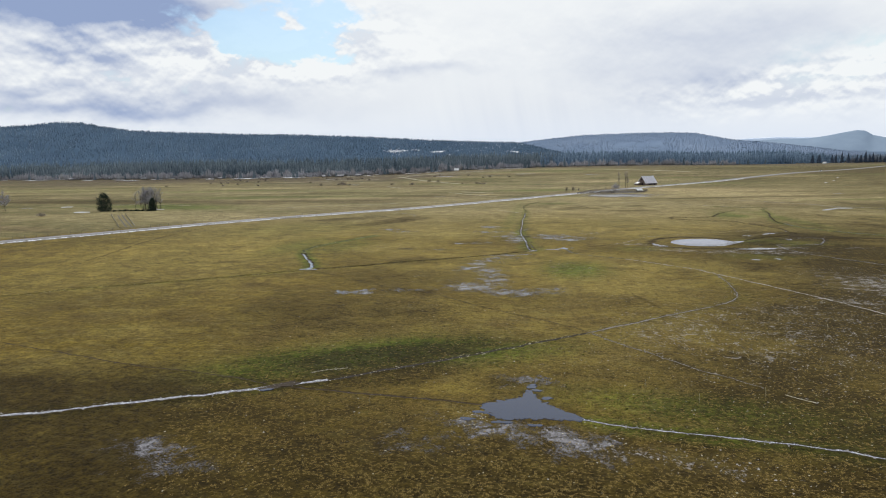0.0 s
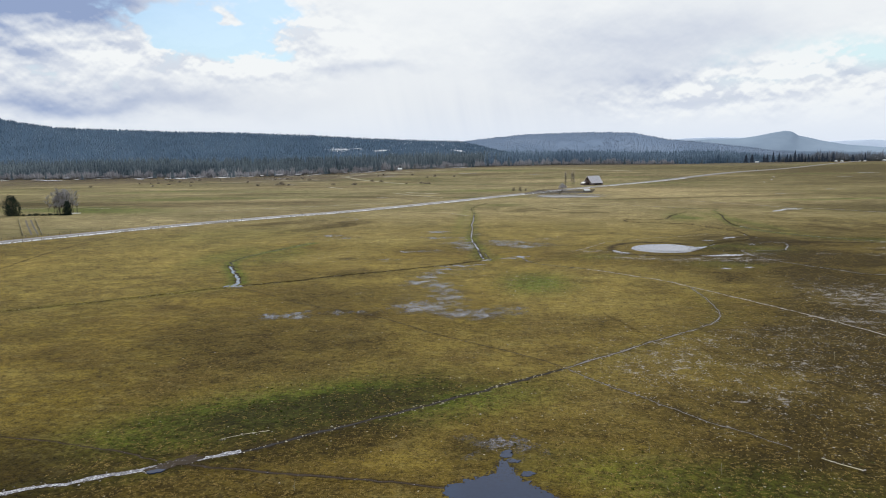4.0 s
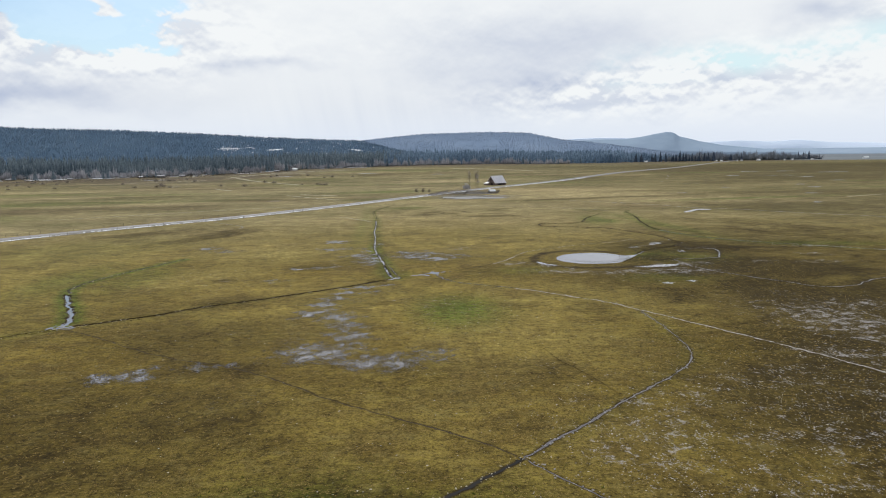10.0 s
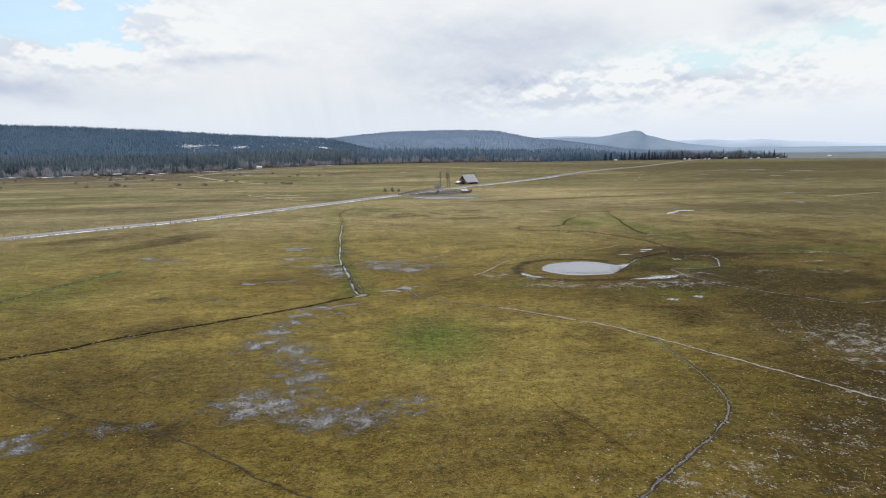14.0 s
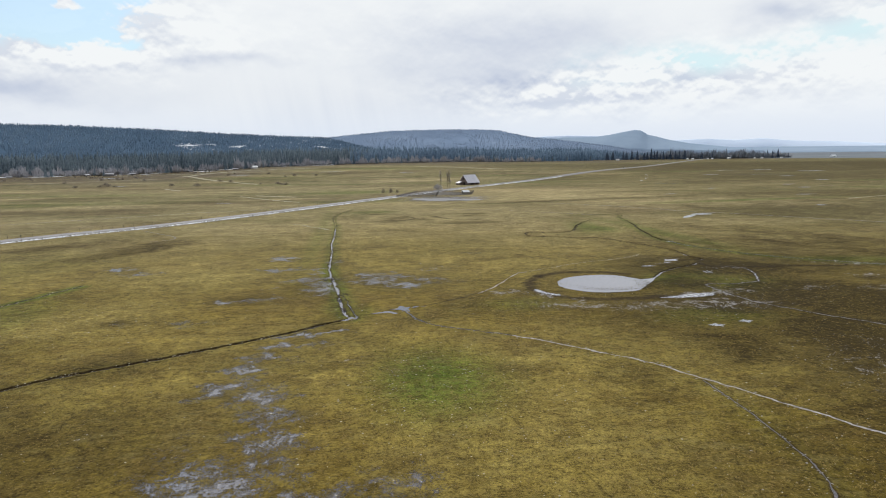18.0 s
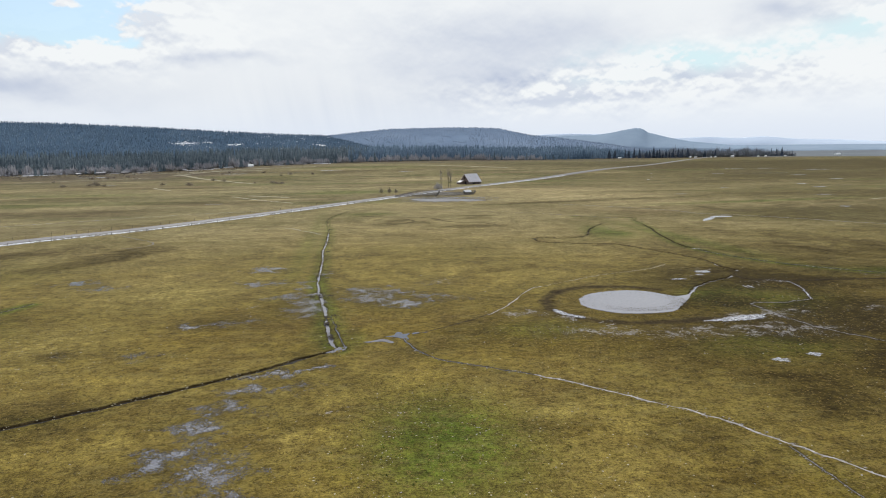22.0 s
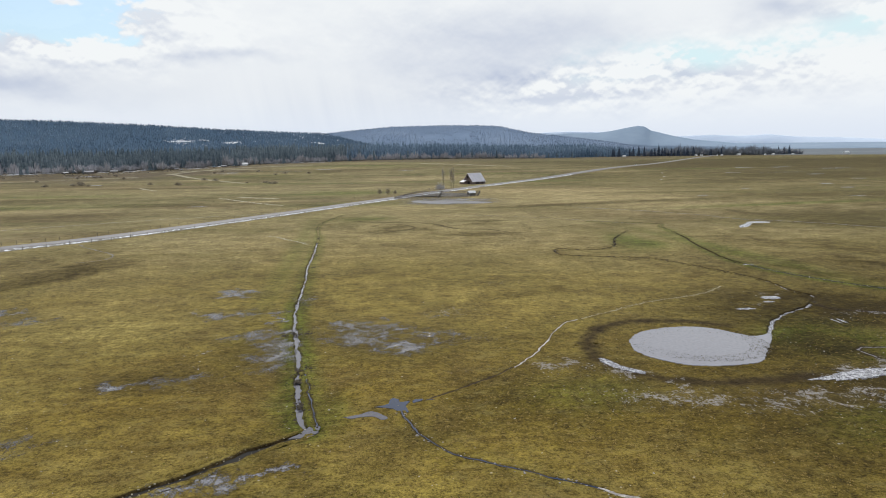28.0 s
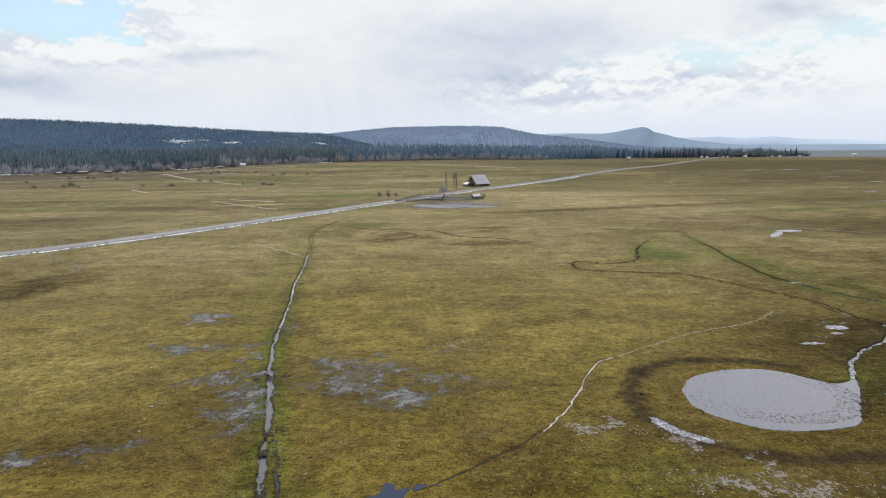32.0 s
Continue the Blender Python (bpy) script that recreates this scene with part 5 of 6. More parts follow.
def gable_house(name, label, length, width, eave, ridge, wall_mat, roof_mat, category="house", windows=2):
    h = tagged(new(name), label, category)
    hw = width / 2
    v = [(-length / 2, -hw, 0), (length / 2, -hw, 0), (length / 2, hw, 0), (-length / 2, hw, 0), (-length / 2, -hw, eave), (length / 2, -hw, eave), (length / 2, hw, eave), (-length / 2, hw, eave),
         (-length / 2, 0, ridge), (length / 2, 0, ridge)]
    part("wall", mesh_of("wall", v, [(0, 1, 5, 4), (1, 2, 6, 9, 5), (2, 3, 7, 6), (3, 0, 4, 8, 7)], wall_mat), h)
    k = 0.5 * (ridge - eave) / hw
    for s in (-1, 1):
        o, x = hw + 0.5, length / 2 + 0.5
        low = [(-x, s * o, eave - k), (x, s * o, eave - k), (x, 0, ridge + 0.05), (-x, 0, ridge + 0.05)]
        slab = low + [(a, b, c + 0.22) for a, b, c in low]
        f = [(0, 1, 2, 3), (7, 6, 5, 4), (0, 4, 5, 1), (1, 5, 6, 2), (2, 6, 7, 3), (3, 7, 4, 0)]
        part("roof", mesh_of("roof", slab, f, roof_mat), h)
    for i in range(windows):
        u = -length / 2 + length * (i + 1) / (windows + 2)
        win = part("window", mesh_of("window", *box(1.3, 0.1, 1.2, u, -hw - 0.04, 1.1), WHITE_PAINT), h)
        part("pane", mesh_of("pane", *box(1.05, 0.06, 0.95, u, -hw - 0.10, 1.22), DARK_OPENING), win, "dark pane")
    part("door", mesh_of("door", *box(1.0, 0.1, 2.05, length / 2 - 1.6, -hw - 0.04, 0), OLD_WOOD), h)
    return h


shed = gable_house("shed", "small grey shed with a whitish metal roof", 6.5, 4.2, 2.3, 3.9, GREY_WOOD, WHITE_PAINT, "shed", 0)
shed.matrix_basis = pose(63, 684, 0, 0, 0, 20) @ Matrix.Scale(0.85, 4)


def corral(x, y):
    yard = tagged(new("corral"), "weathered wooden corral with board rails", "corral")
    yard.location = (x, y, 0)
    runs = [((-42, -42), (-10, -48)), ((-10, -48), (22, -30)), ((22, -30), (30, 14)), ((-42, -42), (-22, 20)), ((-22, 20), (30, 14)), ((-10, -48), (-2, 16)), ((-32, -10), (26, -8)), ((-36, -26), (24, -20))]
    post = mesh_of("post", *box(0.22, 0.22, 1.8, 0, 0, -0.1, 0.04), GREY_WOOD)
    for (ax, ay), (bx, by) in runs:
        n = int(math.hypot(bx - ax, by - ay) / 3.2)
        turn = math.degrees(math.atan2(by - ay, bx - ax))
        rail = mesh_of("rail", *box(math.hypot(bx - ax, by - ay) / n + 0.1, 0.07, 0.20, 0, 0, 0), GREY_WOOD)
        for k in range(n + 1):
            part("post", post, yard, m=pose(ax + (bx - ax) * k / n, ay + (by - ay) * k / n, 0, 0, 0, turn))
        for k in range(n):
            t = (k + 0.5) / n
            for z in (0.35, 0.8, 1.25):
                part("rail", rail, yard, m=pose(ax + (bx - ax) * t, ay + (by - ay) * t, z, random.uniform(-2, 2), random.uniform(-1, 1), turn))


corral(44, 700)
pool("yard_slush", [(18, 640), (30, 634), (40, 637), (52, 626), (62, 620), (68, 611), (56, 606), (44, 611), (34, 606), (22, 616), (14, 628)], RUT_ICE, "grey slush and mud trampled below the corral", 0.05, 2.6, 21, "slush")
pool("yard_mud", [(12, 676), (30, 682), (48, 672), (60, 676), (66, 694), (48, 714), (28, 708), (14, 694)], GRAVEL, "grey churned ground inside the corral", 0.05, 4.0, 22, "mud")
rng = np.random.default_rng(61)
u = rng.random(1100)
at = np.column_stack([6 + 66 * u + rng.normal(0, 3, 1100), 650 - 26 * u + rng.normal(0, 12, 1100), np.full(1100, 0.05)])
scatter("yard_rubble", clod_template(), at, rng.uniform(0.12, 0.42, 1100), GRAVEL, "lumps of dirty ice and rubble below the corral", "rubble", 0.4, 62)


# ---------------------------------------------------------------- trees
def conifer_cone(tiers, sides, slim, seed, droop=0.16):
    """Needled crown of ragged skirts, one above another, of height 1."""
    rng = random.Random(seed)
    verts, tris = [], []
    for t in range(tiers):
        z0, z1 = 0.10 + 0.86 * t / tiers, min(1.0, 0.10 + 0.86 * (t + 1.75) / tiers)
        r = slim * (1 - t / tiers) ** 0.85 * rng.uniform(0.85, 1.12)
        top = len(verts)
        verts.append((rng.uniform(-0.01, 0.01), rng.uniform(-0.01, 0.01), z1))
        turn = rng.uniform(0, 6.28)
        for s in range(sides):
            a = turn + 2 * math.pi * s / sides
            k = r * (rng.uniform(0.8, 1.2) if s % 2 == 0 else rng.uniform(0.45, 0.7))
            verts.append((k * math.cos(a), k * math.sin(a), z0 - droop * k + rng.uniform(-0.012, 0.012)))
        tris += [(top, top + 1 + s, top + 1 + (s + 1) % sides) for s in range(sides)]
    return np.array(verts), np.array(tris)


def forest(name, at, heights, mat, label, tiers=4, sides=6, slim=0.17, seed=0):
    """Many conifers in one mesh."""
    kinds = [conifer_cone(tiers, sides, slim * k, seed + i) for i, k in enumerate((0.8, 1.0, 1.2))]
    rng = np.random.default_rng(seed)
    pick = rng.integers(0, 3, len(at))
    vs, ts, n0 = [], [], 0
    for i, (tv, tt) in enumerate(kinds):
        p, h = at[pick == i], heights[pick == i]
        a = rng.uniform(0, 6.28, len(p))
        x = (tv[None, :, 0] * np.cos(a)[:, None] - tv[None, :, 1] * np.sin(a)[:, None]) * h[:, None] + p[:, :1]
        y = (tv[None, :, 0] * np.sin(a)[:, None] + tv[None, :, 1] * np.cos(a)[:, None]) * h[:, None] + p[:, 1:2]
        z = tv[None, :, 2] * h[:, None] + p[:, 2:3] - 0.08 * h[:, None]
        vs.append(np.stack([x, y, z], -1).reshape(-1, 3))
        ts.append((tt[None] + (np.arange(len(p)) * len(tv))[:, None, None]).reshape(-1, 3) + n0)
        n0 += len(p) * len(tv)
    return tagged(new(name, soup(name, np.vstack(vs), np.vstack(ts), mat)), label, "forest", kind="stuff")




def belt(n, depth, x0, x1, seed):
    rng = np.random.default_rng(seed)
    x = rng.uniform(x0, x1, n)
    y = np.interp(x, EDGE[:, 0], EDGE[:, 1]) + depth * rng.random(n) ** 1.4 + 12 * rng.normal(0, 1, n)
    back = np.maximum(0, y - np.interp(x, EDGE[:, 0], EDGE[:, 1]))
    return np.column_stack([x, y, lie(x, y) + 0.035 * back]), rng


at, rng = belt(8200, 420, -2100, -60, 5)
forest("pine_forest", at, rng.uniform(15, 31, len(at)), PINE, "dense dark pine forest along the edge of the meadow", 5, 8, 0.125, 1)
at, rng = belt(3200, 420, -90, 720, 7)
forest("pine_forest", at, rng.uniform(19, 36, len(at)), HAZED_PINE, "pine forest beyond the barn, tinted blue with haze", 5, 8, 0.125, 3)
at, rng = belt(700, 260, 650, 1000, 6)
forest("pine_forest", at, rng.uniform(10, 18, len(at)), HAZED_PINE, "thinner far pine wood at the meadow's end", 4, 7, 0.17, 2)


rng = np.random.default_rng(27)
a, r = np.radians(rng.uniform(6, 27, 2600)), rng.uniform(2700, 3500, 2600)
at = np.column_stack([r * np.sin(a), 80 + r * np.cos(a), lie(r * np.sin(a), r * np.cos(a))])
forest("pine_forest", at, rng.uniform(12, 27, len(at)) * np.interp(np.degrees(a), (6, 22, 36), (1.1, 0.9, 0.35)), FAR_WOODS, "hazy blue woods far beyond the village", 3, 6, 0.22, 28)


# ---------------------------------------------------------------- hills
def skyline(az, table):
    t = np.array(table)
    return np.interp(az, t[:, 0], t[:, 1])


def ridge(name, label, table, r0, r1, r2, mat, trees, tree_mat, tree_h, base=8.0, step=0.6, seed=0, power=1.25, clear=()):
    """A hill seen along its crest; table: bearing and height of the crest in degrees."""
    az = np.arange(table[0][0], table[-1][0] + step / 2, step)
    rad = np.r_[np.linspace(r0, r1, 16), np.linspace(r1, r2, 4)[1:]]
    crest = 37.4 + r1 * np.tan(np.radians(skyline(az, table))) - (tree_h * 0.75 if trees else 0)

    def surface(a, r):
        top = np.interp(a, az, crest)
        up = np.clip((r - r0) / (r1 - r0), 0, 1) ** power
        down = np.clip((r - r1) / (r2 - r1), 0, 1)
        bumps = np.sin(a * 0.9 + r * 0.004) * 0.035 + np.sin(a * 2.3 - r * 0.009) * 0.02
        return base + (top - base) * (up * (1 + bumps * (1 - up) * 4) - 0.5 * down)

    A, R = np.meshgrid(az, rad)
    Z = surface(A, R)
    Z[0] -= 25.0
    v = np.stack([R * np.sin(np.radians(A)), 80 + R * np.cos(np.radians(A)), Z], -1).reshape(-1, 3)
    n = len(az)
    faces = [(i * n + j, i * n + j + 1, (i + 1) * n + j + 1, (i + 1) * n + j) for i in range(len(rad) - 1) for j in range(n - 1)]
    tagged(new(name, mesh_of(name, v, [f[::-1] for f in faces], mat, True)), label, "hill", kind="structure")
    if trees:
        rng = np.random.default_rng(seed)
        a = rng.uniform(az[0], az[-1], trees)
        r = np.sqrt(rng.uniform((r0 + 40) ** 2, (r1 + 25) ** 2, trees))
        crestline = rng.random(trees) < 0.10
        r[crestline] = r1 - rng.uniform(-15, 60, crestline.sum())
        keep = np.ones(trees, bool)
        for ca, cr, wa, wr in clear:
            keep &= ((a - ca) / wa) ** 2 + ((r - cr) / wr) ** 2 > rng.uniform(0.1, 1.2, trees)
        a, r = a[keep], r[keep]
        p = np.column_stack([r * np.sin(np.radians(a)), 80 + r * np.cos(np.radians(a)), surface(a, r)])
        forest(name + "_trees", p, tree_h * rng.uniform(0.5, 1.2, len(p)), tree_mat, "conifers covering the hillside", 3, 6, 0.30, seed)
    return surface


# Hill ground with the same haze blue in its colour.
HAZED_FLOOR = plain("hazed_hill_floor", (0.060, 0.098, 0.145), (0.090, 0.135, 0.190), 0.01, 0.95, shine=0.0)
# Hills and plains pale towards blue with distance: haze put into their colour.
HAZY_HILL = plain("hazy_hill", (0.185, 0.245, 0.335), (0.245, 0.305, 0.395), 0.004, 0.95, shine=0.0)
HAZY_BUTTE = plain("hazy_butte", (0.270, 0.345, 0.430), (0.305, 0.380, 0.465), 0.003, 0.95, shine=0.0)
HAZED_RANGE = plain("far_range", (0.66, 0.745, 0.86), (0.70, 0.785, 0.89), 0.002, 0.95, shine=0.0)
# Grassland colour with haze blue painted in.
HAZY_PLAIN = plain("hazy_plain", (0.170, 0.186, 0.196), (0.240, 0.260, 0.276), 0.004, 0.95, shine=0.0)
HAZED_HORIZON = plain("far_plain", (0.27, 0.34, 0.42), (0.33, 0.40, 0.48), 0.002, 0.95, shine=0.0)

CLEARINGS = [(-16.2, 2330, 1.0, 55), (-12.6, 2400, 0.7, 45), (-14.6, 2360, 0.3, 20), (-5.8, 2420, 0.5, 25)]
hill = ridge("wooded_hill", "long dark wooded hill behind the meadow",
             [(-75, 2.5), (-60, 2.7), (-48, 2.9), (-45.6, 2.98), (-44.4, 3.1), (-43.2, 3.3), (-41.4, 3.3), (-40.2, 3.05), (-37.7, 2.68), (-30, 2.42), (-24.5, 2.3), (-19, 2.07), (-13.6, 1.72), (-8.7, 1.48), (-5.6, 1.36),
              (-4.2, 1.05), (-2.6, 0.6), (-0.5, 0.15), (2, -0.2), (5, -0.5)], 1680, 2900, 3300, HAZED_FLOOR, 28000, HAZED_PINE, 9.0, 8.0, 0.6, 11, 1.25, CLEARINGS)
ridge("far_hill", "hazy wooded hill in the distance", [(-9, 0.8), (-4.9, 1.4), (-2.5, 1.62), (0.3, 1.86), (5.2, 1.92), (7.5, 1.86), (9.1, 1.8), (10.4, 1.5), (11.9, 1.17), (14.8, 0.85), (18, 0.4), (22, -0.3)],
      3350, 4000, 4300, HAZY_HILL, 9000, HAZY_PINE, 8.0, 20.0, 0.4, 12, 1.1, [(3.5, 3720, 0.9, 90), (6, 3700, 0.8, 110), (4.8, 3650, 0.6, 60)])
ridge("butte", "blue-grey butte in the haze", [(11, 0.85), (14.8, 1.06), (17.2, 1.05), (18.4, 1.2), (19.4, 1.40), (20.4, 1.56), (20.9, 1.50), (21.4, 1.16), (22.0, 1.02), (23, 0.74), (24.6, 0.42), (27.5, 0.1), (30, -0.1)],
      4320, 4560, 4700, HAZY_BUTTE, 0, None, 0, 20.0, 0.2, 13, 0.8)
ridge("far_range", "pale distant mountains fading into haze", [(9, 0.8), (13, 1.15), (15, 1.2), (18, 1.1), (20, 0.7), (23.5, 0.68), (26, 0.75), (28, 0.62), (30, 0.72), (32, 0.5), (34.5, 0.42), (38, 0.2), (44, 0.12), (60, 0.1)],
      4760, 4840, 4900, HAZED_RANGE, 0, None, 0, 15.0, 0.4, 14, 0.6)
ridge("far_plain", "flat hazy plain on the horizon", [(-9, 0.1), (18, 0.12), (24, 0.08), (40, 0.03), (70, 0.0)], 4300, 4680, 4750, HAZED_HORIZON, 0, None, 0, 6.0, 0.5, 15, 0.8)
# Low sheet added over the meadow to carry the haze colour.
ridge("far_plain", "flat grassland beyond the village, tinted blue with haze", [(25.5, -0.46), (28, -0.42), (34, -0.40), (70, -0.40)], 2120, 4290, 4320, HAZY_PLAIN, 0, None, 0, 5.6, 0.5, 16, 1.0)

# single trees
def conifer(label, h, slim, seed, mat=SPRUCE, name="conifer"):
    tree = tagged(new(name), label, "tree")
    part("trunk", mesh_of("trunk", *tube([(0, 0, -0.3), (0.05, 0, h * 0.4), (0, 0.03, h * 0.9)], [h * 0.022, h * 0.015, h * 0.004], 7), BARK), tree)
    v, f = conifer_cone(9, 11, slim, seed, 0.3)
    part("crown", mesh_of("crown", v * h, f, mat), tree)
    return tree


def bare_tree(label, h, spread, seed, mat=TWIGS, name="bare_tree", limbs=9, twigs=260, stems=1, room=0.0):
    """Leafless tree: trunk, limbs and a cloud of fine twigs."""
    rng = random.Random(seed)
    tree = tagged(new(name), label, "tree")
    pieces, ends = [], []
    for s in range(stems):
        ox, oy = (rng.uniform(-1, 1) * room, rng.uniform(-1, 1) * room * 0.6) if stems > 1 else (0, 0)
        hh = h * rng.uniform(0.8, 1.0)
        lean = (rng.uniform(-0.05, 0.05) * h, rng.uniform(-0.05, 0.05) * h)
        pieces.append(tube([(ox, oy, -0.3), (ox + lean[0] * 0.5, oy + lean[1] * 0.5, hh * 0.45), (ox + lean[0], oy + lean[1], hh * 0.93)], [h * 0.011 / (1 + 0.8 * (stems > 1)), h * 0.006 / (1 + 0.8 * (stems > 1)), h * 0.0015], 6))
        for k in range(limbs):
            z = hh * rng.uniform(0.2, 0.8)
            a, reach = rng.uniform(0, 6.28), spread * rng.uniform(0.5, 1.0) * (1.15 - z / hh)
            p0 = (ox + lean[0] * z / hh, oy + lean[1] * z / hh, z)
            p2 = (p0[0] + reach * math.cos(a), p0[1] + reach * math.sin(a), z + hh * rng.uniform(0.12, 0.3))
            p1 = tuple(0.5 * (u + w) + (0, 0, -0.04 * h)[i] for i, (u, w) in enumerate(zip(p0, p2)))
            pieces.append(tube([p0, p1, p2], [h * 0.006, h * 0.004, h * 0.0015], 4))
            ends += [(p0, p2)] * 2 + [(p1, p2)]
    part("trunk", mesh_of("trunk", *joined(*pieces), BARK), tree)
    verts, tris = [], []
    for k in range(twigs):
        p, q = rng.choice(ends)
        t = rng.uniform(0.25, 1.05)
        o = Vector([u + (w - u) * t for u, w in zip(p, q)])
        d = Vector((rng.gauss(0, 1), rng.gauss(0, 1), rng.uniform(0.2, 1.6))).normalized() * h * rng.uniform(0.05, 0.13)
        w = d.orthogonal().normalized() * h * 0.0024
        i = len(verts)
        verts += [tuple(o - w), tuple(o + w), tuple(o + d)]
        tris.append((i, i + 1, i + 2))
        e = o + d * 0.4
        d2 = (d * 0.5 + Vector((rng.gauss(0, 1), rng.gauss(0, 1), rng.gauss(0.3, 1))) * h * 0.03)
        verts += [tuple(e - w * 0.7), tuple(e + w * 0.7), tuple(e + d2)]
        tris.append((i + 3, i + 4, i + 5))
    part("crown", mesh_of("crown", verts, tris, mat), tree, "fine leafless twigs")
    return tree


def bush(label, h, spread, seed, mat=WILLOW, name="willow_bush", twigs=520, blade=0.03):
    """Rounded leafless bush: stems from one stool and fine twigs out to a dome."""
    rng = random.Random(seed)
    b = tagged(new(name), label, "bush")
    stems, verts, tris = [], [], []
    for k in range(12):
        a, r = rng.uniform(0, 6.28), spread * rng.uniform(0.3, 0.85)
        stems.append(tube([(0.1 * math.cos(a), 0.1 * math.sin(a), -0.1), (0.55 * r * math.cos(a), 0.55 * r * math.sin(a), h * 0.45), (r * math.cos(a), r * math.sin(a), h * rng.uniform(0.6, 0.9))], [0.05, 0.035, 0.012], 4))
    part("stems", mesh_of("stems", *joined(*stems), BARK), b)
    for k in range(twigs):
        a, q = rng.uniform(0, 6.28), math.sqrt(rng.random())
        top = h * math.sqrt(max(0.05, 1 - 0.85 * q * q)) * rng.uniform(0.6, 1.05)
        o = Vector((0.88 * q * spread * math.cos(a), 0.88 * q * spread * math.sin(a), top * rng.uniform(0.03, 0.45)))
        e = Vector((q * spread * math.cos(a) + rng.gauss(0, 0.1), q * spread * math.sin(a) + rng.gauss(0, 0.1), top))
        w = Vector((-math.sin(a), math.cos(a), 0)) * blade
        i = len(verts)
        verts += [tuple(o - w), tuple(o + w), tuple(e)]
        tris.append((i, i + 1, i + 2))
    part("twigs", mesh_of("twigs", verts, tris, mat), b, "fine reddish twigs")
    return b


def evergreen(label, h, spread, seed):
    """Broad rounded evergreen: limbs ending in ragged tufts of needles."""
    rng = random.Random(seed)
    t = tagged(new("evergreen"), label, "tree")
    part("trunk", mesh_of("trunk", *tube([(0, 0, -0.3), (0.1, 0, h * 0.5), (0, 0.1, h * 0.92)], [h * 0.03, h * 0.02, h * 0.004], 7), BARK), t)
    verts, tris = [], []
    for k in range(70):
        z = h * (0.05 + 0.87 * (k / 70) ** 1.25)
        a = k * 2.4 + rng.uniform(-0.4, 0.4)
        r = spread * math.sqrt(max(0.0, 1 - (z / h) ** 1.5)) * rng.uniform(0.5, 1.0)
        c = Vector((r * math.cos(a), r * math.sin(a), z))
        for n in range(34):
            o = c * (0.75 + 0.25 * rng.random()) + Vector((rng.gauss(0, 1), rng.gauss(0, 1), rng.gauss(0, 0.7))) * spread * 0.12
            o.z = z + rng.gauss(0, 0.05 * h)
            d = Vector((rng.gauss(0, 1), rng.gauss(0, 1), rng.gauss(0.2, 0.7))).normalized() * h * 0.07
            w = d.orthogonal().normalized() * h * 0.014
            i = len(verts)
            verts += [tuple(o - w), tuple(o + w), tuple(o + d)]
            tris.append((i, i + 1, i + 2))
    part("crown", mesh_of("crown", verts, tris, SPRUCE), t, "dark ragged needles")
    return t


def place(ob, x, y, turn=0.0, k=1.0):
    ob.matrix_basis = pose(x, y, float(lie(x, y)), 0, 0, turn) @ Matrix.Scale(k, 4)


def copies(ob, group, spots, seed, lo=0.8, hi=1.2):
    """The first spot takes the thing itself, the others copies."""
    rng = random.Random(seed)
    tagged(ob, group=group)
    for k, (x, y) in enumerate(spots):
        m = pose(x, y, float(lie(x, y)), 0, 0, rng.uniform(0, 360))
        s = rng.uniform(lo, hi)
        if k == 0:
            ob.matrix_basis = m @ Matrix.Scale(s, 4)
        else:
            c = copy_thing(ob, m)
            c.scale = (s, s, s * rng.uniform(0.9, 1.1))


place(evergreen("broad rounded dark evergreen standing alone by the drive", 14.5, 6.8, 31), -369, 452)
place(bare_tree("grove of bare grey poplars by the drive", 17.5, 3.6, 41, TWIGS, "poplar_grove", 5, 6500, 40, 9.5), -338, 466)
place(evergreen("small dark evergreen beside the bare grove", 10.5, 3.2, 32), -325, 452)
place(bare_tree("lone leafless tree in the pasture", 17.0, 8.5, 42, TWIGS, "bare_tree", 20, 1800), -462, 450)
place(bush("low rusty bush by the fence line", 3.4, 4.0, 43), -380, 400)
copies(bush("low dark hedge bush along the yard by the grove", 2.2, 3.0, 44, SPRUCE, "hedge_bush", 420, 0.06), "hedge by the drive", [(-363 + 4.4 * k, 443 + 0.9 * k) for k in range(10)], 3, 0.7, 1.1)
for k, (x, y, h) in enumerate(((48, 774, 20.0), (55, 774, 20.5), (57.2, 772, 19.5))):
    place(bare_tree("tall slender leafless poplar near the barn", h, 2.8, 50 + k, POPLAR_TWIGS, "poplar", 16, 190), x, y)
place(bush("grey thicket at the foot of the poplars", 8.0, 5.6, 54, TWIGS, "thicket", 620, 0.035), 43.5, 758)
copies(bush("straw-coloured leafless roadside bush", 5.6, 2.6, 55, WILLOW, "willow_bush", 230, 0.03), "roadside bushes", [(-9.8, 717), (-2.9, 716), (3, 715)], 5, 0.8, 1.1)

rng0 = random.Random(77)
spots = [(rng0.uniform(-640, -100), rng0.uniform(900, 1120)) for _ in range(46)]
copies(bush("low brown willow bush in the far pasture", 3.2, 3.6, 56, WILLOW, "willow_bush", 300), "pasture bushes", spots, 6, 0.7, 1.7)
spots = [(x, float(np.interp(x, EDGE[:, 0], EDGE[:, 1])) - rng0.uniform(5, 40)) for x in (rng0.uniform(-1250, -60) for _ in range(52))]
copies(bare_tree("leafless grey cottonwood at the forest edge", 13.0, 5.5, 57, TWIGS, "cottonwood", 11, 520), "forest edge cottonwoods", spots, 7, 0.7, 1.15)
spots = [(x, float(np.interp(x, EDGE[:, 0], EDGE[:, 1])) - rng0.uniform(5, 70)) for x in (rng0.uniform(-1250, 600) for _ in range(44))]
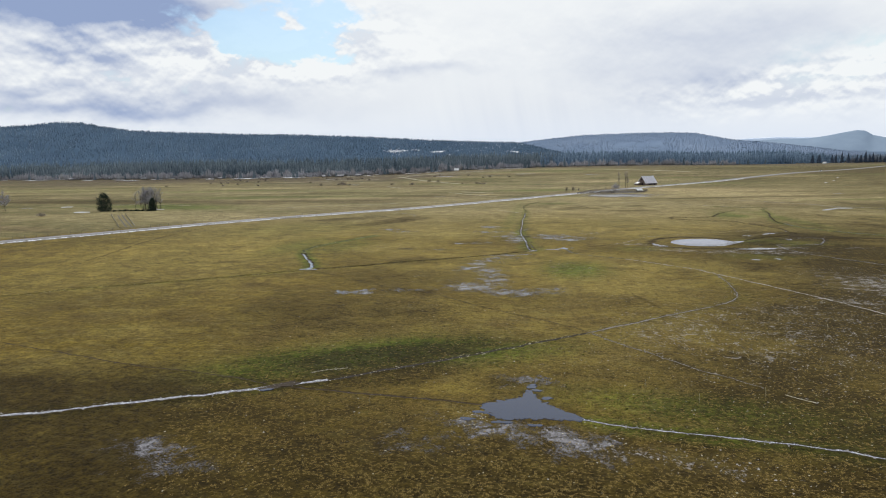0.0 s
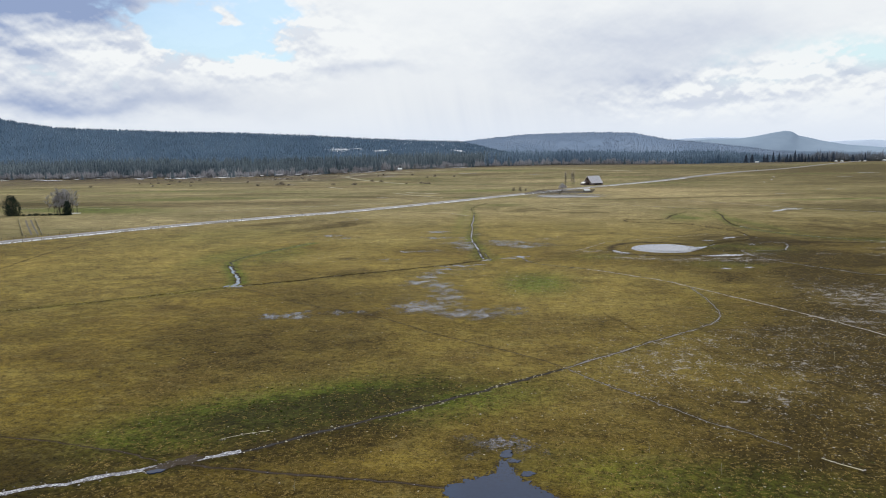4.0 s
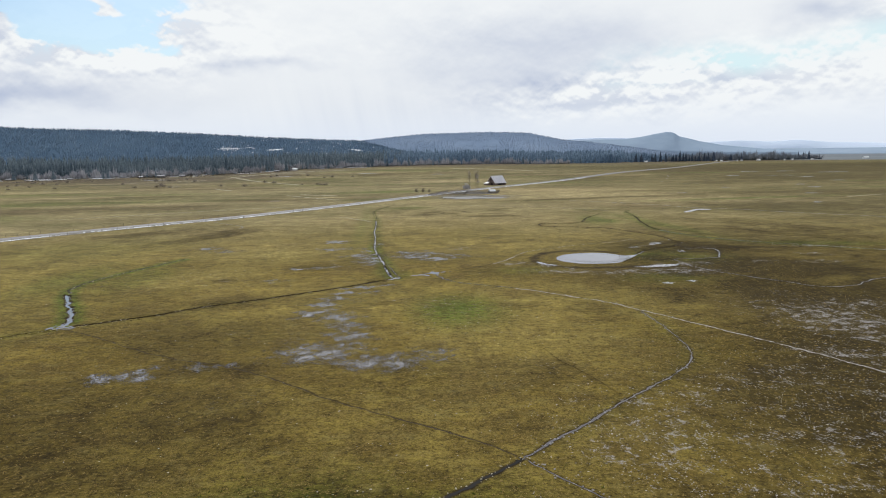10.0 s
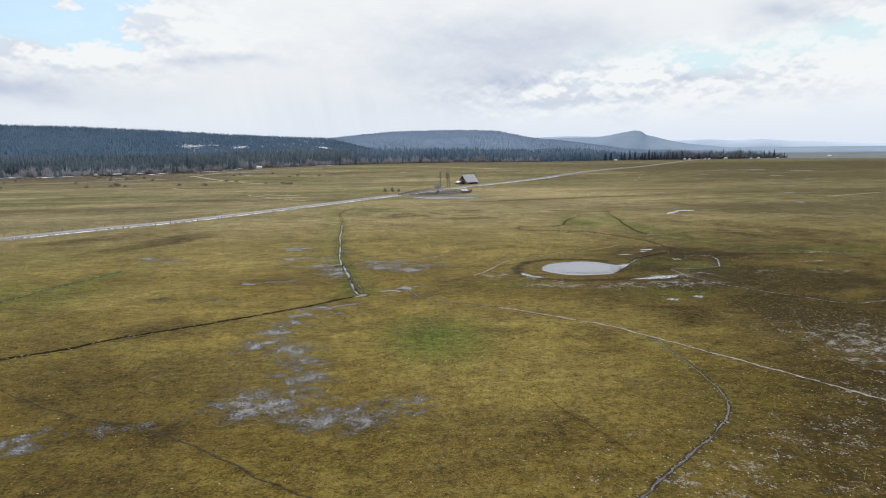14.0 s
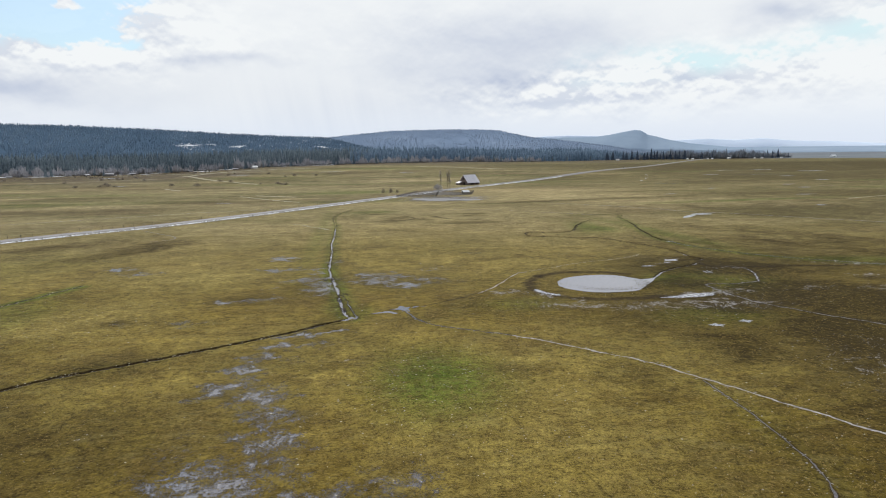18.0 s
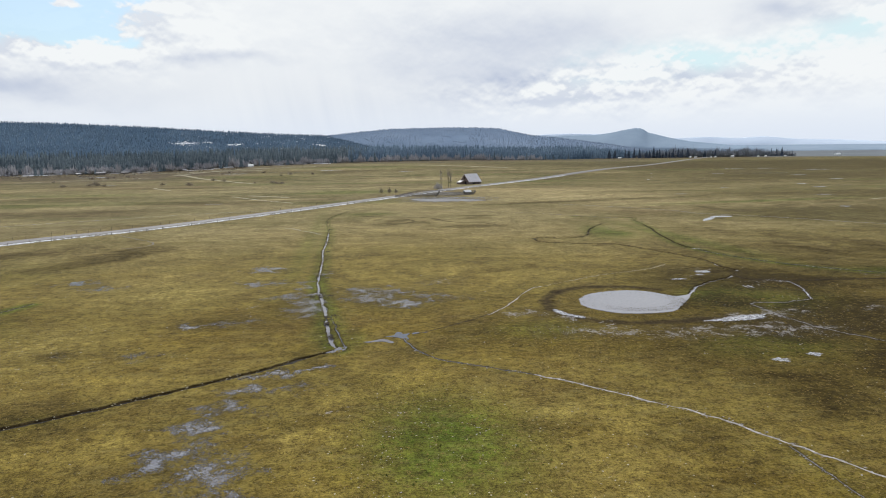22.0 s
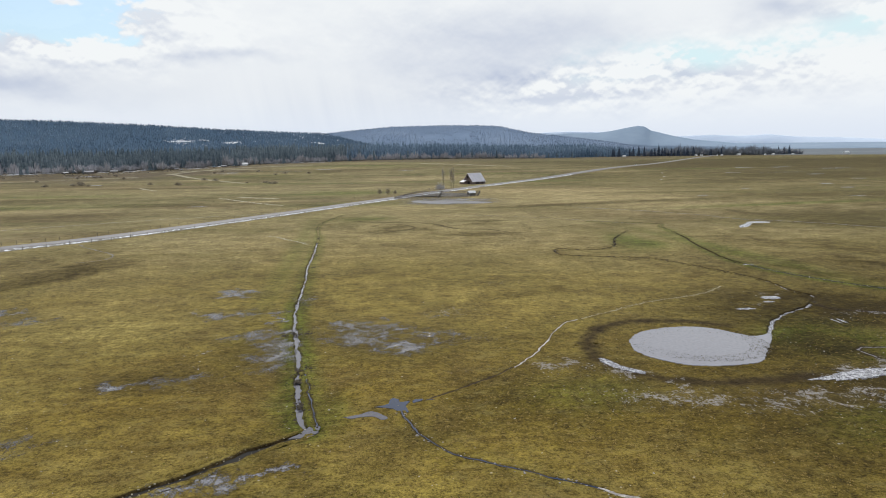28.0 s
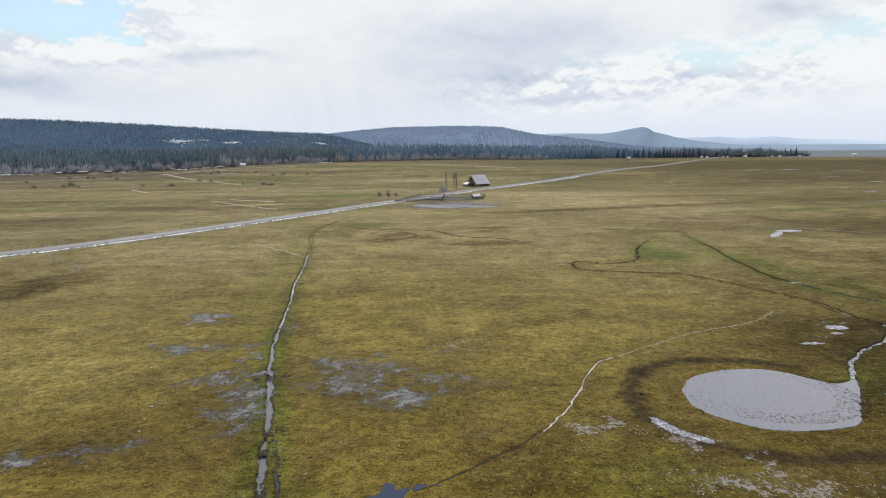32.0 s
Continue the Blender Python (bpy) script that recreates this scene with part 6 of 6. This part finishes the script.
copies(conifer("dark pine standing in front of the forest", 20.0, 0.22, 33, PINE, "pine"), "forest edge pines", spots, 8, 0.6, 1.15)
spots = [(rng0.uniform(630, 905), 2050 + rng0.uniform(-30, 40)) for _ in range(32)] + [(rng0.uniform(905, 1240), 2075 + rng0.uniform(-40, 40)) for _ in range(9)]
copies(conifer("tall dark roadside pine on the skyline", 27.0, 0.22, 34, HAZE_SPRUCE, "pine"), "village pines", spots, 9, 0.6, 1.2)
spots = [(rng0.uniform(840, 1240), 2060 + rng0.uniform(-20, 60)) for _ in range(40)]
copies(bare_tree("grey leafless tree in the far village", 15.0, 8.0, 58, TWIGS, "village_tree", 11, 420), "village trees", spots, 10, 0.7, 1.3)



def twig_dome():
    """A loose dome of bare twigs, of height 1."""
    rng = random.Random(5)
    verts, tris = [], []
    for k in range(64):
        a, q = rng.uniform(0, 6.28), math.sqrt(rng.random())
        top = math.sqrt(1 - 0.8 * q * q) * rng.uniform(0.65, 1.0)
        u, v, w = math.cos(a), math.sin(a), rng.uniform(0.05, 0.10)
        i = len(verts)
        verts += [(0.35 * q * u - w * v, 0.35 * q * v + w * u, 0.1), (0.35 * q * u + w * v, 0.35 * q * v - w * u, 0.1), (0.65 * q * u, 0.65 * q * v, top)]
        tris.append((i, i + 1, i + 2))
    return np.array(verts), np.array(tris)


rng = np.random.default_rng(12)
x = rng.uniform(-1500, 420, 1300)
y = np.interp(x, EDGE[:, 0], EDGE[:, 1]) - 45 * rng.random(1300) ** 1.5
scatter("alder_thicket", twig_dome(), np.column_stack([x, y, lie(x, y)]), 3.5 + 11 * rng.random(1300) ** 1.8, TWIGS, "grey leafless alders and cottonwoods along the forest edge", "thicket", 1.2, 13)
x = np.r_[rng.uniform(-900, 500, 420), rng.uniform(-900, -230, 1300)]
y = np.interp(x, EDGE[:, 0], EDGE[:, 1]) - 30 - 95 * rng.random(1720) ** 1.4
scatter("alder_thicket", twig_dome(), np.column_stack([x, y, lie(x, y)]), rng.uniform(0.6, 1.5, 1720), SCRUB, "low brown willow scrub in the wet pasture", "thicket", 0.8, 14)

rng = np.random.default_rng(18)
x = rng.uniform(760, 1240, 520)
y = 2085 + rng.uniform(-15, 70, 520)
size = rng.uniform(6, 21, 520) * np.interp(x, (760, 880, 1130, 1240), (0.6, 1.1, 1.0, 0.6))
scatter("village_thicket", twig_dome(), np.column_stack([x, y, lie(x, y)]), size, HAZE_TWIGS, "leafless trees crowding the far village, greyed blue with haze", "thicket", 1.3, 19)
rng = np.random.default_rng(23)
a, r = rng.uniform(-17, -3.2, 420), rng.uniform(1900, 2850, 420)
gap = np.array([noise.noise((u * 0.5, v * 0.006, 4)) for u, v in zip(a, r)]) > 0.08
a, r = a[gap], r[gap]
for ca, cr, wa, wr in CLEARINGS:
    n = int(130 * wa)
    a, r = np.r_[a, rng.normal(ca, 0.5 * wa, n)], np.r_[r, rng.normal(cr, 0.5 * wr, n)]
at = np.column_stack([r * np.sin(np.radians(a)), 80 + r * np.cos(np.radians(a)), hill(a, r) + 3.0])
scatter("hillside_snow", clod_template(), at, rng.uniform(1.0, 3.6, len(at)), SNOW, "flecks of snow showing between the hillside pines", "snow", 0.4, 24)

# ---------------------------------------------------------------- farmhouses in the distance
spots = [(-590, 1172, 20, 0.5), (-480, 1184, 70, 0.6), (-446, 1186, 8, 0.8), (-412, 1190, 12, 0.6), (-330, 1215, 40, 0.45), (-690, 1170, 30, 0.5), (-850, 1160, 10, 0.7), (-1010, 1150, 60, 0.8), (-260, 1225, 0, 0.5)]
house = gable_house("farmhouse", "low farm building with a pale metal roof at the forest edge", 16.0, 8.0, 3.0, 5.0, GREY_WOOD, OLD_TIN)
tagged(house, group="farm buildings")
for k, (x, y, turn, size) in enumerate(spots):
    m = pose(x, y, float(lie(x, y)), 0, 0, turn)
    o = copy_thing(house, m) if k else house
    o.matrix_basis = m @ Matrix.Scale(size, 4)
white = gable_house("white_house", "white house with a pale roof among far trees", 13.0, 9.0, 3.6, 6.8, WHITE_PAINT, WHITE_PAINT)
tagged(white, group="village houses")
for k, (x, y, turn, s) in enumerate([(-232, 1246, 15, 0.85), (662, 2010, 5, 0.9), (878, 2020, 30, 0.8), (892, 2015, 0, 0.7), (944, 2025, 50, 0.7), (960, 2030, 10, 0.6), (1012, 2030, 10, 1.0), (1096, 2035, 80, 0.7), (1116, 2030, 20, 0.8),
                                    (1183, 2040, 0, 0.7), (1377, 2080, 8, 1.5)]):
    m = pose(x, y, float(lie(x, y)), 0, 0, turn)
    o = copy_thing(white, m) if k else white
    o.matrix_basis = m @ Matrix.Scale(0.75 * s, 4)
srng = random.Random(91)
for k in range(44):
    x = srng.uniform(-1200, -120)
    y = float(np.interp(x, EDGE[:, 0], EDGE[:, 1])) - srng.uniform(22, 75)
    rx, ry, n = srng.uniform(6, 30), srng.uniform(1.6, 5.0), 16
    ring = []
    for i in range(n):
        q = srng.uniform(0.55, 1.2)
        u, v = x + rx * q * math.cos(6.283 * i / n), y + ry * q * math.sin(6.283 * i / n)
        ring.append((u, v, float(lie(u, v)) + 0.35))
    verts = ring + [(x, y, float(lie(x, y)) + 0.6)]
    tagged(new("snow_patch", mesh_of("snow_patch", verts, [(i, (i + 1) % n, n) for i in range(n)], SNOW, True)), "old snow lying along the forest edge", "snow", "forest edge snow")
for x, y, rx, ry in [(358, 1018, 0.9, 3.5), (326, 936, 0.8, 3), (296, 873, 0.9, 3.2), (-377, 437, 7, 3.4), (-330, 466, 5, 2.0), (-470, 446, 5, 3), (-440, 492, 6, 3)]:
    pool("snow_patch", [(x + rx * math.cos(t), y + ry * math.sin(t)) for t in (2 * math.pi * i / 9 for i in range(9))], SNOW, "patch of old snow lying on the grass", 0.12, 0.8, x, "snow")


# drive with its fences beyond the road
def drive_fence(a, b):
    f = tagged(new("drive_fence"), "pale board fence along the drive", "fence", "drive fences")
    f.location = (*a, 0)
    n = 14
    turn = math.degrees(math.atan2(b[1] - a[1], b[0] - a[0]))
    length = math.hypot(b[0] - a[0], b[1] - a[1]) / n
    post, rail = mesh_of("post", *box(0.2, 0.2, 1.5, 0, 0, -0.1, 0.03), GREY_WOOD), mesh_of("rail", *box(length, 0.08, 0.26, 0, 0, 0), DRY_CLOD)
    for k in range(n + 1):
        part("post", post, f, m=pose((b[0] - a[0]) * k / n, (b[1] - a[1]) * k / n, 0, 0, 0, turn))
    for k in range(n):
        t = (k + 0.5) / n
        for z in (0.4, 0.95):
            part("rail", rail, f, m=pose((b[0] - a[0]) * t, (b[1] - a[1]) * t, z, 0, 0, turn))


drive_fence((-258, 327), (-331, 412))
drive_fence((-251, 332), (-319, 412))
for d in (0.0, 2.2):
    line = smooth_line([(-256 + d, 331 + 0.8 * d), (-292 + d, 372.5 + 0.8 * d), (-326.5 + d, 413 + 0.8 * d)], 3.0)
    ribbon("drive_rut", line, sides_of(line), [(-0.5, 0.03), (0.5, 0.03)], RUT, "muddy wheel rut of the drive", category="drive")


# car parked on the shoulder far down the road
def car(x, y, turn):
    c = tagged(new("car"), "white pickup standing on the far road", "car")
    c.matrix_basis = pose(x, y, float(lie(x, y)) + 0.45, 0, 0, turn)
    part("body", mesh_of("body", *box(5.4, 1.95, 0.75, 0, 0, 0.45, 0.15), WHITE_PAINT), c)
    part("cabin", mesh_of("cabin", [(-0.9, -0.9, 1.2), (1.4, -0.9, 1.2), (1.4, 0.9, 1.2), (-0.9, 0.9, 1.2), (-0.7, -0.75, 1.85), (0.8, -0.75, 1.85), (0.8, 0.75, 1.85), (-0.7, 0.75, 1.85)],
                          [(0, 1, 5, 4), (1, 2, 6, 5), (2, 3, 7, 6), (3, 0, 4, 7), (4, 5, 6, 7)], DARK_OPENING), c, "dark glazed cabin")
    part("roof", mesh_of("roof", *box(1.6, 1.55, 0.06, 0.05, 0, 1.85, 0.1), WHITE_PAINT), c)
    for u in (-1.7, 1.7):
        for v in (-0.9, 0.9):
            part("wheel", mesh_of("wheel", *tube([(u, v - 0.12, 0.38), (u, v + 0.12, 0.38)], [0.38, 0.38], 12), DARK_OPENING), c, "black tyre")


i = int(np.argmin(np.abs(ROAD[:, 0] - 418)))
car(ROAD[i, 0] + 1.8, ROAD[i, 1] - 1.0, 56)


# ---------------------------------------------------------------- grass and specks
def meadow_spots(n, seed, y0, y1, weight):
    """Places in the meadow the flight passes over, thinned by weight(x, y)."""
    rng = np.random.default_rng(seed)
    y = y0 + (y1 - y0) * rng.random(n) ** 1.3
    x = rng.uniform(-1, 1, n) * (52 + 0.36 * (y - 50)) + 6
    edge = ss(0, 14, y - y0) * (1 - ss(0.8, 1.0, np.abs(x - 6) / (52 + 0.36 * (y - 50))))
    keep = rng.random(n) < weight(x, y) * edge
    cut = np.zeros(keep.sum(), bool)
    keep &= ~((np.abs(x - 0.6) < 8.6 - 0.55 * np.abs(y - 83)) & (y > 80.8) & (y < 95))
    cut = np.zeros(keep.sum(), bool)
    p = np.column_stack([x[keep], y[keep], np.zeros(keep.sum())])
    for c in CHANNELS:
        for q in c["line"][::2]:
            cut |= (p[:, 0] - q[0]) ** 2 + (p[:, 1] - q[1]) ** 2 < (c["half"] + 0.9) ** 2
    return p[~cut], rng


def tuft_template():
    verts, tris = [], []
    for k in range(5):
        a = 2 * math.pi * k / 5 + 0.3 * (k % 2)
        u, v = math.cos(a), math.sin(a)
        i = len(verts)
        verts += [(0.35 * u - 0.3 * v, 0.35 * v + 0.3 * u, -0.05), (0.35 * u + 0.3 * v, 0.35 * v - 0.3 * u, -0.05), (1.0 * u, 1.0 * v, 0.75)]
        tris.append((i, i + 1, i + 2))
    return np.array(verts), np.array(tris)


GRASS = foliage("grass_tufts", (0.145, 0.100, 0.026), (0.34, 0.245, 0.088), 0.9)
SEDGE = foliage("green_sedge", (0.032, 0.052, 0.009), (0.080, 0.105, 0.022), 0.9)
dry = lambda x, y: 0.15 + 0.85 * (1 - np.maximum(field("wet", x, y), field("ice", x, y))) * (1 - 0.8 * field("green", x, y))
at, rng = meadow_spots(108000, 3, 50, 300, dry)
scatter("grass_tufts", tuft_template(), at, rng.uniform(0.09, 0.26, len(at)), GRASS, "shaggy tufts of dry winter grass", "grass", 0.4, 4)
at, rng = meadow_spots(30000, 4, 55, 300, lambda x, y: field("green", x, y))
scatter("sedge_tufts", tuft_template(), at, rng.uniform(0.10, 0.24, len(at)), SEDGE, "fresh green sedge tufts", "grass", 0.8, 5)
specks = lambda x, y: 0.02 + 0.75 * field("ice", x, y) ** 1.5 + 0.06 * ss(20, 60, x) * (1 - ss(95, 160, y)) + 0.8 * field("green", x, y) * ss(180, 200, y)
at, rng = meadow_spots(64000, 8, 52, 330, specks)
clump = np.array([noise.noise((x * 0.22, y * 0.16, 1.0)) + 0.6 * noise.noise((x * 0.8, y * 0.6, 2.0)) for x, y, _ in at])
at = at[clump > 0.16]
scatter("ice_specks", clod_template(), at, 0.05 + 0.12 * rng.random(len(at)) ** 2.4, ICE_CLOD, "scattered specks of ice and bleached grass", "ice", 0.5, 6)
straw = lambda x, y: 0.06 + 0.12 * ss(18, 50, x) * (1 - ss(150, 215, y)) + 0.7 * np.exp(-(((x - 6) / 22) ** 2 + ((y - 206) / 26) ** 2)) + np.exp(-(((x + 74) / 20) ** 2 + ((y - 256) / 16) ** 2))
at, rng = meadow_spots(36000, 9, 52, 330, straw)
scatter("bleached_clumps", clod_template(), at, 0.04 + 0.11 * rng.random(len(at)) ** 2, DRY_CLOD, "small bleached clumps of dead grass", "grass", 0.5, 7)

rng = np.random.default_rng(53)
edge = smooth_line([(-7.4, 86.2), (-4.9, 88.2), (-1.7, 90.2), (-0.7, 94), (0.6, 91.6), (1.9, 88.8), (5.4, 85.7), (8.6, 82.5), (2.3, 82), (-4.1, 81.3), (-7.4, 86.2)], 0.12)
at = np.column_stack([edge + rng.normal(0, 0.35, edge.shape), np.zeros(len(edge))])
scatter("pool_edge_clods", clod_template(), at, rng.uniform(0.06, 0.2, len(at)), EARTH_CLOD, "dark trodden clods round the edge of the pool", "clods", 0.6, 54)
rng = np.random.default_rng(52)
at = []
for x, y, spread in ((-19.0, 299.5, 1.2), (-17.2, 300, 0.8), (-14.6, 277.8, 0.9), (-16.4, 277, 0.7), (-14.0, 261.5, 0.6), (-15.4, 271.8, 0.6), (-21.8, 299, 0.8), (-27.6, 401, 0.9), (-30.4, 446, 1.0), (-25.4, 377, 0.7)):
    p = rng.normal((x, y), spread * np.array((0.7, 1.0)), (26, 2))
    at.append(np.column_stack([p, np.full(26, 0.03)]))
scatter("crossing_clods", clod_template(), np.vstack(at), rng.uniform(0.10, 0.32, 260), EARTH_CLOD, "dark poached mud where cattle cross the ditch", "mud", 0.4, 55)
rng = np.random.default_rng(51)
at = []
for px, py, rx, ry, turn, k in FIELDS["ice"]:
    if py < 350:
        n = int(6.5 * rx * ry * k)
        u, v = rng.normal(0, 0.62, n) * rx, rng.normal(0, 0.62, n) * ry
        at.append(np.column_stack([px + u * math.cos(turn) - v * math.sin(turn), py + u * math.sin(turn) + v * math.cos(turn), np.zeros(n)]))
at = np.vstack(at)
clump = np.array([noise.noise((x * 0.35, y * 0.35, 1.0)) + 0.5 * noise.noise((x * 1.3, y * 1.3, 2.0)) for x, y, _ in at])
at = at[clump > 0.22]
scatter("frost_flecks", clod_template(4), at, 0.04 + 0.11 * rng.random(len(at)) ** 2, ICE_CLOD, "fine flecks of ice and bleached stubble in the wet hollows", "ice", 0.4, 52)

rng = np.random.default_rng(21)
t, q = rng.uniform(0, 6.28, 1500), 1 - 0.30 * rng.random(1500) ** 1.6
at = np.column_stack([58.0 + 12.8 * q * np.cos(t), 284.4 + 11.0 * q * np.sin(t), np.full(1500, 0.08)])
keep = rng.random(1500) < 0.25 + 0.75 * ss(-0.2, 0.8, 0.6 * np.cos(t) - 0.8 * np.sin(t))
scatter("reed_stubble", clod_template(), at[keep], rng.uniform(0.05, 0.12, keep.sum()), RUT, "dark reed stubble poking through the pond ice", "reeds", 0.5, 22)


# single dead stalks standing above the grass
def dead_stalk(seed):
    rng = random.Random(seed)
    stalk = tagged(new("dead_stalk"), "tall straw-yellow dead stalk standing in wet grass", "dead stalk", "dead stalks")
    bend = rng.uniform(-0.15, 0.15)
    part("stem", mesh_of("stem", *tube([(0, 0, -0.05), (0.3 * bend, 0.02, 0.6), (bend, 0.05, 1.25)], [0.022, 0.017, 0.010], 6), STRAW), stalk)
    part("seed_head", mesh_of("seed_head", *tube([(bend, 0.05, 1.15), (1.1 * bend, 0.05, 1.32), (1.25 * bend, 0.06, 1.5)], [0.015, 0.040, 0.008], 7), STRAW), stalk)
    for k in range(3):
        a = rng.uniform(0, 6.28)
        part("leaf", mesh_of("leaf", *tube([(0.1 * bend, 0, 0.25 + 0.2 * k), (0.16 * math.cos(a), 0.16 * math.sin(a), 0.5 + 0.2 * k), (0.32 * math.cos(a), 0.32 * math.sin(a), 0.42 + 0.2 * k)], [0.010, 0.014, 0.003], 4), STRAW), stalk)
    return stalk


for k, (x, y) in enumerate(((17.8, 97.5), (25.1, 92.3), (35.3, 96.6), (57.8, 138.9), (50.2, 146.0), (-24.0, 84.0))):
    place(dead_stalk(k + 3), x, y, 40 * k)
rng = np.random.default_rng(71)
at = np.column_stack([rng.normal(-7.5, 2.2, 70), rng.normal(81.5, 2.0, 70), np.zeros(70)])
scatter("bleached_lumps", clod_template(), at, rng.uniform(0.05, 0.14, 70), DRY_CLOD, "bleached lumps of turf trodden beside the pool", "clods", 0.6, 72)
